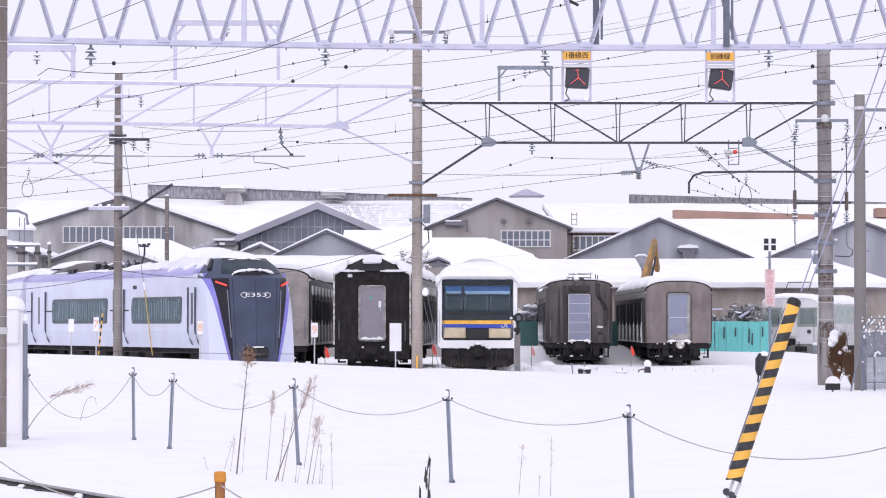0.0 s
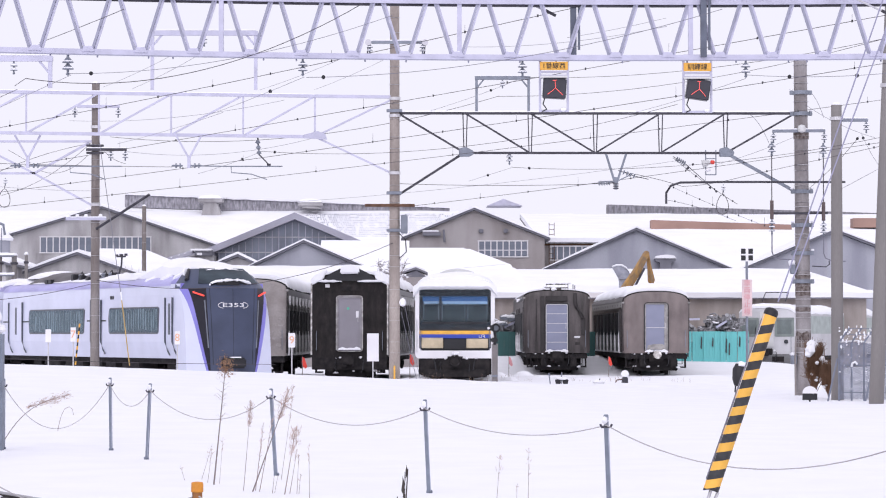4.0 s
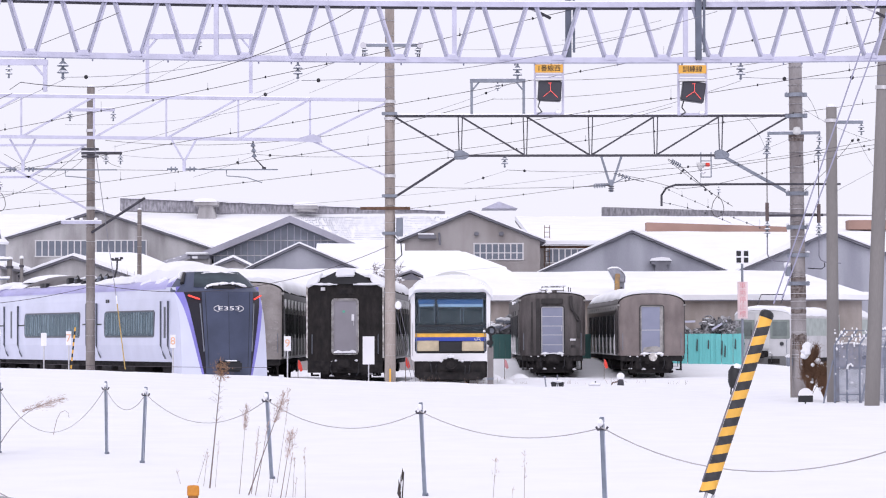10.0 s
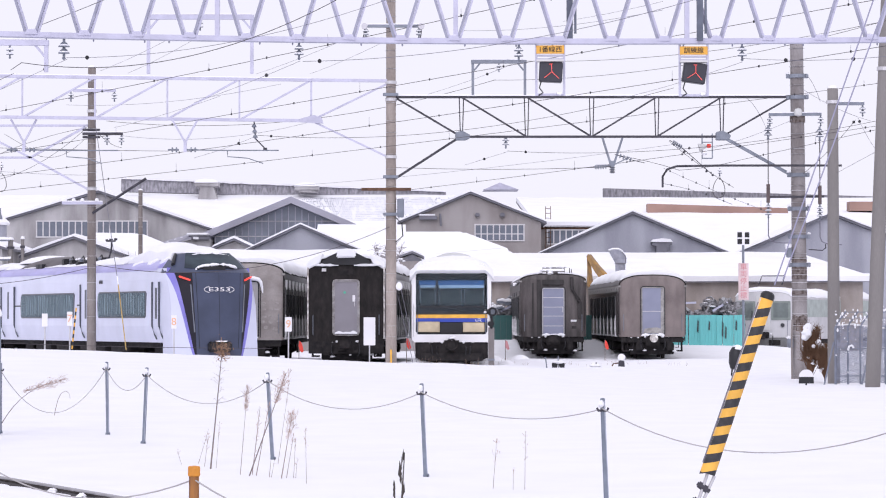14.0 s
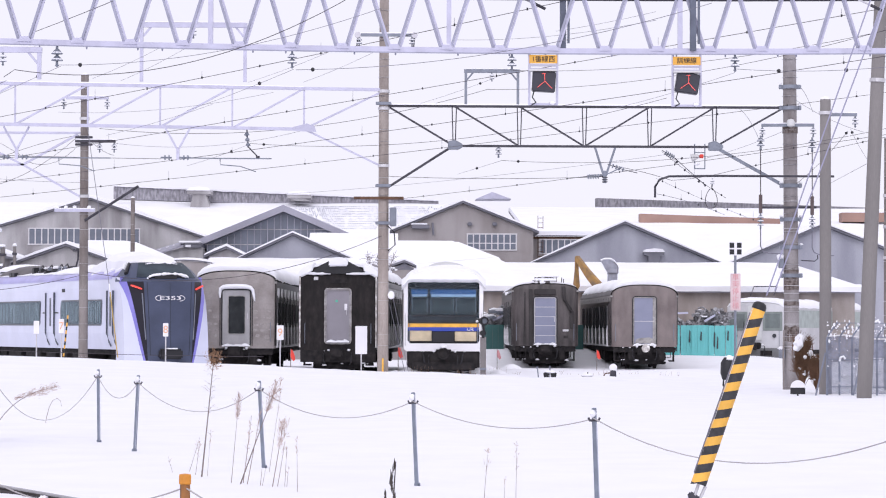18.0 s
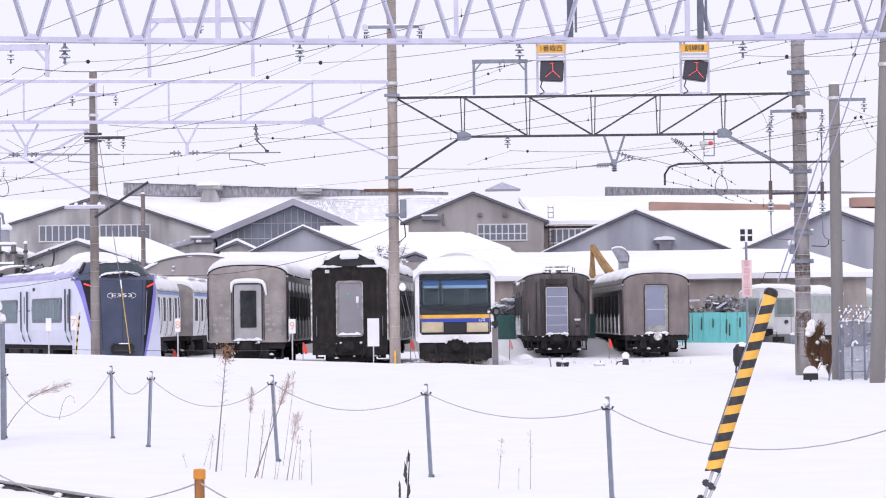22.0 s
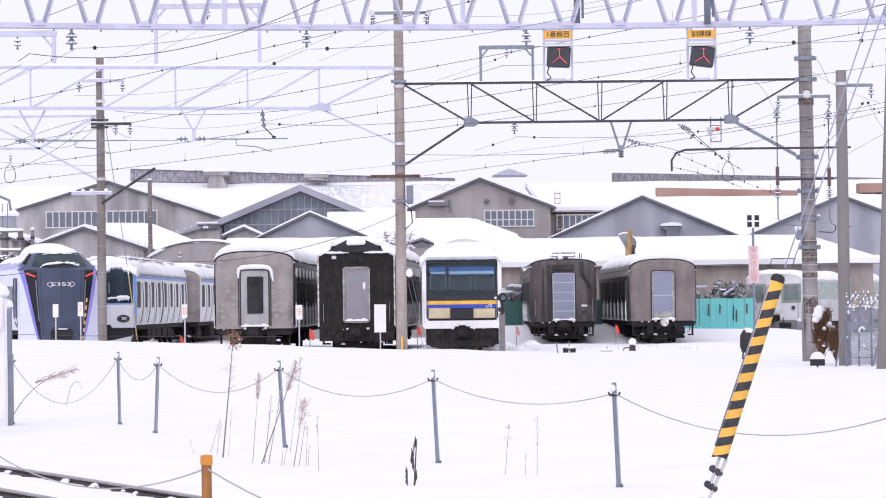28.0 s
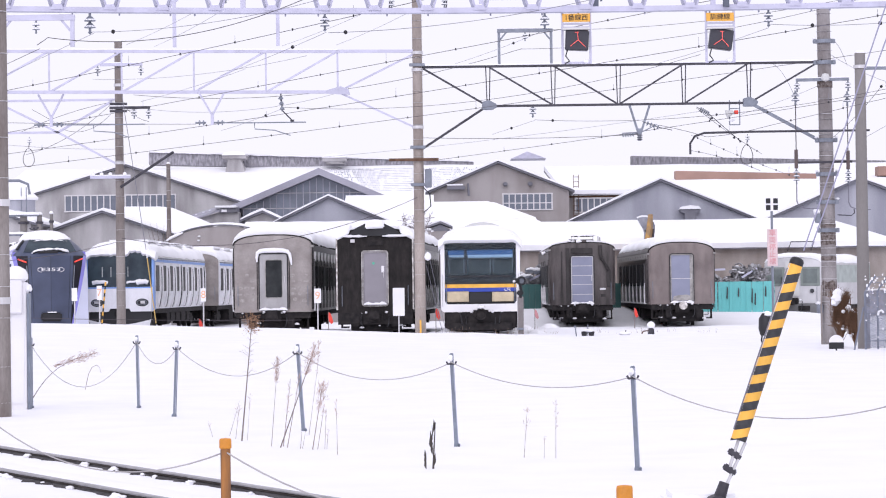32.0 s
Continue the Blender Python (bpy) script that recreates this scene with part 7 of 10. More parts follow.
def gable(name, label, y, x0, x1, xp, z0, zp, z1, back, wall_m, snow_t=0.25, base=0.0, eave_m=TIN, over=0.35, thick=0.16, snow_y=0.0):
    """A shed whose gable end faces the yard: left and right eaves, ridge, and its length."""
    t = thing(name, pose(0, y, 0), label, "shed", "workshop sheds")
    part("gable_wall", Shape().prism([(x0, base), (x1, base), (x1, z1), (xp, zp), (x0, z0)], 0, 0.3), wall_m, t)
    part("side_wall", Shape().box(x0, x0 + 0.3, 0.3, back, base, z0), wall_m, t)
    part("side_wall", Shape().box(x1 - 0.3, x1, 0.3, back, base, z1), wall_m, t)
    part("rear_wall", Shape().prism([(x0, base), (x1, base), (x1, z1), (xp, zp), (x0, z0)], back - 0.3, back), wall_m, t)
    for xa, za, sx in ((x0, z0, -1), (x1, z1, 1)):
        k = (zp - za) / abs(xp - xa)
        xe, ze = xa + sx * over, za - k * over
        r = part("roof_slope", Shape().prism([(xp, zp + 0.02), (xe, ze + 0.02), (xe, ze + thick), (xp, zp + thick)], -over, back), eave_m, t, "dark roof edge")
        n = 24
        rings = []
        for i in range(n + 1):
            f = i / n
            yy = -over - 0.12 + snow_y + (back + over - snow_y) * f
            e = 0.07 * wob(yy + xp, za, 0.8)
            s = snow_t * (1 + 0.25 * wob(yy, xp, 0.5)) * (0.7 if i == 0 else 1)
            rings.append([(xp, yy, zp + thick + 0.01), (xe - sx * 0.05 + e * sx, yy, ze + thick + 0.01), (xe - sx * 0.1 + e * sx, yy, ze + thick + s * 0.75), ((xp + xe) / 2, yy, (zp + ze) / 2 + thick + s * (1.0 + 0.15 * wob(yy, xe, 0.4))), (xp, yy, zp + thick + s)])
        part("roof_snow", Shape().loft(rings), ROOFSNOW, r, "thick smooth roof snow", smooth=True)
    return t


def window_row(parent, x0, x1, z0, z1, n, y=0.0, frame_m=ALU, mid=False):
    w = part("window", Shape().box(x0, x1, y - 0.03, y + 0.02, z0, z1), OLDGLASS, parent, "row of dusty panes")
    bar = Shape().box(-0.04, 0.04, y - 0.07, y, z0, z1).mesh("mullion", frame_m)
    for i in range(n + 1):
        again("mullion", bar, w, (x0 + (x1 - x0) * i / n, 0, 0))
    part("window_frame", Shape().box(x0 - 0.06, x1 + 0.06, y - 0.08, y, z0 - 0.08, z0).box(x0 - 0.06, x1 + 0.06, y - 0.08, y, z1, z1 + 0.08), frame_m, w)
    pane = Shape().box(-(x1 - x0) / n / 2 + 0.05, (x1 - x0) / n / 2 - 0.05, -0.008, 0.0, 0.04, z1 - z0 - 0.04).mesh("pane", OLDGLASS)
    for i in range(n):
        again("pane", pane, w, (x0 + (x1 - x0) * (i + 0.5) / n, y - 0.032 - 0.003 * (i % 2), z0))
    if mid:
        part("transom", Shape().box(x0, x1, y - 0.06, y, z0 + (z1 - z0) * 0.38, z0 + (z1 - z0) * 0.38 + 0.06), frame_m, w)


A = gable("workshop", "weathered cement-board workshop with long window row and snowy roof", 190, -28.1, -14.1, -21.6, 8.35, 10.3, 7.8, 42, CEMENT)
window_row(A, -25.8, -22.3, 7.35, 8.35, 8)
window_row(A, -21.7, -18.3, 7.35, 8.35, 8)
s = Shape()
for i in range(30):
    s.box(-27.9 + i * 0.45, -27.86 + i * 0.45, -0.02, 0, 4, 7.3)
part("board_joints", s, CEMENT, A)
B = gable("store_shed", "low grey gabled store shed under snow", 165, -23.6, -16.7, -20.2, 5.25, 6.45, 5.25, 20, CEMENT, 0.18)
C = gable("glazed_shed", "large shed with dark glazed gable and snowy roof", 185, -13.4, -3.7, -8.3, 7.25, 9.35, 7.4, 36, OLDGLASS, 0.05, 0, RAKE, 0.7, 0.46, 0.6)
for i in range(24):
    x = -14.2 + i * 0.44
    zt = 9.25 - (abs(x + 8.3)) * (0.42 if x < -8.3 else 0.46)
    part("glazing_bar", Shape().box(x - 0.024, x + 0.024, -0.05, 0, 4.5, max(4.6, zt)), RAKE, C)
for z in (6.4, 7.2, 8.2):
    part("glazing_bar", Shape().box(-13.5 if z < 7.3 else -11.3, -3.9 if z < 7.6 else -5.3, -0.04, 0, z - 0.025, z + 0.025), CEMENT, C)
t = thing("lean_to", pose(0, 183, 0), "low lean-to with a slate roof slope and a snow-capped block", "shed", "workshop sheds")
part("wall", Shape().prism([(-16.4, 0), (-13.5, 0), (-13.5, 6.95), (-14.7, 6.95), (-16.4, 6.5)], 0, 2.5), CEMENT, t)
part("roof_slope", Shape().add([(-16.25, -0.5, 6.5), (-14.72, -0.5, 6.98), (-14.95, 2.5, 7.32), (-16.75, 2.5, 6.78), (-16.25, -0.5, 6.6), (-14.72, -0.5, 7.08), (-14.95, 2.5, 7.42), (-16.75, 2.5, 6.88)], [(3, 2, 1, 0), (4, 5, 6, 7), (0, 1, 5, 4), (1, 2, 6, 5), (2, 3, 7, 6), (3, 0, 4, 7)]), RAKE, t, "slate roof slope")
part("roof_block", Shape().box(-14.75, -13.55, -0.3, 1.5, 6.9, 7.2), TIN, t, bevel=0.03)
part("block_snow", Shape().box(-15.05, -13.6, -0.5, 1.6, 7.2, 7.36), ROOFSNOW, t, bevel=0.06, smooth=True)
part("snow_patch", Shape().box(-14.6, -14.25, -0.34, -0.3, 6.94, 7.1), ROOFSNOW, t, bevel=0.01)
rnd = random.Random(5)
for x, z in ((-16.4, 6.82), (-15.9, 6.98), (-15.5, 7.1)):
    part("snow_patch", Shape().lump((x, 1.6, z), 0.12, rnd, 0.5, 7), ROOFSNOW, t, smooth=True)
D = gable("store_shed", "grey gabled shed with snow on its roof", 165, -10.2, -1.5, -6.87, 5.6, 7.15, 4.87, 24, CEMENTBLUE, 0.14)
gable("small_shed", "tiny gabled shed between the workshops", 168, -12.0, -9.8, -10.95, 6.0, 6.42, 5.9, 8, CEMENT, 0.14)
F = gable("workshop", "brown-grey workshop with upper windows and snow-laden roof", 180, -0.9, 8.0, 3.46, 7.95, 9.75, 7.95, 34, DUN, 0.2)
window_row(F, 3.75, 6.9, 6.8, 7.75, 8, mid=True)
for x in (4.0, 5.6):
    part("wall_lamp", Shape().box(x - 0.25, x + 0.05, -0.35, 0.0, 8.3, 8.55), TIN, F, bevel=0.05)
part("wall_box", Shape().box(0.15, 1.3, -0.4, 0, 8.1, 8.36), TIN, F, bevel=0.03)
part("box_snow", Shape().box(0.1, 1.2, -0.42, 0, 8.36, 8.46), ROOFSNOW, F, bevel=0.04, smooth=True)
part("stove_pipe", Shape().tube([(1.55, -0.2, 7.7), (1.5, -0.2, 8.5)], 0.07, 8), TIN, F)
H = gable("blue_shed", "blue-grey sheet metal shed with snowy gable roof", 170, 7.9, 19.2, 13.12, 5.78, 8.08, 5.52, 30, CEMENTBLUE, 0.14)
J = gable("blue_shed", "blue-grey sheet metal shed at the yard's edge", 170, 19.5, 31.5, 25.2, 5.6, 8.0, 5.6, 30, CEMENTBLUE, 0.14)
part("roof_vent", Shape().loft([[(14.85 - a, -0.9, z), (14.85 + a, -0.9, z), (14.85 + a, 0.3, z), (14.85 - a, 0.3, z)] for a, z in ((0.36, 5.7), (0.34, 6.12), (0.6, 6.2), (0.6, 6.38), (0.45, 6.44))]), TIN, H, "hooded wall vent")
part("vent_snow", Shape().loft([[(14.85 - 0.66, yy, 6.37), (14.85 - 0.55, yy, 6.52), (14.85, yy, 6.6), (14.85 + 0.5, yy, 6.54), (14.85 + 0.64, yy, 6.37)] for yy in (-1.0, 0.3)]), ROOFSNOW, H, smooth=True)


def hall(name, label, y, x0, x1, zb, zt, back, roof_z, roof_back, wall_m, snow=True, hip=0.0):
    """A long hall whose eaves run across the view."""
    t = thing(name, pose(0, y, 0), label, "hall", "long halls")
    part("front_wall", Shape().box(x0, x1, 0, 0.3, zb, zt), wall_m, t)
    for x in (x0, x1 - 0.3):
        part("side_wall", Shape().prism([(x, zb), (x + 0.3, zb), (x + 0.3, zt), (x, zt)], 0.3, back), wall_m, t)
    part("roof", Shape().add([(x0 - 0.3, -0.5, zt), (x1 + 0.3, -0.5, zt), (x1 + 0.3 - hip, roof_back, roof_z), (x0 - 0.3, roof_back, roof_z), (x0 - 0.3, -0.5, zt + 0.15), (x1 + 0.3, -0.5, zt + 0.15), (x1 + 0.3 - hip, roof_back, roof_z + 0.15), (x0 - 0.3, roof_back, roof_z + 0.15)], [(3, 2, 1, 0), (4, 5, 6, 7), (0, 1, 5, 4), (1, 2, 6, 5), (2, 3, 7, 6), (3, 0, 4, 7)]), TIN, t)
    if snow:
        n = int((x1 - x0) / 0.7)
        rings = []
        for i in range(n + 1):
            x = x0 - 0.3 + (x1 - x0 + 0.6) * i / n
            e, h = 0.1 * wob(x, y, 0.6), 0.3 * (1 + 0.2 * wob(x, y + 3, 0.4))
            f = max(0.0, (x - (x1 + 0.3 - hip)) / hip) if hip else 0.0
            yb, zk = roof_back * (1 - f) + 0.4 * f, roof_z + (zt - roof_z) * f
            rings.append([(x, -0.53, zt + 0.05 + 0.3 * e), (x, -0.64 + e, zt + 0.18 + h * 0.5), (x, -0.3, zt + 0.2 + h), (x, yb, zk + 0.15 + h), (x, yb, zk + 0.15)])
        part("roof_snow", Shape().loft(rings), ROOFSNOW, t, "thick smooth roof snow", smooth=True)
    return t


SHEDBROWN = mat("brown_shed_wall", (0.36, 0.32, 0.30), 0.85, var=0.45, scale=0.9, col2=(0.22, 0.19, 0.175), bump=0.2, streak=3)
# long low hall behind the sidings, with hipped left end
hall("long_shed", "long low dun shed under an unbroken snow roof", 150, 2.6, 23.95, 0.0, 3.68, 14, 5.1, 11, SHEDBROWN, True, 2.4)
HIP = thing("hipped_shed", pose(0, 151, 0), "low hipped shed buried in smooth snow", "shed", "workshop sheds")
part("wall", Shape().box(-8.6, 4.0, 0.5, 12, 0, 3.6), DUN, HIP)
rings = []
for i in range(31):
    x = -11.6 + 9.9 * i / 30
    f = min(1.0, max(0.0, (x + 11.6) / 3.0))
    y0 = 10.2 * (1 - f) + 1.0 * f
    h = 0.08 * wob(x, 4, 0.7)
    rings.append([(x, y0, 3.5), (x, y0, 3.95 + (y0 - 1) * 0.174), (x, (y0 + 11.4) / 2, 3.95 + ((y0 + 11.4) / 2 - 1) * 0.174 + h), (x, 11.4, 5.72 + h), (x, 12.4, 5.78 + h), (x, 12.7, 5.4), (x, 12.7, 3.5)])
part("roof_snow", Shape().loft(rings), ROOFSNOW, HIP, "smooth snow on the long low roof", smooth=True)
part("roof_snow", Shape().loft([[(-8.7, 0, 3.6), (6.2, 0, 3.6), (6.2, 13, 3.6), (-8.7, 13, 3.6)], [(-8.6, 0.1, 3.95), (6.1, 0.1, 4.0), (6.1, 12.9, 4.0), (-8.6, 12.9, 3.95)], [(-4.6, 4.5, 4.7), (5.2, 4.5, 5.6), (5.2, 8, 5.6), (-4.6, 8, 4.7)], [(-1.6, 5.5, 6.62), (2.6, 5.5, 6.62), (2.6, 8, 6.62), (-1.6, 8, 6.62)]]), ROOFSNOW, HIP, bevel=0.3, smooth=True)
part("dormer", Shape().prism([(-0.95, 4.2), (0.25, 4.2), (0.25, 4.98), (-0.25, 5.2), (-0.95, 4.98)], -0.2, 3), DUN, HIP, "small dun dormer")
# dark tin triangle set over the gable in place of its shade
part("dormer_shade", Shape().prism([(-1.0, 4.86), (0.3, 4.86), (-0.25, 5.24)], -0.24, -0.2), TIN, HIP, "dark triangle for the shade under the dormer roof")
part("dormer_roof", Shape().prism([(-1.15, 4.98), (-0.25, 5.26), (0.4, 5.0), (0.4, 5.1), (-0.25, 5.38), (-1.15, 5.08)], -0.4, 3), TIN, HIP)
part("dormer_snow", Shape().prism([(-1.1, 5.09), (-0.25, 5.39), (0.36, 5.12), (0.2, 5.3), (-0.25, 5.46), (-1.0, 5.28)], -0.3, 3), ROOFSNOW, HIP, smooth=True)
ARCH = thing("arched_shed", pose(-12.0, 150, 0.0), "round-roofed shed with snow behind its dark rim", "shed", "workshop sheds")


def bow(hw, z, h, n=18):
    return [(hw * math.cos(a), z + h * math.sin(a) ** 1.4) for a in (radians(180 * i / n) for i in range(n + 1))]


part("wall", Shape().prism([(2.75, 0)] + bow(2.75, 4.5, 0.76) + [(-2.75, 0)], 0, 7), DUN, ARCH)
part("rim", Shape().tube([(x, -0.06, z) for x, z in bow(2.8, 4.53, 0.78)], 0.035, 6), TIN, ARCH)
part("rim_snow", Shape().loft([[(x, yy, z) for x, z in bow(2.82, 4.55, h)] for yy, h in ((-0.1, 0.8), (0.3, 0.9), (2.0, 0.96), (7, 0.96))], closed=False), ROOFSNOW, ARCH, smooth=True)
part("vent_snow", Shape().lump((-1.2, -0.1, 4.72), 0.09, random.Random(1), 0.5, 8).lump((-1.22, -0.1, 4.5), 0.09, random.Random(2), 0.5, 8), ROOFSNOW, ARCH, smooth=True)
part("gutter_snow", snow_roll([(-2.95, -0.15, 4.5), (-2.7, -0.15, 4.66), (-2.35, -0.12, 4.82), (-2.05, -0.1, 4.93)], (0.05, 0.09, 0.09, 0.04)), ROOFSNOW, ARCH, smooth=True)

# the great hall behind, with monitor strips on its roof
HALL = hall("great_hall", "great workshop hall with wide snowy roof", 205, -34, 4, 0, 7.6, 30, 11.45, 24, CEMENT)
part("monitor", Shape().loft([[(-24.2, 24, 12.2), (2.4, 24, 11.4), (2.4, 24, 12.15), (-24.2, 24, 13.25)], [(-24.2, 26, 12.2), (2.4, 26, 11.4), (2.4, 26, 12.15), (-24.2, 26, 13.25)]]), PEELED, HALL, "weathered peeling roof monitor")
for x, zb, zt in ((-17.0, 11.4, 12.9), (-8.9, 12.0, 12.6)):
    v = part("roof_vent", Shape().loft([[(x - 0.7, 21, zb), (x + 0.9, 21, zb - 0.05), (x + 0.9, 23, zb), (x - 0.7, 23, zb)], [(x - 0.5, 21, zt - 0.5), (x + 0.55, 21, zt - 0.5), (x + 0.55, 23, zt - 0.5), (x - 0.5, 23, zt - 0.5)], [(x - 0.95, 20.8, zt - 0.4), (x + 0.95, 20.8, zt - 0.4), (x + 0.95, 23.4, zt - 0.4), (x - 0.95, 23.4, zt - 0.4)], [(x - 0.95, 20.8, zt - 0.1), (x + 0.95, 20.8, zt - 0.1), (x + 0.95, 23.4, zt - 0.1), (x - 0.95, 23.4, zt - 0.1)], [(x - 0.6, 20.8, zt), (x + 0.6, 20.8, zt), (x + 0.6, 23.4, zt), (x - 0.6, 23.4, zt)]]), CEMENT, HALL, "hooded roof vent")
    part("vent_snow", Shape().loft([[(x - 1.0, yy, zt - 0.15), (x - 0.7, yy, zt + 0.08), (x, yy, zt + 0.17), (x + 0.7, yy, zt + 0.08), (x + 1.0, yy, zt - 0.15)] for yy in (20.7, 23.4)]), ROOFSNOW, v, smooth=True)
n = 54
part("monitor_snow", Shape().loft([[(-24.2 + 26.6 * i / n, yy, 13.25 - 1.1 * i / n + zz * 0.6 + 0.04 * wob(i, 3, 0.9)) for yy, zz in ((23.8, -0.08), (23.75, 0.1), (25, 0.22), (26, 0.1))] for i in range(n + 1)], closed=False), ROOFSNOW, HALL, "snow along the monitor ridge", smooth=True)
HALL2 = hall("great_hall", "long workshop hall with snowy roof and side windows", 186, 8.05, 40, 0, 7.85, 36, 10.75, 32, DUN)
window_row(HALL2, 8.7, 12.4, 6.75, 7.6, 9)
lad = part("ladder", Shape().box(8.54, 8.58, -0.2, -0.15, 5, 9.2).box(8.88, 8.92, -0.2, -0.15, 5, 9.2), RUST, HALL2, "thin rusty wall ladder")
rung = Shape().box(8.58, 8.88, -0.19, -0.16, 0, 0.035).mesh("rung", RUST)
for i in range(13):
    again("rung", rung, lad, (0, 0, 5.2 + 0.32 * i))
part("eave_board", Shape().box(8.05, 16.0, -0.08, -0.02, 7.68, 7.8), RUST, HALL2, "rusty eave board")
part("red_strip", Shape().box(30.1, 40, 8, 9.5, 9.2, 9.85), BRICKBAND, HALL2, "rusty red roof strip")
part("monitor", Shape().loft([[(14.9, 36, 11.4), (42, 36, 10.6), (42, 36, 11.25), (14.9, 36, 12.1)], [(14.9, 38, 11.4), (42, 38, 10.6), (42, 38, 11.35), (14.9, 38, 12.15)]]), PEELED, HALL2, "weathered roof monitor")
part("red_strip", Shape().loft([[(16.05, 8, 8.4), (25.8, 8, 8.4), (25.8, 8, 9.4), (16.05, 8, 9.72)], [(16.05, 9.5, 8.4), (25.8, 9.5, 8.4), (25.8, 9.5, 9.4), (16.05, 9.5, 9.72)]]), BRICKBAND, HALL2, "rusty red roof strip")
part("ridge_cap", Shape().prism([(5.3, 12.0), (8.1, 12.0), (6.6, 12.55)], 36, 40), LAVENDER, HALL2, "small far gable")
hall("lean_to", "snow-roofed lean-to beside the blue sheds", 172, 14.2, 33.0, 0, 5.3, 14, 7.95, 12, CEMENTBLUE)
hall("lean_to", "snow-roofed cross wing behind the grey gabled shed", 171, -6.0, -1.0, 0, 5.2, 10, 7.3, 7, CEMENT)
hall("lean_to", "snow-roofed hipped lean-to beside the store shed", 169, -20.2, -13.4, 0, 5.0, 10, 6.75, 8, CEMENT, True, 4.4)
# bare tile edges showing through the snow of the great hall
s = Shape()
rnd = random.Random(12)
for r in range(14):
    for i in range(72):
        if rnd.random() < 0.72:
            x, f = -9.2 + 0.165 * i + 0.08 * (r % 2) + rnd.gauss(0, 0.015), 0.30 + 0.046 * r
            y, z = -0.5 + 24.5 * f, 7.6 + 3.85 * f + 0.47
            w = rnd.uniform(0.025, 0.06)
            s.box(x - w, x + w, y - 0.3, y, z - 0.16, z + 0.01)
tagged(part("tile_edges", s, CEMENTBLUE, HALL, "rows of tile edges showing through snow"), kind="stuff")


# ---- near things: track, rope fences, barrier, dry plants ----
BALLAST = mat("wet_ballast", (0.07, 0.065, 0.07), 0.9, var=0.5, scale=14, bump=0.8, fine=30)
RAILSIDE = mat("rail_side_rust", (0.055, 0.045, 0.042), 0.85, var=0.5, scale=7, bump=0.3)
RAILTOP = mat("rail_steel", (0.36, 0.35, 0.37), 0.4, 0.5, var=0.3, scale=5)
OLDORANGE = mat("weathered_orange", (0.4, 0.17, 0.05), 0.75, var=0.6, scale=22, col2=(0.07, 0.045, 0.035), streak=9)
ROPE = mat("grey_rope", (0.44, 0.42, 0.42), 0.85, var=0.2, fine=120)
FLANGE = mat("pale_steel_edge", (0.4, 0.42, 0.5), 0.5, 0.2, var=0.2)
POSTGREY = mat("blue_grey_post", (0.22, 0.25, 0.31), 0.6, 0.2, var=0.25, scale=6)
STRAW = mat("dry_reed", (0.56, 0.43, 0.38), 0.9, var=0.35, scale=9)
STEMTAN = mat("tan_stem", (0.33, 0.26, 0.24), 0.9, var=0.3, scale=9)
HEADBROWN = mat("brown_seed_head", (0.38, 0.22, 0.13), 0.9, var=0.4, scale=12)
STALK = mat("dead_stalk", (0.24, 0.20, 0.19), 0.9, var=0.3, scale=9)
DARKLEAF = mat("withered_leaf", (0.07, 0.06, 0.055), 0.9, var=0.3)
SCRAP = mat("scrap_metal", (0.13, 0.125, 0.13), 0.6, 0.3, var=0.6, scale=5, col2=(0.40, 0.40, 0.42), bump=0.3)
TEAL = mat("teal_hoarding", (0.17, 0.56, 0.56), 0.6, var=0.2, scale=1.5, streak=4)
SLOTDARK = mat("dark_gap", (0.06, 0.07, 0.075), 0.8)
DEEPGREEN = mat("dark_green_hoarding", (0.045, 0.13, 0.125), 0.6, var=0.25, scale=1.5, streak=4)
PINK = mat("faded_pink_board", (0.70, 0.55, 0.56), 0.7, var=0.2, scale=2)
PINKRED = mat("faded_red_letters", (0.66, 0.31, 0.33), 0.7, var=0.2)
TWIG = mat("brown_twigs", (0.18, 0.1, 0.06), 0.9, var=0.4)


def along(k, off=0.0):
    """A point k metres along the near track, off metres to its near side."""
    return (TRACK_P[0] + TRACK_D[0] * k + TRACK_D[1] * off, TRACK_P[1] + TRACK_D[1] * k - TRACK_D[0] * off)


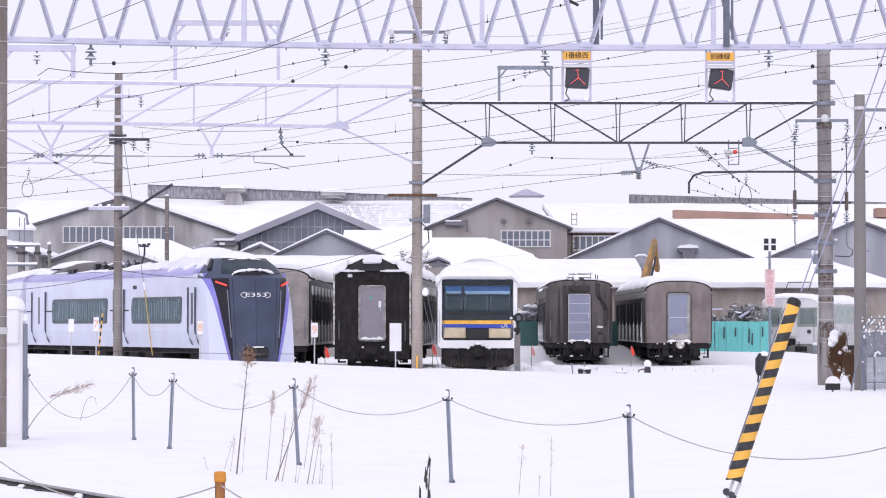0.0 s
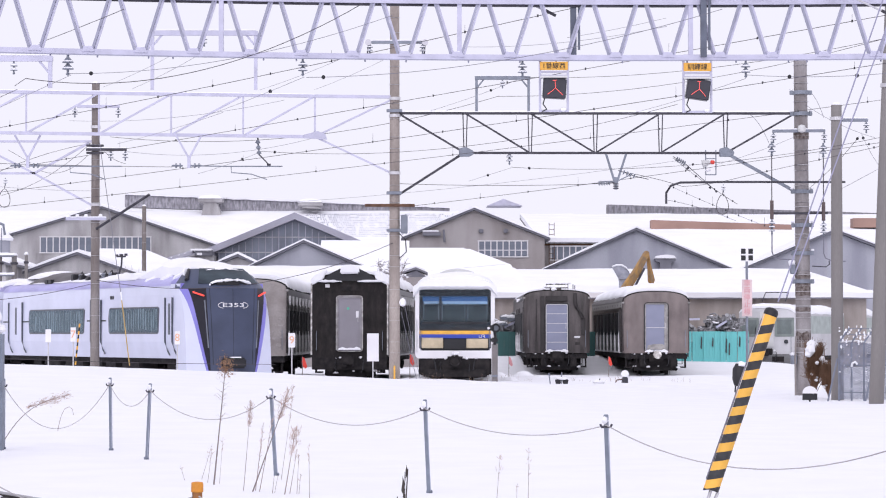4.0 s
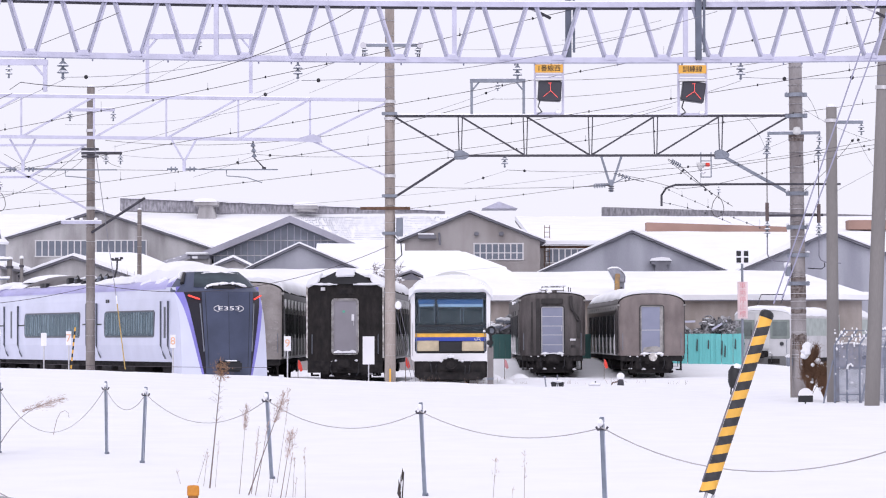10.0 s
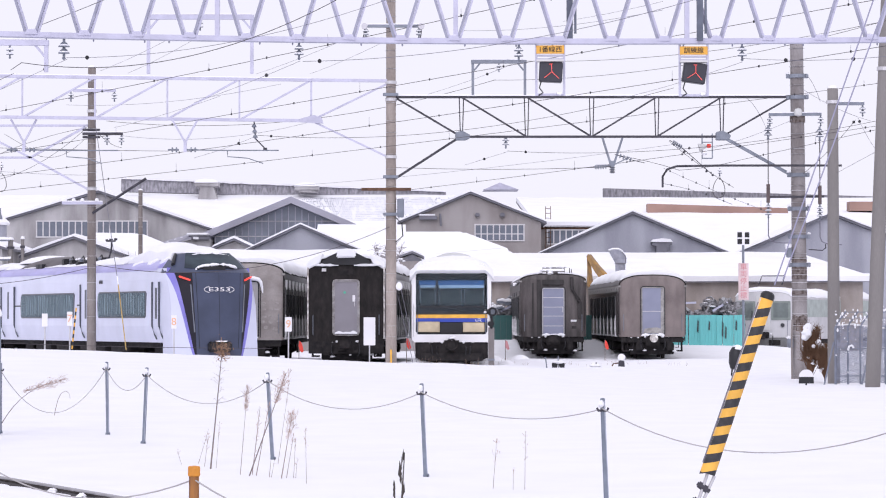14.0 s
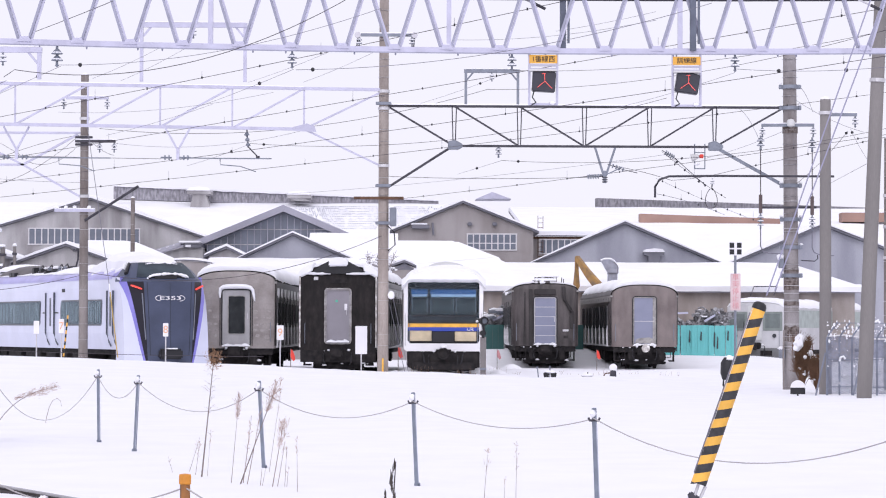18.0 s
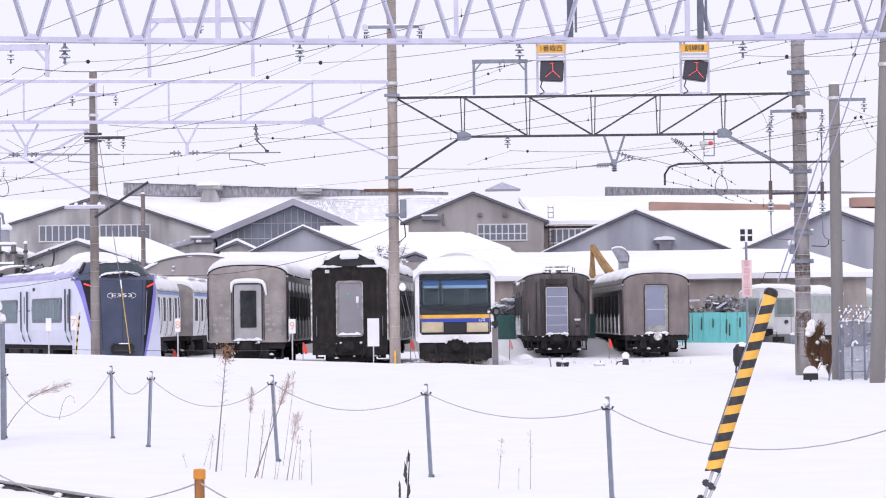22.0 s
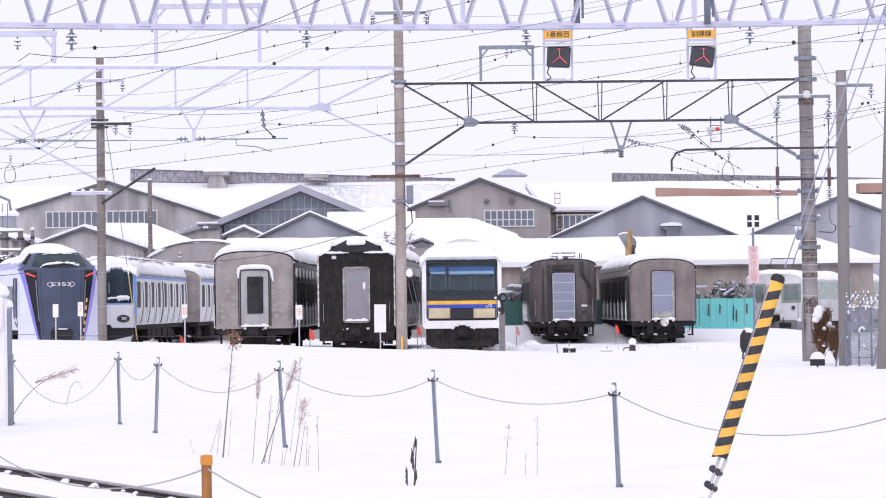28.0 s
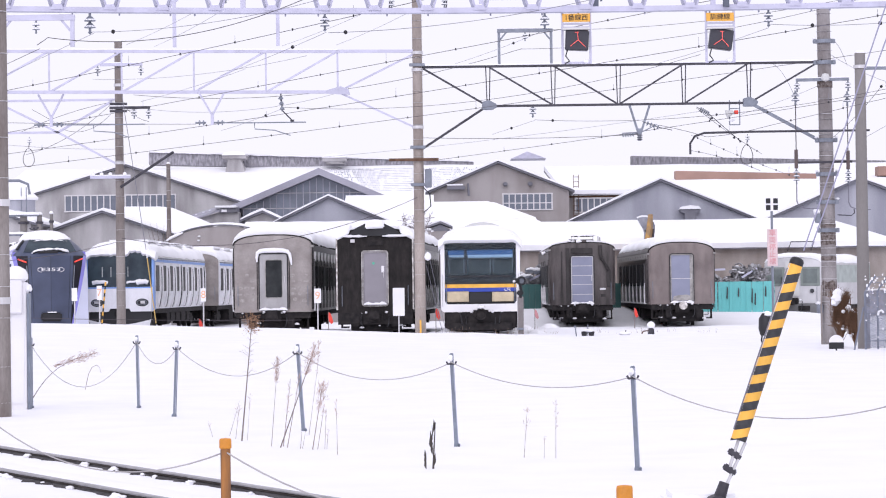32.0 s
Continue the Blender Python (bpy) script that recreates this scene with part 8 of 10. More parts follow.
TRACK = thing("railway_track", Matrix(), "pair of steel rails showing through the snow", "rails")
for off in (0.0, 1.15):
    foot = [(-0.06, 0.0), (-0.06, 0.02), (-0.012, 0.035), (-0.012, 0.11), (-0.03, 0.12), (-0.03, 0.14), (0.03, 0.14), (0.03, 0.12), (0.012, 0.11), (0.012, 0.035), (0.06, 0.02), (0.06, 0.0)]
    head = [(-0.034, 0.139), (-0.036, 0.15), (-0.026, 0.158), (0.026, 0.158), (0.036, 0.15), (0.034, 0.139)]
    for name, prof, m_, lab in (("rail", foot, RAILSIDE, "rusty dark rail side"), ("rail_head", head, RAILTOP, "worn steel rail head")):
        rings = []
        for k in (-45, 33):
            x, y = along(k, off)
            rings.append([(x + TRACK_D[1] * u, y - TRACK_D[0] * u, z - 0.088) for u, z in prof])
        part(name, Shape().loft(rings), m_, TRACK, lab)
    rings = []
    for i in range(560):
        k = -38 + i * 0.115
        w1 = 0.075 + 0.07 * wob(k, off, 0.8) + 0.09 * wob(k, off + 7, 2.7) + 0.08 * wob(k, off + 2, 6.5)
        w1 = max(0.035, w1)
        rings.append([(along(k, off + u)[0], along(k, off + u)[1], ground_z(*along(k, off + u)) + h) for u, h in ((-0.05, 0.02), (0.03, 0.018), (w1, 0.014), (w1 + 0.03, -0.03))])
    part("ballast_edge", Shape().loft(rings, closed=False), BALLAST, TRACK, "strip of wet dark ballast")
    rings = []
    for i in range(200):
        k = -40 + i * 0.33
        h = 0.05 + 0.02 * wob(k, off + 3, 0.6)
        rings.append([(along(k, off + u)[0], along(k, off + u)[1], ground_z(*along(k, off + u)) + z) for u, z in ((-0.8, -0.02), (-0.4, h * 0.5), (-0.1, h * 0.8), (-0.045, h * 0.6))])
    part("snow_shoulder", Shape().loft(rings, closed=False), SNOW, TRACK, "smooth snow against the rail", smooth=True)
    rnd = random.Random(40 + int(off))
    for i in range(34):
        k = rnd.uniform(-6, 24)
        p = along(k, off + rnd.uniform(0.07, 0.14))
        part("snow_clod", Shape().lump((p[0], p[1], ground_z(*p) + 0.012), rnd.uniform(0.02, 0.06), rnd, 0.6, 7), SNOW, TRACK, smooth=True)


def rope(name, label, pts, sags, r, group):
    t = thing(name, Matrix(), label, "rope", group)
    for (a, b), sag in zip(zip(pts, pts[1:]), sags):
        a, b = Vector(a), Vector(b)
        part("span", Shape().tube([a.lerp(b, i / 16) - Vector((0, 0, sag * 4 * (i / 16) * (1 - i / 16))) for i in range(17)], r, 6), ROPE, t)
    return t


FENCE = [(-6.3, 42.4, -6.3, 42.4, 1.08), (-4.63, 42, -4.65, 42, 1.1), (-3.79, 38.8, -3.74, 38.8, 1.07), (-1.77, 34.5, -1.84, 34.5, 1.08), (0.1, 30.8, 0.05, 30.8, 1.03), (1.79, 26.4, 1.75, 26.4, 0.99), (3.95, 21.0, 3.95, 21.0, 1.14)]
for bx, by, tx, ty, h in FENCE:
    z0 = ground_z(bx, by)
    t = thing("fence_post", pose(bx, by, z0), "blue-grey steel fence post with a snow tuft", "fence post", "rope fence posts")
    e = Vector((tx - bx, 0, h - z0))
    part("stake", Shape().beam((0, 0, -0.15), e, 0.042, 0.045), POSTGREY, t, bevel=0.006)
    part("foot", Shape().box(-0.034, 0.034, -0.03, 0.03, -0.15, 0.035), POSTGREY, t, "flared foot", bevel=0.008)
    part("flange", Shape().beam((0.015, -0.024, 0.0), e + Vector((0.015, -0.024, -0.02)), 0.012, 0.008), FLANGE, t, "pale flange edge")
    for sx in (-1, 1):
        part("hook", Shape().tube([(e.x, -0.02, e.z - 0.115), (e.x + sx * 0.04, -0.03, e.z - 0.12), (e.x + sx * 0.055, -0.03, e.z - 0.09)], 0.012, 6), DARKSTEEL, t, "rope hook")
    part("snow_tuft", Shape().lump((e.x - 0.01, -0.02, e.z - 0.055), 0.03, random.Random(int(bx * 9)), 1.3), ROOFSNOW, t, smooth=True)
rope("fence_rope", "grey rope slung between steel fence posts", [(tx, ty - 0.04, h - 0.1) for bx, by, tx, ty, h in FENCE], (0.66, 0.27, 0.34, 0.26, 0.18, 0.36), 0.0056, "ropes")
STAKES = [(-3.84, 23.6), (-1.487, 18.7), (0.867, 13.8), (3.22, 8.9)]
for x, y in STAKES:
    t = thing("marker_post", pose(x, y, 0), "short orange capped wooden post", "post", "orange posts")
    part("shaft", Shape().tube([(0, 0, -0.1), (0, 0, 0.35), (0, 0, 0.70)], 0.034, 14), OLDORANGE, t, smooth=True)
    part("cap", Shape().turned([(0.034, 0), (0.041, 0.005), (0.041, 0.055), (0.037, 0.068), (0.01, 0.072)], (0, 0, 0.69), 14), ORANGE, t, "orange plastic cap", smooth=True)
rope("fence_rope", "thin grey rope between orange posts", [(x, y, 0.67) for x, y in STAKES], (0.26, 0.25, 0.25), 0.0055, "ropes")

# raised barrier arm of a level crossing
GATE = thing("barrier_arm", pose(1.0, 12.0, 0), "raised yellow and black striped crossing barrier arm", "barrier")
A0, A1 = Vector((0.245, 0, 1.075)), Vector((0.502, 0, 1.823))
D1 = (A1 - A0).normalized()
UP1 = Vector((-D1.z, 0, D1.x))


def slant_ring(f, r, slant=0.52):
    """A ring round the arm, its near edge rising to the right."""
    return [A0.lerp(A1, f) + r * (math.cos(a) * Vector((0, -1, 0)) + math.sin(a) * UP1) - D1 * (slant * r * math.sin(a)) for a in (2 * math.pi * k / 16 for k in range(16))]


edges = [0.0] + [0.015 + 0.0518 * i for i in range(20)]
for i, (f0, f1) in enumerate(zip(edges, edges[1:])):
    rings = [slant_ring(f0 + (f1 - f0) * q * 0.5, 0.0335 - 0.004 * (f0 + (f1 - f0) * q * 0.5), 0.0 if (i, q) in ((0, 0), (19, 2)) else 0.52) for q in range(3)]
    part("stripe", Shape().loft(rings), FADEDBLACK if i % 2 == 0 else YELLOW, GATE, smooth=True)
part("tip_cap", Shape().loft([slant_ring(1.0 + q, r, 0.0) for q, r in ((0.0, 0.031), (0.02, 0.031), (0.034, 0.026), (0.042, 0.015), (0.044, 0.003))]), BLACK, GATE, "black rounded rubber tip", smooth=True)
part("reflector", Shape().tube([A0.lerp(A1, 0.05) + UP1 * 0.031, A0.lerp(A1, 0.5) + UP1 * 0.029, A0.lerp(A1, 0.97) + UP1 * 0.027], 0.006, 7), PALEWIRE, GATE, "grey sheath along the arm", smooth=True)
side = Vector((-0.026, -0.012, 0.008))
part("cable", Shape().tube([A0 + side, A1 + side * 0.9], 0.0035, 8), ALU, GATE, "grey cable along the arm")
for k, f in enumerate((0.13, 0.27)):
    c = A0 + (A0 - A1).normalized() * f * 0.5
    part("weight", Shape().beam(c + Vector((-0.022, 0, 0.02)), c + Vector((0.03, 0, -0.016)), 0.022, 0.03), DARKSTEEL, GATE, "dark break joint", bevel=0.006)
D0 = (A0 - A1).normalized()
part("link", Shape().tube([A0, A0 + D0 * 0.12], 0.007, 6).tube([A0 + Vector((0.03, 0, -0.01)), A0 + D0 * 0.2 + Vector((0.012, 0, 0))], 0.007, 6), ALU, GATE)
part("socket", Shape().tube([A0 + D0 * 0.19, A0 + D0 * 0.36], 0.022, 10, 0.034), DARKSTEEL, GATE)
part("hub", Shape().tube([A0 + D0 * 0.3 + Vector((0, -0.06, 0)), A0 + D0 * 0.3 + Vector((0, 0.06, 0))], 0.05, 14), DARKSTEEL, GATE)
for a, b in (((0.536, 0, 1.882), (1.28, 0, 4.0)), ((0.572, 0, 1.904), (1.36, 0, 4.0))):
    part("stay_wire", Shape().tube([a, b], 0.003, 8), FAINT, GATE, "pale stay wire from the arm tip")
part("machine_box", Shape().box(-0.05, 0.25, 0.06, 0.45, 0.15, 0.78), GREYSTEEL, GATE, "grey barrier machine box", bevel=0.03)
part("pedestal", Shape().box(-0.0, 0.2, 0.12, 0.4, -0.1, 0.16), DARKSTEEL, GATE)
part("box_snow", Shape().box(-0.06, 0.26, 0.05, 0.46, 0.78, 0.84), ROOFSNOW, GATE, bevel=0.025, smooth=True)


# dry reeds in the snow
def reed(x, y, h, lean, plume=0.25, width=0.08, material=STRAW, seed=0, r=0.006, droop=0.0, label="dry brown reed standing in snow"):
    rnd = random.Random(seed)
    t = thing("dry_reed", pose(x, y, ground_z(x, y) - 0.03), label, "plant", "dry reeds")
    pts = [Vector((lean * f + droop * f ** 3, 0.02 * math.sin(f * 3), h * f - abs(droop) * 0.55 * f ** 3)) for f in (i / 8 for i in range(9))]
    part("stem", Shape().tube(pts, r * 0.9, 5, r * 0.35), STALK if r > 0.0085 else STEMTAN, t)
    s = Shape()
    d = (pts[-1] - pts[-3]).normalized()
    for i in range(int((620 if width > 0.03 else 90) * plume)):
        f = rnd.random()
        c = pts[-1] - d * plume * f
        spread = width * (0.35 + 0.65 * math.sin(math.pi * min(1, f + 0.1)))
        c = c + Vector((rnd.gauss(0, 0.5), rnd.gauss(0, 0.5), rnd.gauss(0, 0.3))) * spread
        q = (d * rnd.uniform(0.2, 1.3) + Vector((rnd.gauss(0, 0.5), rnd.gauss(0, 0.5), rnd.gauss(0.1, 0.4)))) * (0.025 + 0.4 * spread)
        e = Vector((rnd.uniform(-1, 1), rnd.uniform(-1, 1), rnd.uniform(-1, 1))).normalized() * 0.0022
        s.add([c - e, c + q * 0.6 - e * 1.5, c + q, c + q * 0.6 + e * 1.5, c + e], [(0, 1, 2), (2, 3, 4), (0, 2, 4)])
    if s.v:
        tagged(part("plume", s, material, t, "feathery dry plume"), kind="stuff")
    return t


t = reed(-2.38, 32.3, 1.36, 0.13, 0.1, 0.02, STALK, 1, 0.012, label="tall dead stalk with a fluffy brown seed head")
rnd = random.Random(31)
s, tw = Shape(), Shape()
for i in range(420):
    c = Vector((0.14 + rnd.gauss(0, 0.045), rnd.gauss(0, 0.045), 1.38 + rnd.gauss(0, 0.06)))
    q = Vector((rnd.gauss(0, 0.02), rnd.gauss(0, 0.02), rnd.gauss(0.008, 0.016)))
    e = Vector((rnd.uniform(-1, 1), rnd.uniform(-1, 1), rnd.uniform(-1, 1))).normalized() * 0.004
    s.add([c - e, c + q, c + e], [(0, 1, 2)])
tagged(part("seed_head", s, HEADBROWN, t, "fluffy brown seed head"), kind="stuff")
for i in range(26):
    z = rnd.uniform(0.75, 1.3)
    sx, ln = rnd.choice((-1, 1)), rnd.uniform(0.02, 0.11)
    tw.tube([(0.13 * z / 1.36, 0, z), (0.13 * z / 1.36 + sx * ln * 0.6, rnd.gauss(0, 0.03), z + ln * rnd.uniform(0.3, 0.8)), (0.13 * z / 1.36 + sx * ln, rnd.gauss(0, 0.03), z + ln * rnd.uniform(0.2, 1.0))], 0.0018, 4, 0.0008)
tagged(part("twig", tw, STEMTAN, t, "thin side twigs"), kind="stuff")
for i, (x, y, h, ln, pl, wd, rr) in enumerate([(-1.95, 30.9, 0.99, 0.08, 0.26, 0.035, 0.005), (-1.84, 30.6, 1.15, 0.41, 0.36, 0.06, 0.009), (-1.82, 30.9, 0.77, 0.09, 0.5, 0.02, 0.006), (-1.76, 30.6, 0.84, 0.15, 0.3, 0.03, 0.006),
                                                  (-1.6, 30.3, 0.21, 0.02, 0.05, 0.01, 0.005), (-1.58, 30.3, 0.22, 0.04, 0.05, 0.01, 0.004), (-1.46, 30.1, 0.74, 0.12, 0.3, 0.06, 0.007), (-1.41, 30.2, 0.5, 0.08, 0.12, 0.02, 0.005), (-1.33, 30.2, 0.45, 0.02, 0.14, 0.015, 0.004),
                                                  (-1.31, 30.2, 0.24, 0.02, 0.08, 0.01, 0.004), (-1.16, 29.4, 0.6, -0.01, 0.2, 0.025, 0.004), (-1.66, 33.4, 1.02, 0.14, 0.3, 0.02, 0.004), (-2.62, 33.5, 0.44, 0.13, 0.2, 0.015, 0.004), (-2.49, 32.8, 0.42, 0.05, 0.22, 0.02, 0.004), (-2.33, 32.5, 0.57, 0.04, 0.2, 0.012, 0.003), (-2.78, 33.2, 0.2, -0.06, 0.1, 0.01, 0.003),
                                                  (0.78, 28.8, 0.52, 0.04, 0.26, 0.03, 0.004), (1.1, 28.6, 0.62, 0.01, 0.3, 0.018, 0.004), (0.98, 28.6, 0.26, 0.01, 0.1, 0.01, 0.003)]):
    reed(x, y, h, ln, pl, wd, STRAW, 10 + i, rr, label="thin dry reed standing in snow")
reed(-6.66, 44.5, 1.06, 0.62, 0.7, 0.11, STRAW, 50, 0.009, 0.45, "bent dry reed with a heavy plume")
t = thing("dry_reed", pose(-6.48, 50.6, ground_z(-6.48, 50.6) - 0.12), "bent bare stalk hooked over in snow", "plant", "dry reeds")
part("stem", Shape().tube([(-0.08, 0, 0), (-0.05, 0, 0.2), (0.0, 0, 0.4), (0.06, 0, 0.52), (0.14, 0, 0.56), (0.2, 0, 0.52), (0.22, 0, 0.42)], 0.006, 5, 0.004), STEMTAN, t)
t = thing("withered_plant", pose(-0.15, 27.2, ground_z(-0.15, 27.2) - 0.03), "dark withered leaf spike in the snow", "plant", "dry reeds")
for i in range(7):
    a = i * 0.9
    z = 0.05 + 0.055 * i
    part("leaf", Shape().add([(0.01 * math.cos(a), 0.01 * math.sin(a), z), (0.036 * math.cos(a + 0.4), 0.02, z + 0.05), (0.026 * math.cos(a), 0.02 * math.sin(a), z + 0.14), (0.004, 0, z + 0.06)], [(0, 1, 2), (0, 2, 3)]), DARKLEAF, t)
for i in range(3):
    part("leaf", Shape().add([(-0.06, 0, 0.02 + 0.05 * i), (-0.085, 0.01, 0.06 + 0.05 * i), (-0.075, 0, 0.14 + 0.04 * i), (-0.062, 0, 0.08 + 0.05 * i)], [(0, 1, 2), (0, 2, 3)]), DARKLEAF, t)
part("stem", Shape().tube([(0, 0, -0.05), (0.012, 0, 0.2), (0.03, 0, 0.48)], 0.011, 6, 0.004), DARKLEAF, t)

# dead grass tufts between the sidings
def grass_tuft(x, y, h, n, seed):
    rnd = random.Random(seed)
    t = thing("grass_tuft", pose(x, y, ground_z(x, y) - 0.03), "sparse dead grass blades poking through snow", "grass", "grass tufts")
    s = Shape()
    for i in range(n):
        bx, by = rnd.gauss(0, 0.22), rnd.gauss(0, 0.12)
        hh, ln = h * rnd.uniform(0.4, 1.0), rnd.gauss(0, 0.05)
        s.tube([(bx, by, 0), (bx + ln * 0.4, by, hh * 0.6), (bx + ln, by, hh)], 0.005, 3, 0.002)
    tagged(part("blade", s, TUFT, t, "dry brown blades"), kind="stuff")


TUFT = mat("dead_grass", (0.34, 0.24, 0.18), 0.9, var=0.4, scale=6)
for i, (x, y, h, n) in enumerate(((0.35, 98.4, 0.45, 26), (2.0, 98.4, 0.4, 20), (0.75, 98.2, 0.3, 14), (-3.0, 99.5, 0.35, 8), (4.0, 104, 0.22, 12), (5.6, 104, 0.2, 12), (7.4, 105, 0.25, 14), (8.4, 106, 0.22, 10), (3.4, 108, 0.3, 10), (6.6, 103, 0.18, 10), (9.5, 104, 0.2, 8))):
    grass_tuft(x, y, h, n, 60 + i)

# white trackside cabinet
CAB = thing("trackside_cabinet", pose(-6.4, 42, 0), "tall white trackside cabinet with rounded snow cap", "cabinet")
part("column", Shape().box(-0.14, 0.11, -0.12, 0.14, -0.1, 1.92), WHITE, CAB, "white steel column", bevel=0.012)
part("door", Shape().box(-0.11, 0.08, -0.135, -0.11, 0.1, 1.6), WHITE, CAB, bevel=0.006)
part("upper_box", Shape().box(-0.2, 0.06, -0.2, 0.12, 1.45, 1.95), WHITE, CAB, "small upper box", bevel=0.015)
part("side_plate", Shape().box(0.115, 0.15, -0.1, 0.12, -0.1, 1.75), POSTGREY, CAB)
part("snow_cap", Shape().turned([(0.14, 0), (0.19, 0.04), (0.19, 0.1), (0.15, 0.18), (0.06, 0.23), (0.01, 0.235)], (-0.06, 0.0, 1.93), 14), ROOFSNOW, CAB, "rounded snow cap", smooth=True)
part("snow_cap", Shape().turned([(0.08, 0), (0.10, 0.03), (0.08, 0.1), (0.01, 0.13)], (0.09, 0.0, 1.78), 12), ROOFSNOW, CAB, smooth=True)
part("cable", Shape().tube([(-0.2, -0.1, 1.5), (-0.3, -0.1, 1.3), (-0.28, -0.1, 1.05), (-0.15, -0.13, 0.9)], 0.02, 6), BLACK, CAB)
part("foot_block", Shape().box(-0.32, -0.18, -0.2, 0.1, -0.05, 0.16), CONCRETE, CAB, bevel=0.02)


# ---- signs and devices along the sidings ----
def sign_post(name, x, y, z0, z1, w, words, label, top, size=0.3, colour=None, post_r=0.022):
    g0 = ground_z(x, y)
    t = thing(name, pose(x, y, g0), label, "sign", "yard signs")
    part("post", Shape().tube([(0, 0, -0.1), (0, 0, top - g0)], post_r, 8), ALU, t)
    b = part("board", Shape().box(-w / 2, w / 2, -0.045, -0.025, z0 - g0, z1 - g0), WHITE, t, "white board", bevel=0.006)
    if words:
        lettering("number", words, size, colour, b, (0, -0.05, (z0 + z1) / 2 - g0))
    return t


NUMRED = mat("faded_orange_figures", (0.80, 0.46, 0.30), 0.6, var=0.1)
sign_post("track_sign", -4.25, 92.6, 1.32, 1.8, 0.23, "9", "white track number board with orange figure", 1.8, 0.36, NUMRED)
sign_post("track_sign", -7.78, 89.7, 1.43, 1.86, 0.17, "8", "white track number board with orange figure", 1.86, 0.34, NUMRED)
sign_post("track_sign", -11.15, 90, 1.52, 1.98, 0.17, "7", "white track number board with orange figure", 1.98, 0.34, NUMRED)
sign_post("blank_sign", -11.95, 90, 1.5, 1.92, 0.18, "", "small blank white marker board", 1.92)
sign_post("notice_board", -1.61, 95, 0.84, 1.79, 0.4, "", "blank upright white notice board", 1.79)
t = thing("guy_wire", pose(0, 92, 0), "pair of thin guy wires slanting from the pole lamp", "guy wire", "guy guards")
for a, b in (((-0.63, 2.5), (-0.13, 0.3)), ((-0.56, 2.9), (0.0, 0.25))):
    part("wire", Shape().tube([(a[0], 0, a[1]), (b[0], 0, b[1])], 0.009, 5), PALEWIRE, t)
t = thing("guy_guard", pose(-9.62, 90, 0), "slanting yellow guy wire guard", "guy guard", "guy guards")
part("tube", Shape().tube([(0.0, 0, 3.0), (0.28, 0, 0.75)], 0.017, 8), mat("dull_yellow_tube", (0.58, 0.40, 0.12), 0.5, var=0.3, scale=4), t)
part("tube_snow", Shape().tube([(-0.01, -0.01, 3.12), (0.02, -0.01, 2.85)], 0.024, 7, 0.016), ROOFSNOW, t, "snow stuck on the guard", smooth=True)
part("wire", Shape().tube([(0.0, 0, 3.0), (-1.55, 6.8, 8.8)], 0.012, 5), PALEWIRE, t)
t = thing("guy_guard", pose(-11.1, 90.1, 0), "slanting black and yellow striped guy guard", "guy guard", "guy guards")
for i in range(12):
    part("stripe", Shape().tube([(0.14 - 0.012 * i, 0, 2.1 - 0.12 * i), (0.14 - 0.012 * (i + 1), 0, 2.1 - 0.12 * (i + 1))], 0.026, 8), BLACK if i % 2 else YELLOW, t)
t = thing("dwarf_signal", pose(2.47, 93, ground_z(2.47, 93)), "black round dwarf signal on a grey post", "railway signal")
part("post", Shape().box(-0.1, -0.06, -0.08, 0.08, -0.1, 1.46).box(0.06, 0.1, -0.08, 0.08, -0.1, 1.46).box(-0.06, 0.06, -0.02, 0.02, -0.1, 1.46), CONCRETE_WORN, t, "grey channel steel post", bevel=0.006)
part("foot_band", Shape().box(-0.11, 0.11, -0.1, 0.1, 0.36, 0.42), GREYSTEEL, t)
hd = part("head", Shape().tube([(0.04, -0.16, 1.98), (-0.03, 0.14, 1.98)], 0.16, 18, 0.12), BLACK, t, "black round lamp head", bevel=0.02)
part("hood", rounded_ring(-0.07, 0.15, 1.87, 2.09, 0.025, 0.11, -0.28, -0.14), BLACK, hd, "short black lamp hood")
part("lens", Shape().tube([(0.04, -0.175, 1.98), (0.04, -0.15, 1.98)], 0.09, 14), GREYSTEEL, hd, "grey lens")
part("back_lamp", Shape().tube([(-0.1, 0.0, 1.99), (-0.22, 0.0, 1.97)], 0.08, 12, 0.09), BLACK, hd)
part("back_snow", Shape().lump((-0.2, -0.06, 1.97), 0.06, random.Random(12), 0.8, 8), ROOFSNOW, hd, smooth=True)
part("arm", Shape().tube([(0, 0, 1.42), (0.02, 0, 1.7), (0.0, 0, 1.86)], 0.05, 8), BLACK, t)
part("joint", Shape().box(-0.12, 0.1, -0.08, 0.08, 1.5, 1.66), BLACK, t, bevel=0.03)
part("snow_cap", Shape().lump((-0.1, -0.06, 1.72), 0.045, random.Random(2), 0.6, 8), ROOFSNOW, t, smooth=True)
t = thing("stop_sign", pose(12.85, 110, ground_z(12.85, 110)), "faded pink vertical stop board under a black and white checker plate", "sign")
part("post", Shape().tube([(0, 0, -0.1), (0, 0, 5.2)], 0.05, 8), GREYSTEEL, t)
b = part("board", Shape().box(-0.2, 0.2, -0.1, -0.06, 2.5, 3.95), PINK, t, "faded pink board", bevel=0.01)
for i, ch in enumerate("\u8eca\u4e21\u505c\u6b62\u6a19"):
    lettering("sign_letter", ch, 0.27, PINKRED, b, (0, -0.105, 3.79 - 0.28 * i))
c = part("checker_plate", Shape().box(-0.24, 0.24, -0.1, -0.06, 4.66, 5.2), WHITE, t, "checkered plate")
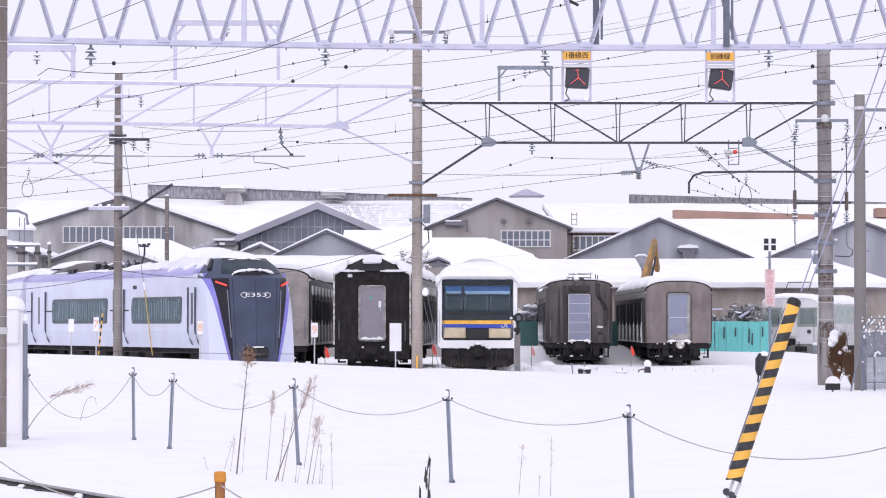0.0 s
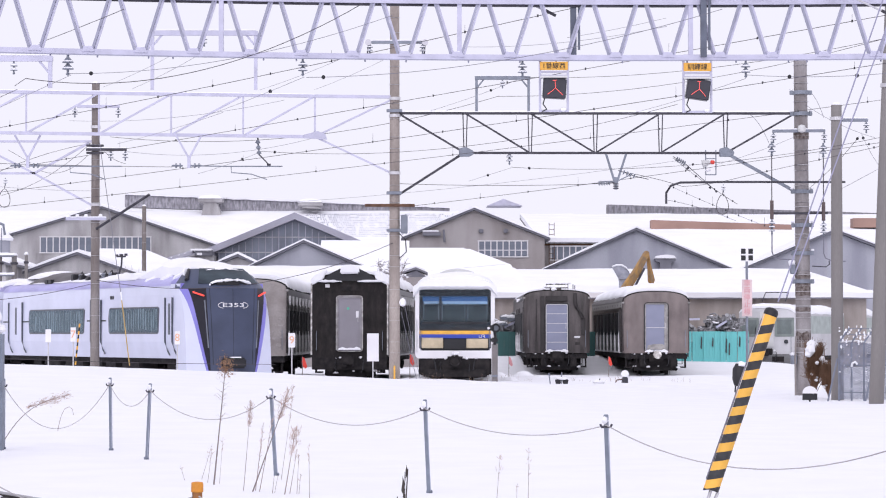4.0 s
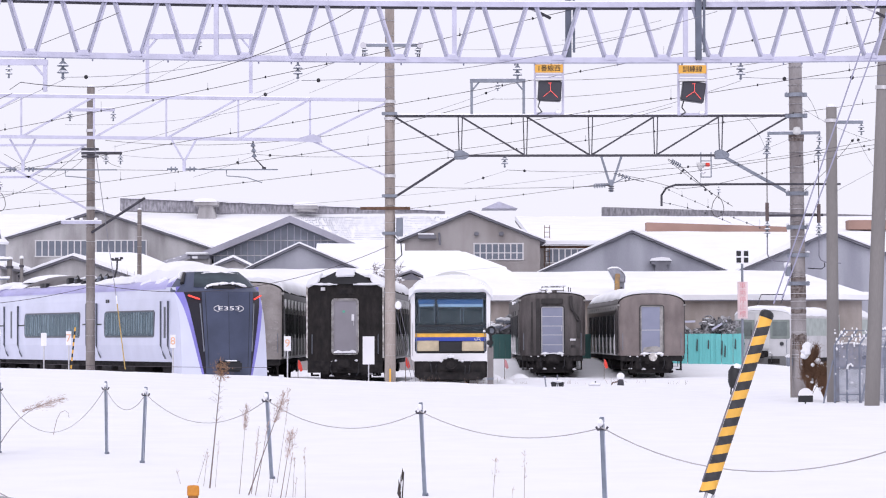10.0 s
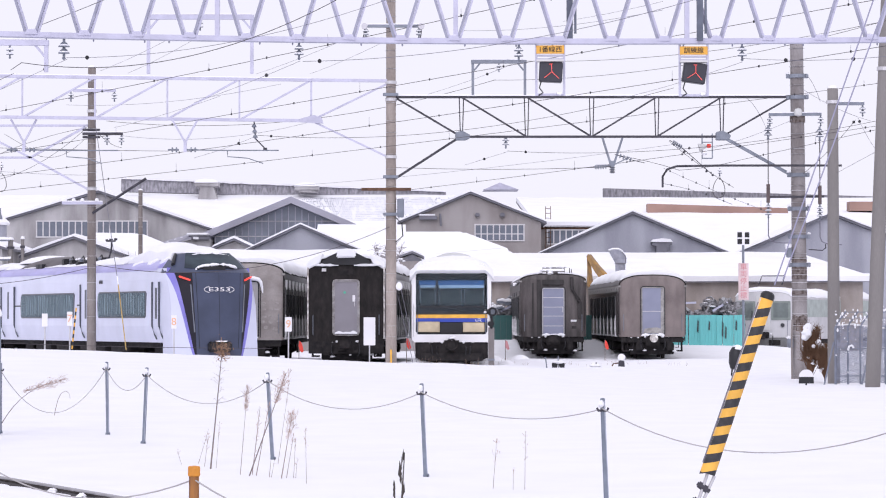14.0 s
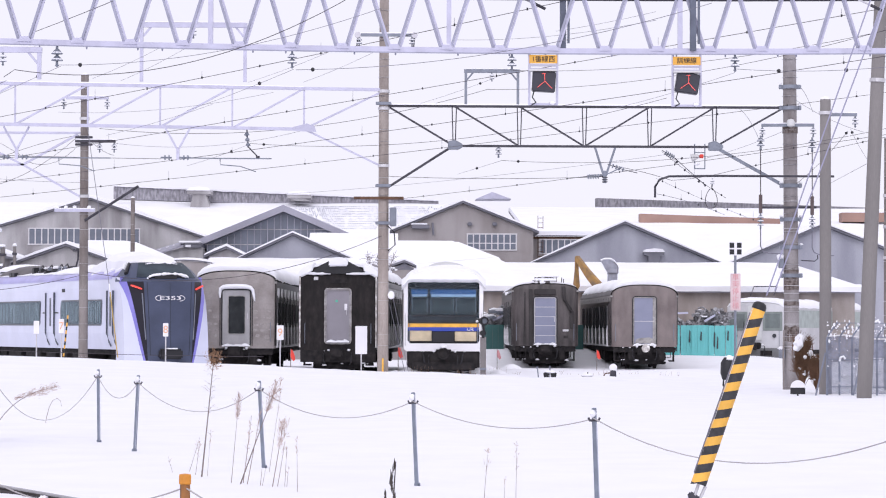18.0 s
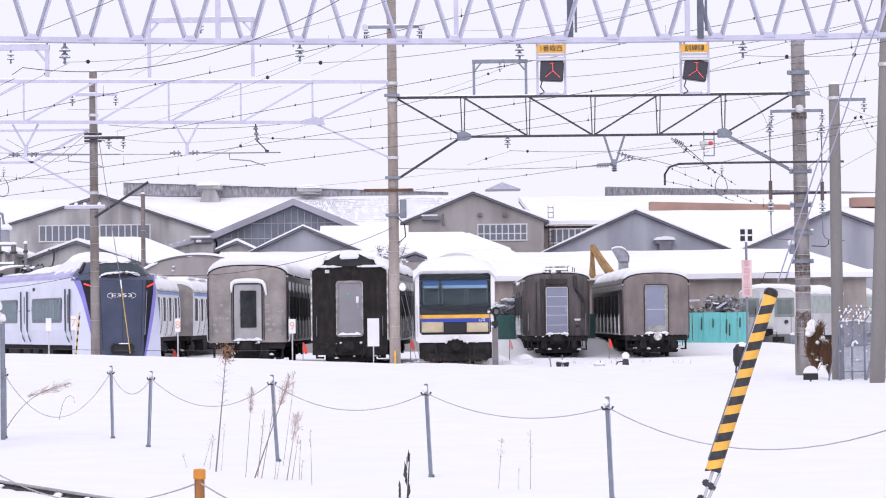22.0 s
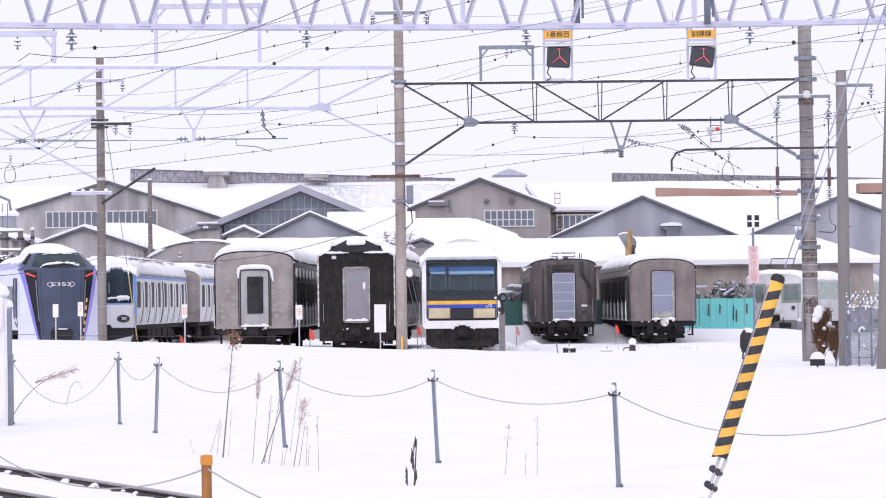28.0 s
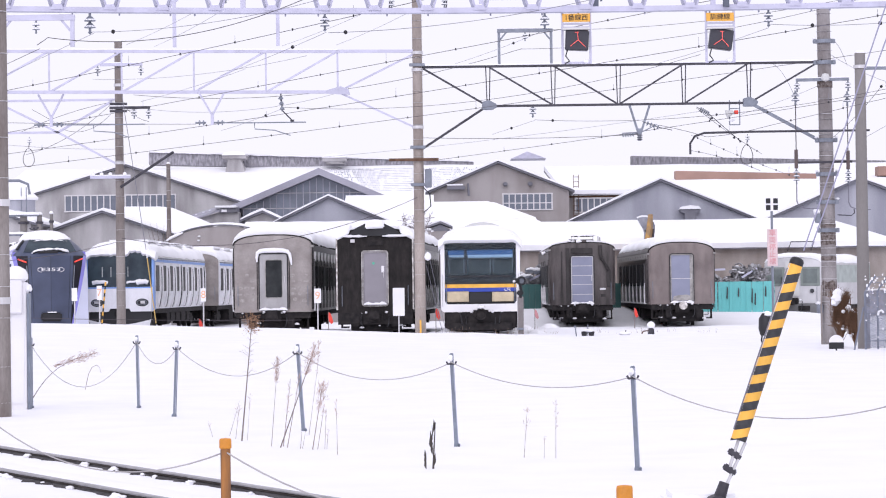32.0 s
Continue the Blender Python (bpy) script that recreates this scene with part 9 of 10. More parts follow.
for dx in (-0.145, 0.145):
    for dz in (0.14, 0.4):
        part("black_square", Shape().box(dx - 0.09, dx + 0.09, -0.108, -0.1, 4.66 + dz - 0.1, 4.66 + dz + 0.1), BLACK, c)
for x, y, z in ((-4.15, 98.5, 0.62), (-0.38, 101.5, 0.7), (8.0, 119.0, 0.5), (3.7, 117, 0.5), (-9.9, 112, 0.3)):
    t = thing("marker_flag", pose(x, y, ground_z(x, y)), "small red warning flag on a stick", "flag", "red flags")
    part("stick", Shape().tube([(0, 0, -0.05), (0, 0, z + 0.35)], 0.014, 6), STALK, t)
    part("cloth", Shape().prism([(0.0, z + 0.34), (0.07, z + 0.3), (0.12, z + 0.18), (0.17, z - 0.02), (0.1, z - 0.08), (0.03, z + 0.0), (-0.02, z + 0.15)], -0.012, 0.012), PINKRED if x == 3.7 else RED, t, "red cloth")


def half_disc(x, y, r, label):
    t = thing("point_indicator", pose(x, y, ground_z(x, y)), label, "railway signal", "point indicators")
    part("disc", Shape().prism([(r * math.cos(a), 0.05 + r * 0.9 + 0 * a + r * math.sin(a)) for a in (radians(180 * i / 16) for i in range(17))], -0.03, 0.03), WHITE, t, "white half disc")
    part("lower_plate", Shape().box(-r, r, -0.035, 0.035, 0.05, 0.05 + r * 0.88), BLACK, t)
    part("spindle", Shape().tube([(0, 0.02, -0.1), (0, 0.02, r * 1.9)], 0.025, 6), BLACK, t)


half_disc(11.14, 80, 0.21, "white over black half disc point indicator")
t = thing("point_indicator", pose(7.31, 100, ground_z(7.31, 100)), "round point indicator plastered with snow on a dark stand", "railway signal", "point indicators")
part("disc", Shape().tube([(0, -0.06, 0.33), (0, 0.04, 0.33)], 0.145, 16), ROOFSNOW, t, "snow-plastered disc", bevel=0.03, smooth=True)
part("stand", Shape().prism([(-0.14, -0.1), (0.12, -0.1), (0.1, 0.22), (-0.08, 0.24)], -0.1, 0.1), DARKSTEEL, t, "dark stand", bevel=0.02)
part("lever", Shape().tube([(-0.1, 0, 0.14), (-0.28, -0.02, 0.12), (-0.34, -0.02, 0.02)], 0.025, 6), RUST, t)
t = thing("point_lever", pose(5.05, 100, ground_z(5.05, 100)), "pair of black point lever cups standing in snow", "point lever", "point levers")
for x in (-0.13, 0.13):
    part("cup", Shape().prism([(x - 0.11, 0.17), (x + 0.11, 0.17), (x + 0.08, -0.03), (x - 0.07, -0.05)], -0.1, 0.1), BLACK, t, bevel=0.02)
part("spindle", Shape().tube([(0, 0, -0.05), (0.0, 0, 0.42)], 0.02, 6), GREYSTEEL, t)
part("snow_cap", Shape().lump((0.0, 0.0, 0.2), 0.2, random.Random(3), 0.3, 9), ROOFSNOW, t, smooth=True)
t = thing("lever_rod", pose(4.6, 100, ground_z(4.6, 100)), "thin leaning lever rod standing in snow", "point lever")
part("rod", Shape().tube([(0.05, 0, -0.05), (0.0, 0, 0.36)], 0.022, 6), GREYSTEEL, t)
part("knob", Shape().tube([(-0.005, 0, 0.33), (-0.01, 0, 0.4)], 0.035, 8), GREYSTEEL, t)
t = thing("point_lever", pose(6.25, 98, ground_z(6.25, 98)), "low point lever base buried under snow", "point lever", "point levers")
part("base", Shape().box(-0.24, 0.24, -0.12, 0.12, -0.06, 0.02), BLACK, t, bevel=0.01)
part("snow_cap", Shape().lump((0.0, 0.0, 0.08), 0.22, random.Random(4), 0.5, 10), ROOFSNOW, t, smooth=True)
part("spindle", Shape().tube([(0.02, -0.14, -0.05), (0.02, -0.14, 0.2)], 0.018, 6), BLACK, t)
t = thing("ground_bell", pose(9.12, 80, ground_z(9.12, 80)), "black rounded trackside signal back with snow", "railway signal")
part("case", Shape().turned([(0.03, 0.35), (0.15, 0.38), (0.2, 0.55), (0.19, 0.85), (0.1, 1.0), (0.02, 1.02)], (0, 0, 0), 14), BLACK, t, smooth=True)
part("stand", Shape().tube([(0, 0, -0.1), (0, 0, 0.4)], 0.05, 8), BLACK, t)
part("cable", Shape().tube([(-0.1, 0, 0.4), (-0.12, 0, 0.2), (0.0, 0, 0.08), (0.15, 0, 0.1)], 0.025, 6), BLACK, t)
part("snow_cap", Shape().turned([(0.13, 0), (0.16, 0.03), (0.1, 0.12), (0.01, 0.15)], (0.05, 0, 0.92), 10), ROOFSNOW, t, smooth=True)

# wire fence with outward arms, and a snowy bush
MESHBLUE = mat("galvanised_fence", (0.22, 0.24, 0.3), 0.5, 0.3, var=0.25, scale=3)
FROSTNET = mat("frosted_wire", (0.27, 0.29, 0.37), 0.7, var=0.4, scale=6)
WF = thing("wire_fence", pose(12.28, 82, -0.25), "galvanised wire fence with snow-laden slanting arms", "fence")
for i in range(13):
    x = i * 0.35
    y = -0.286 * x
    p = part("post", Shape().tube([(x, y, -0.1), (x, y, 1.74)], 0.028 if i % 3 else 0.036, 7), MESHBLUE, WF)
    part("arm", Shape().tube([(x, y, 1.72), (x + 0.05, y - 0.02, 1.84), (x + 0.3, y - 0.1, 2.2)], 0.028, 6), MESHBLUE, p, "slanting outward arm")
    if i % 4 == 3:
        part("arm_hook", Shape().tube([(x + 0.3, y - 0.1, 2.2), (x + 0.36, y - 0.11, 2.25), (x + 0.44, y - 0.12, 2.18)], 0.035, 6), ROOFSNOW, p, "snow on the arm's end", smooth=True)
    for q in range(4):
        part("arm_snow", Shape().lump((x + 0.06 + 0.07 * q, y - 0.03 - 0.03 * q, 1.92 + 0.1 * q), random.Random(i * 7 + q).uniform(0.012, 0.036), random.Random(i * 5 + q), 1.6), ROOFSNOW, p, smooth=True)
    if i % 3 == 0:
        part("stay", Shape().tube([(x - 0.38, y - 0.25, 0.0), (x - 0.05, y, 1.3)], 0.026, 6), MESHBLUE, p, "slanting stay")
    if i % 2:
        part("lamp_hook", Shape().tube([(x, y - 0.03, 1.05), (x + 0.02, y - 0.06, 1.16), (x + 0.1, y - 0.07, 1.2), (x + 0.16, y - 0.07, 1.12)], 0.035, 6), ROOFSNOW, p, "curl of snow", smooth=True)
part("board", Shape().prism([(3.42, 2.02), (3.56, 2.3), (3.72, 2.44), (3.62, 2.1), (3.52, 1.95)], -1.06, -1.03), BLACK, WF, "torn dark plate on the fence")
for z in (0.3, 1.1):
    part("rail", Shape().tube([(0, 0, z), (4.3, -1.23, z)], 0.016, 6), MESHBLUE, WF)
part("rail", Shape().tube([(0, 0, 1.78), (0.5, -0.14, 1.82), (1.2, -0.34, 1.7), (4.3, -1.23, 1.72)], 0.026, 6), ALU, WF, "frosted top rail")
net = Shape()
for i in range(180):
    for sx in (-1, 1):
        x0, x1, z0, z1 = 0.035 * i - 1.0, 0.035 * i - 1.0 + sx * 0.85, 0.1, 1.78
        lo, hi = sorted(((0 - x0) / (x1 - x0), (4.2 - x0) / (x1 - x0)))
        lo, hi = max(0.0, lo), min(1.0, hi)
        if hi > lo:
            net.tube([(x0 + (x1 - x0) * f, -0.286 * (x0 + (x1 - x0) * f), z0 + (z1 - z0) * f) for f in (lo, hi)], 0.0085, 3)
tagged(part("netting", net, FROSTNET, WF, "frosted wire netting"), kind="stuff")
rnd = random.Random(8)
for i in range(170):
    x, z = rnd.uniform(0, 3.6), (rnd.gauss(1.95, 0.14) if i % 3 else 0.1 + 1.7 * rnd.random())
    part("snow_clot", Shape().lump((x, -0.286 * x - 0.02, z), rnd.uniform(0.008, 0.034), rnd, rnd.uniform(0.6, 2.0), 6), ROOFSNOW, WF, smooth=True)
for k in range(2):
    part("wire_strand", Shape().tube([(0.15 + 0.13 * k, -0.05, 2.0 + 0.17 * k), (4.4, -1.3, 2.0 + 0.17 * k)], 0.01, 4), MESHBLUE, WF)


def bush(x, y, h, w, n, snow_n, seed, label, material=TWIG, mid=0.0):
    rnd = random.Random(seed)
    t = thing("bare_bush", pose(x, y, ground_z(x, y) if y < 130 else mid), label, "bush", "bushes")
    trunk = part("trunk", Shape().tube([(0, 0, -0.1), (0.02, 0, h * 0.45)], 0.04 * h / 1.6, 7, 0.02), material, t)
    s = Shape()
    tips = []
    for i in range(n):
        a, f = rnd.uniform(0, 6.28), rnd.uniform(0.05, 0.5)
        p = Vector((0.02 * f, 0, h * f))
        e = Vector((math.cos(a) * w * rnd.uniform(0.3, 1), math.sin(a) * w * rnd.uniform(0.3, 1), h * rnd.uniform(0.35, 1.0)))
        m_ = p.lerp(e, 0.5) + Vector((rnd.gauss(0, 0.06), rnd.gauss(0, 0.06), 0.08))
        s.tube([p, m_, e], 0.012 * h / 1.6, 4, 0.004)
        tips.append(e)
        for j in range(3):
            q = m_.lerp(e, rnd.random())
            s.tube([q, q + Vector((rnd.gauss(0, 0.14 * w * 2), rnd.gauss(0, 0.14 * w * 2), rnd.uniform(0.02, 0.25)))], 0.006, 3, 0.002)
    tagged(part("twig_tangle", s, material, t, "tangle of bare twigs"), kind="stuff")
    for i in range(snow_n):
        e = rnd.choice(tips)
        k = rnd.uniform(0.03, 0.07)
        part("snow_clump", Shape().lump(tuple(e * rnd.uniform(0.7, 1.0)), k, rnd, 0.8, 8), ROOFSNOW, t, smooth=True)
    return t


GREYTWIG = mat("rimed_twigs", (0.30, 0.27, 0.28), 0.9, var=0.3)


def snowy_tree(x, y, h, w, seed):
    """A small bare tree: a trunk, forking limbs and fine twigs carrying rime and clots of snow."""
    rnd = random.Random(seed)
    t = thing("bare_tree", pose(x, y, 0), "small bare tree with snow clotted on its twigs", "tree")
    part("trunk", Shape().tube([(0, 0, 0), (0.05, 0, h * 0.4), (0.0, 0, h * 0.72)], 0.11, 8, 0.05), STALK, t)
    twigs, lumps = Shape(), []
    for i in range(16):
        a = 6.2832 * i / 16 + rnd.uniform(-0.2, 0.2)
        p = Vector((0.02, 0, h * rnd.uniform(0.5, 0.72)))
        e = Vector((math.cos(a) * w * rnd.uniform(0.35, 0.95), math.sin(a) * w * rnd.uniform(0.35, 0.95), h * rnd.uniform(0.8, 0.96)))
        m_ = p.lerp(e, 0.55) + Vector((0, 0, -0.12))
        part("limb", Shape().tube([p, m_, e], 0.035, 6, 0.014), STALK, t)
        for j in range(22):
            q = m_.lerp(e, rnd.random())
            d = Vector((rnd.gauss(0, 0.24), rnd.gauss(0, 0.24), rnd.uniform(-0.1, 0.36)))
            twigs.tube([q, q + d * 0.5 + Vector((0, 0, 0.04)), q + d], 0.016, 4, 0.006)
            if rnd.random() < 0.6:
                lumps.append(q + d * rnd.random())
    tagged(part("twig", twigs, GREYTWIG, t, "fine rimed twigs"), kind="stuff")
    for q in lumps:
        part("snow_clump", Shape().lump(tuple(q), rnd.uniform(0.03, 0.09), rnd, 0.7, 7), ROOFSNOW, t, smooth=True)


t = bush(12.05, 85.5, 1.75, 0.34, 520, 12, 4, "reddish brown bare bush loaded with snow")
rnd = random.Random(77)
for at, k in (((-0.1, -0.2, 1.66), 0.15), ((-0.14, -0.22, 1.52), 0.17), ((-0.2, -0.2, 1.38), 0.12), ((0.2, -0.2, 1.22), 0.09), ((0.3, -0.2, 1.08), 0.11), ((0.38, -0.2, 0.98), 0.06), ((0.05, -0.25, 1.1), 0.06)):
    part("snow_clump", Shape().lump(at, k, rnd, 1.0, 9), ROOFSNOW, t, smooth=True)
bush(12.4, 85.0, 1.15, 0.26, 520, 5, 5, "dense brown withered bush beside the fence")
snowy_tree(-1.55, 147, 6.05, 0.95, 12)
bush(-15.4, 152, 5.6, 1.0, 45, 0, 7, "leafless pale tree before the sheds", STALK, 0.0)

# hoarding with scrap behind it
HOARD = thing("hoarding", pose(0, 135, 0), "teal and dark green sheet hoarding round a scrap yard", "fence")
pt = Shape().prism([(-0.135, 0), (0.135, 0), (0.135, 1.9), (-0.135, 1.9)], 0, 0.02).box(-0.12, -0.08, -0.03, 0, 0, 1.9).box(0.03, 0.07, -0.03, 0, 0, 1.9)
teal, green = pt.mesh("panel", TEAL), pt.mesh("panel", DEEPGREEN)
for i in range(56):
    x = 0.6 + 0.275 * i
    if 4.5 < x < 7.65 or 8.5 < x < 11.75:
        continue
    if x > 12.4:
        x += 0.035 * wob(i, 5, 2.9)
    again("panel", teal if x > 12.4 else green, HOARD, (x, 0.02 * (i % 3), 0.02 * wob(i, 3, 1.7)), 1.5 * wob(i, 9, 2.3))
for x, h, ln in ((13.55, 1.1, 0.5), (14.1, 1.2, 0.35), (14.75, 0.9, 0.62), (14.9, 0.8, 0.5), (15.4, 1.2, 0.4), (12.9, 0.7, 0.4)):
    part("torn_slot", Shape().prism([(x - 0.03, h), (x + 0.04, h - 0.05), (x + 0.055, h + ln), (x, h + ln + 0.08)], -0.05, -0.036), SLOTDARK, HOARD, "dark slot where a sheet has come away")


def scrap(x0, x1, y, h, n, seed):
    rnd = random.Random(seed)
    t = Shape()
    for i in range(n):
        f = rnd.random()
        x, z = x0 + (x1 - x0) * f, (0.55 + 0.45 * rnd.random()) * h * (0.78 + 0.14 * math.sin(f * 7 + seed))
        p = Vector((x, y + rnd.uniform(-1.2, 1.2), z))
        q = p + Vector((rnd.gauss(0, 0.3), rnd.gauss(0, 0.3), rnd.gauss(0, 0.12)))
        if rnd.random() < 0.6:
            t.beam(p, q, rnd.uniform(0.04, 0.3), rnd.uniform(0.02, 0.25))
        else:
            t.tube([p, p.lerp(q, 0.5) + Vector((0, 0, 0.15)), q], rnd.uniform(0.02, 0.12), 6)
    solid("scrap_heap", t, SCRAP, Matrix(), "heap of twisted grey scrap metal behind the hoarding", "scrap heap", "scrap heaps", kind="stuff")
    s = Shape().loft([[(x0 + (x1 - x0) * i / 10, y + dy, max(0, (h - abs(dy) * 0.9) * (0.6 + 0.2 * math.sin(i * 1.3 + seed)))) for dy in (-2.0, -0.8, 0.5, 2.0)] for i in range(11)], closed=False)
    solid("scrap_mound", s, SCRAP, Matrix(), "mound of grey scrap behind the hoarding", "scrap heap", "scrap heaps")


scrap(12.4, 15.7, 138.5, 2.9, 420, 2)
scrap(2.6, 5.3, 138.5, 2.9, 240, 3)
rnd = random.Random(91)
for x0, x1 in ((12.4, 15.7), (2.6, 5.3)):
    for i in range(14):
        x = rnd.uniform(x0, x1)
        solid("snow_patch", Shape().lump((x, 137.6 + rnd.uniform(-0.4, 0.6), rnd.uniform(2.0, 2.7)), rnd.uniform(0.05, 0.17), rnd, 0.3, 7), ROOFSNOW, Matrix(), "snow lying on the scrap", "snow", "snow on scrap", smooth=True)
    for i in range(3):
        x = rnd.uniform(x0, x1)
        solid("scrap_beam", Shape().beam((x, 137.2, 2.1 + 0.2 * i), (x + rnd.uniform(0.5, 1.0), 137.4, 2.5 + rnd.uniform(0, 0.4)), 0.1, 0.1), LAVENDER, Matrix(), "pale steel beam stuck in the scrap", "scrap beam", "scrap beams")

for i in range(8):
    x, z = 3.7 + 0.16 * i, 2.15 + 0.07 * i + rnd.uniform(-0.1, 0.25)
    d = Vector((rnd.uniform(0.35, 0.7), 0.1, rnd.uniform(-0.05, 0.3)))
    p = Vector((x, 136.9 + 0.05 * i, z))
    t = thing("scrap_beam", Matrix(), "snow-laden steel section jutting from the scrap", "scrap beam", "scrap beams")
    part("section", Shape().beam(p - d * 0.5, p + d * 0.5, 0.07, 0.09), GREYSTEEL, t)
    part("snow_ridge", snow_roll([p - d * 0.45 + Vector((0, 0, 0.07)), p + Vector((0, 0, 0.1)), p + d * 0.45 + Vector((0, 0, 0.07))], (0.04, 0.085, 0.04)), ROOFSNOW, t, smooth=True)

for i, (x, y, k) in enumerate(((0.05, 104.5, 0.42), (-0.45, 103.2, 0.3), (3.35, 104, 0.3), (-8.5, 111, 0.35), (-9.6, 113, 0.3), (3.0, 112, 0.5), (4.4, 119, 0.35), (-4.4, 105, 0.3))):
    solid("snow_mound", Shape().loft([[(x + k * r * (1 + 0.22 * wob(3 * math.cos(a) + i, 3 * math.sin(a), 0.5)) * math.cos(a), y + k * r * (1 + 0.22 * wob(3 * math.cos(a) + i, 3 * math.sin(a), 0.5)) * math.sin(a), ground_z(x, y) + k * h) for a in (radians(18 * j) for j in range(20))] for r, h in ((1.5, -0.15), (1.25, 0.04), (0.95, 0.25), (0.6, 0.47), (0.25, 0.58), (0.02, 0.6))]), SNOW, Matrix(), "small heap of snow between the tracks", "snow", "snow heaps", smooth=True)

# vent duct on the long shed, slender pole, left clutter
DUCT = mat("dull_duct_sheet", (0.36, 0.375, 0.45), 0.5, 0.1, var=0.35, scale=3)
t = thing("vent_duct", pose(10.76, 149.2, 4.25), "sheet metal vent hood with snow along its top", "duct")
part("neck", Shape().box(-0.15, 0.35, -0.28, 0.3, -0.4, 0.42), DUCT, t, bevel=0.02)
hood = [(-0.15, 0.45), (-0.5, 1.08), (-0.33, 1.14), (-0.05, 1.14), (0.17, 1.02), (0.33, 0.85), (0.38, 0.72), (0.36, 0.43)]
part("hood", Shape().prism(hood, -0.33, 0.35), DUCT, t, "blue-grey quarter-round hood", bevel=0.015)
part("seam", Shape().box(-0.17, 0.38, -0.35, 0.36, 0.41, 0.45), TIN, t)
part("edge_band", Shape().tube([(x, -0.33, z) for x, z in hood[4:]], 0.03, 6), TIN, t)
part("duct_snow", snow_roll([(-0.52, 0, 1.13), (-0.3, 0, 1.2), (0.0, 0, 1.2), (0.2, 0, 1.09), (0.34, 0, 0.93)], (0.07, 0.09, 0.09, 0.07, 0.03), 8, 0.7), ROOFSNOW, t, smooth=True)
pole(-15.8, 160, 9.1, 0.13, CONCRETE, "slender far pole between the sheds", (), 0.0)
for x, z, r in ((-22.91, 6.05, 0.2), (-22.05, 6.05, 0.14), (-21.4, 6.1, 0.09)):
    t = thing("standing_pipe", pose(x, 152, 0), "grey standing pipe with snow on its head", "pipe", "pipes")
    part("pipe", Shape().tube([(0, 0, 0), (0, 0, z)], r, 10), CONCRETE_PALE, t, smooth=True)
    part("collar", Shape().turned([(r, 0), (r * 1.5, 0.02), (r * 1.5, 0.12), (r, 0.14)], (0, 0, z - 0.5), 10), DARKSTEEL, t)
    part("snow_cap", Shape().turned([(r, 0), (r * 1.4, 0.04), (r * 0.9, 0.14), (0.01, 0.17)], (0, 0, z - 0.02), 10), ROOFSNOW, t, smooth=True)
for z in (4.95, 6.0):
    t = thing("pipe_run", pose(-24.2, 151.7, z), "level pipe under a ridge of snow", "pipe", "pipes")
    part("pipe", Shape().tube([(0, 0, 0), (2.15, 0, 0.02)], 0.06, 8), GREYSTEEL, t)
    part("snow_ridge", Shape().loft([[(2.2 * i / 12, y, 0.05 + h * (0.12 + 0.06 * wob(i, z, 1.1))) for y, h in ((-0.09, 0), (-0.07, 0.8), (0.0, 1.0), (0.07, 0.8), (0.09, 0))] for i in range(13)]), ROOFSNOW, t, smooth=True)
t = thing("lamp_arm", pose(-15.3, 97, 0), "grey bent pipe arm over the sidings", "bracket")
part("arm", Shape().tube([(0.9, 0, 5.2), (0.85, 0, 5.55), (0.55, 0, 5.68), (-3.5, 0, 5.7)], 0.05, 7), GREYSTEEL, t)
part("post", Shape().tube([(-3.5, 0, 0), (-3.5, 0, 5.7)], 0.08, 8), GREYSTEEL, t)
t = thing("storage_tank", pose(-25.8, 170, 0), "grey drum tank with a conical snow roof", "tank")
part("drum", Shape().turned([(0.9, 0), (0.9, 7.5)], (0, 0, 0), 18), CEMENTBLUE, t, smooth=True)
part("cone_snow", Shape().turned([(1.05, 7.45), (1.1, 7.6), (0.55, 8.1), (0.1, 8.38), (0.01, 8.4)], (0, 0, 0), 18), ROOFSNOW, t, "conical snow roof", smooth=True)
part("ladder", Shape().tube([(0.2, -1.0, 4), (0.2, -1.0, 8.2)], 0.03, 5).tube([(0.5, -0.95, 4), (0.5, -0.95, 8.2)], 0.03, 5), GREYSTEEL, t)
t = gable("small_shed", "low snow-covered shed at the edge of the yard", 158, -27.5, -23.4, -25.4, 5.7, 6.3, 5.7, 12, CEMENT, 0.25)

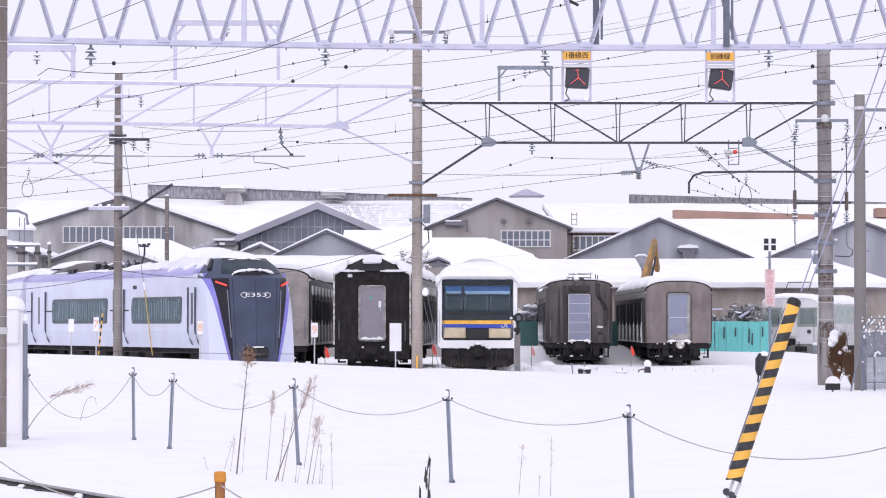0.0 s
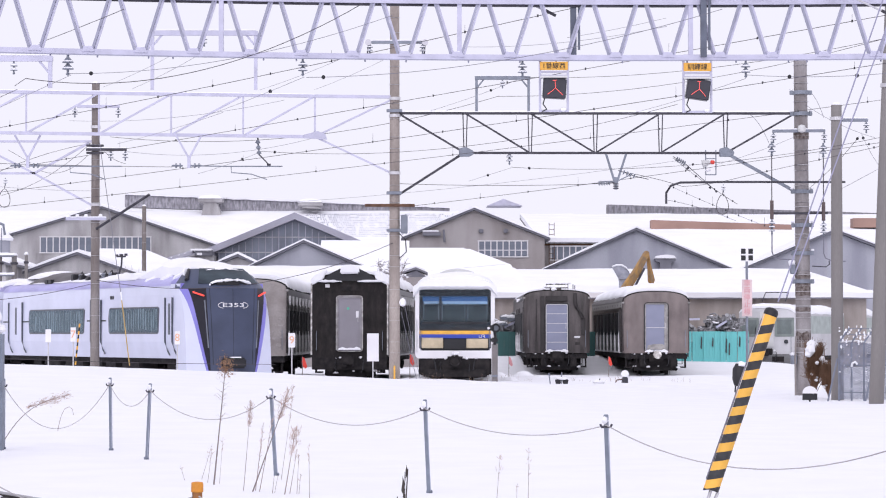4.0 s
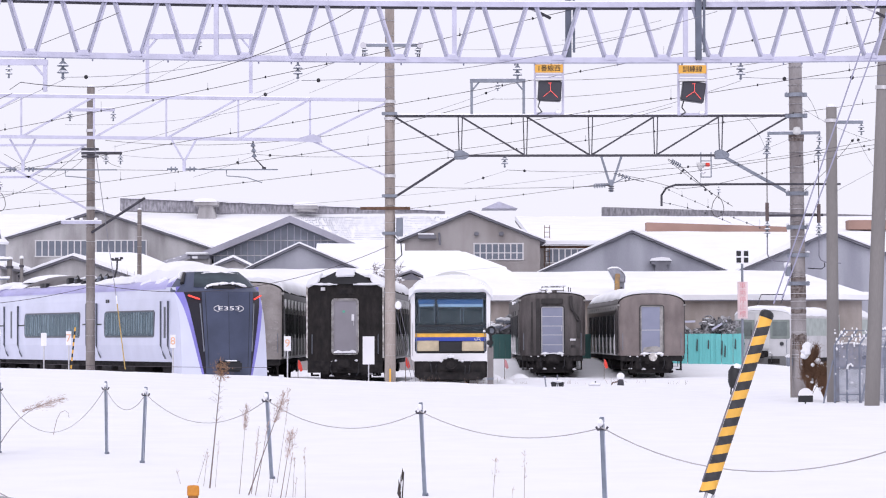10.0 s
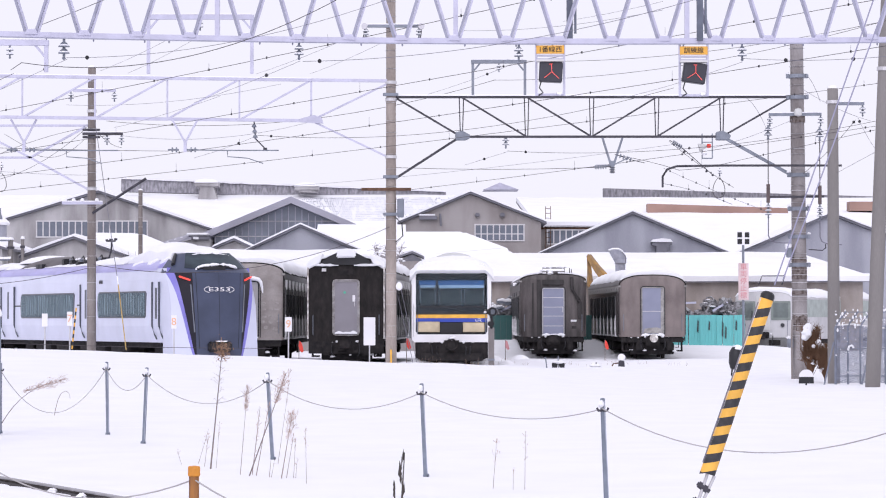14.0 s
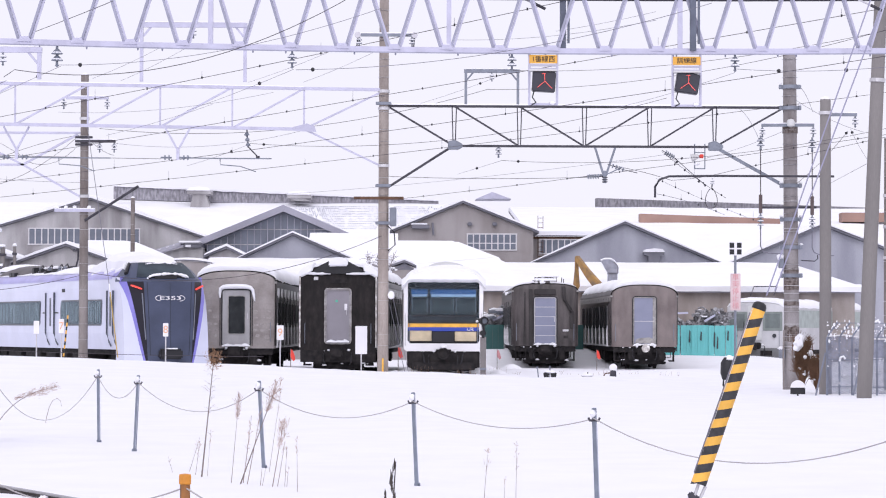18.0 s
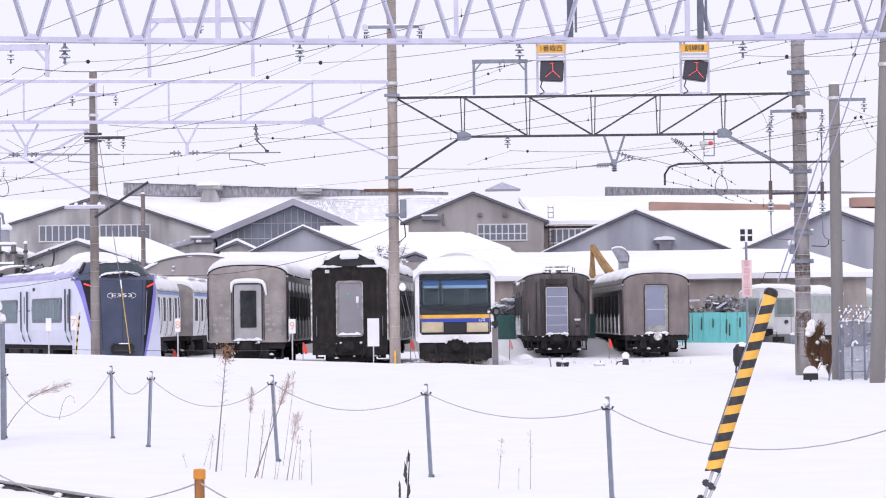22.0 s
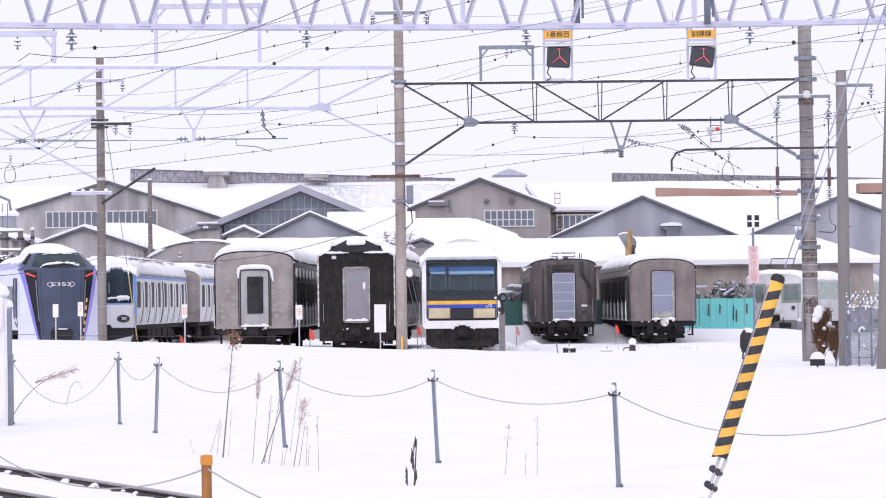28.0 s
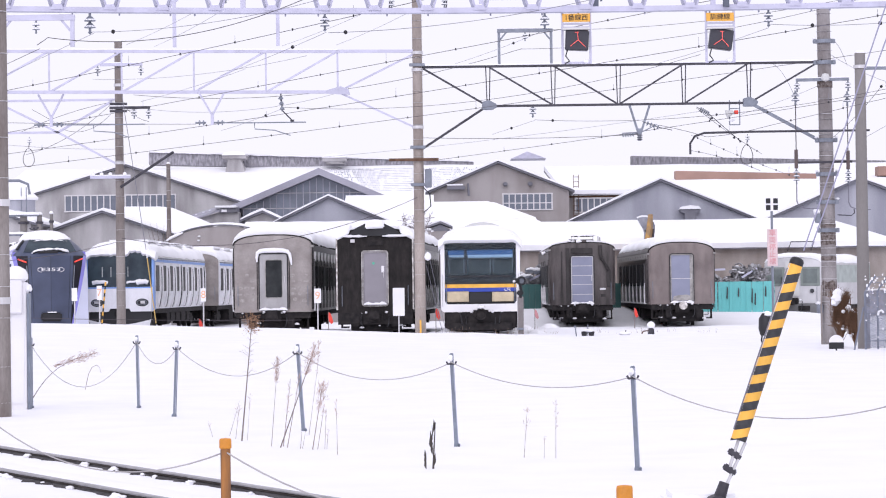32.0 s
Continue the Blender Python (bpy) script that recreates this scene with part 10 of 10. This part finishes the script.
# scrap loader with a yellow arm that swings
LOADER = thing("scrap_loader", pose(10.4, 145.5, 0), "yellow scrap loader working behind the coaches", "excavator")
part("track_unit", Shape().box(-1.2, -0.7, -1.5, 1.5, 0, 0.8), UNDER, LOADER, bevel=0.2)
part("track_unit", Shape().box(0.7, 1.2, -1.5, 1.5, 0, 0.8), UNDER, LOADER, bevel=0.2)
UPPER = part("upper_body", Shape().box(-1.1, 1.1, -1.3, 1.6, 0.85, 1.9), YELLOW, LOADER, "yellow slewing body", bevel=0.1)
ARMMAT = mat("worn_yellow_arm", (0.42, 0.24, 0.075), 0.6, var=0.45, scale=3, col2=(0.22, 0.15, 0.09))
BOOM = part("boom", Shape().beam((0.0, 0.0, 0.0), (0.35, 0.0, 2.5), 0.36, 0.32).loft([[(0.33 - 0.26, y, 2.5), (0.33 + 0.24, y, 2.25), (1.2 + 0.2, y, 3.55), (1.97, y, 4.68), (1.94, y, 4.86), (1.76, y, 4.88), (1.06, y, 3.8)] for y in (-0.12, 0.12)]), ARMMAT, UPPER, "yellow boom", bevel=0.03)
STICK = part("stick", Shape().loft([[(1.86, y, 4.78), (1.96, y, 4.76), (2.2, y, 4.2), (2.62, y, 3.45), (2.5, y, 3.2), (2.25, y, 3.3), (2.08, y, 4.1)] for y in (-0.11, 0.11)]), ARMMAT, UPPER, "yellow stick", bevel=0.03)
RAM = part("ram", Shape().tube([(0.5, -0.22, 2.0), (1.55, -0.22, 3.9)], 0.06, 8), DARKSTEEL, UPPER)
part("cab", Shape().box(-1.1, -0.3, -1.3, 0.2, 1.9, 3.2), YELLOW, UPPER, bevel=0.08)


def move_loader():
    """Seconds, then where the arm's elbow stands: x and height."""
    elbow = [(0, 11.14, 6.08), (1, 11.38, 6.03), (2, 11.95, 6.03), (4.5, 11.9, 5.93), (5, 11.85, 5.88), (6.5, 10.94, 5.88), (8, 11.08, 5.83), (9.5, 10.85, 4.93), (11, 10.3, 5.08), (12.5, 8.88, 5.13), (14, 9.17, 4.98),
             (17, 8.9, 5.43), (19, 8.97, 5.38), (21, 9.1, 5.38), (23, 9.47, 5.48), (25, 10.7, 5.48), (28, 10.8, 5.43), (32, 10.9, 5.38)]
    slew, lift = [], []
    for t, x, z in elbow:
        p = math.asin((z - 1.6) / 5.07)
        reach = 5.07 * math.cos(p) - 0.5
        slew.append((t, pose(0, 0, 0, 0, 0, math.degrees(math.acos(max(-1, min(1, (x - 10.4) / reach)))))))
        lift.append((t, pose(-0.5, 0, 1.6, 0, 68.5 - math.degrees(p), 0)))
    walk(UPPER, slew)
    for ob in (BOOM, STICK, RAM):
        walk(ob, lift)


motions()
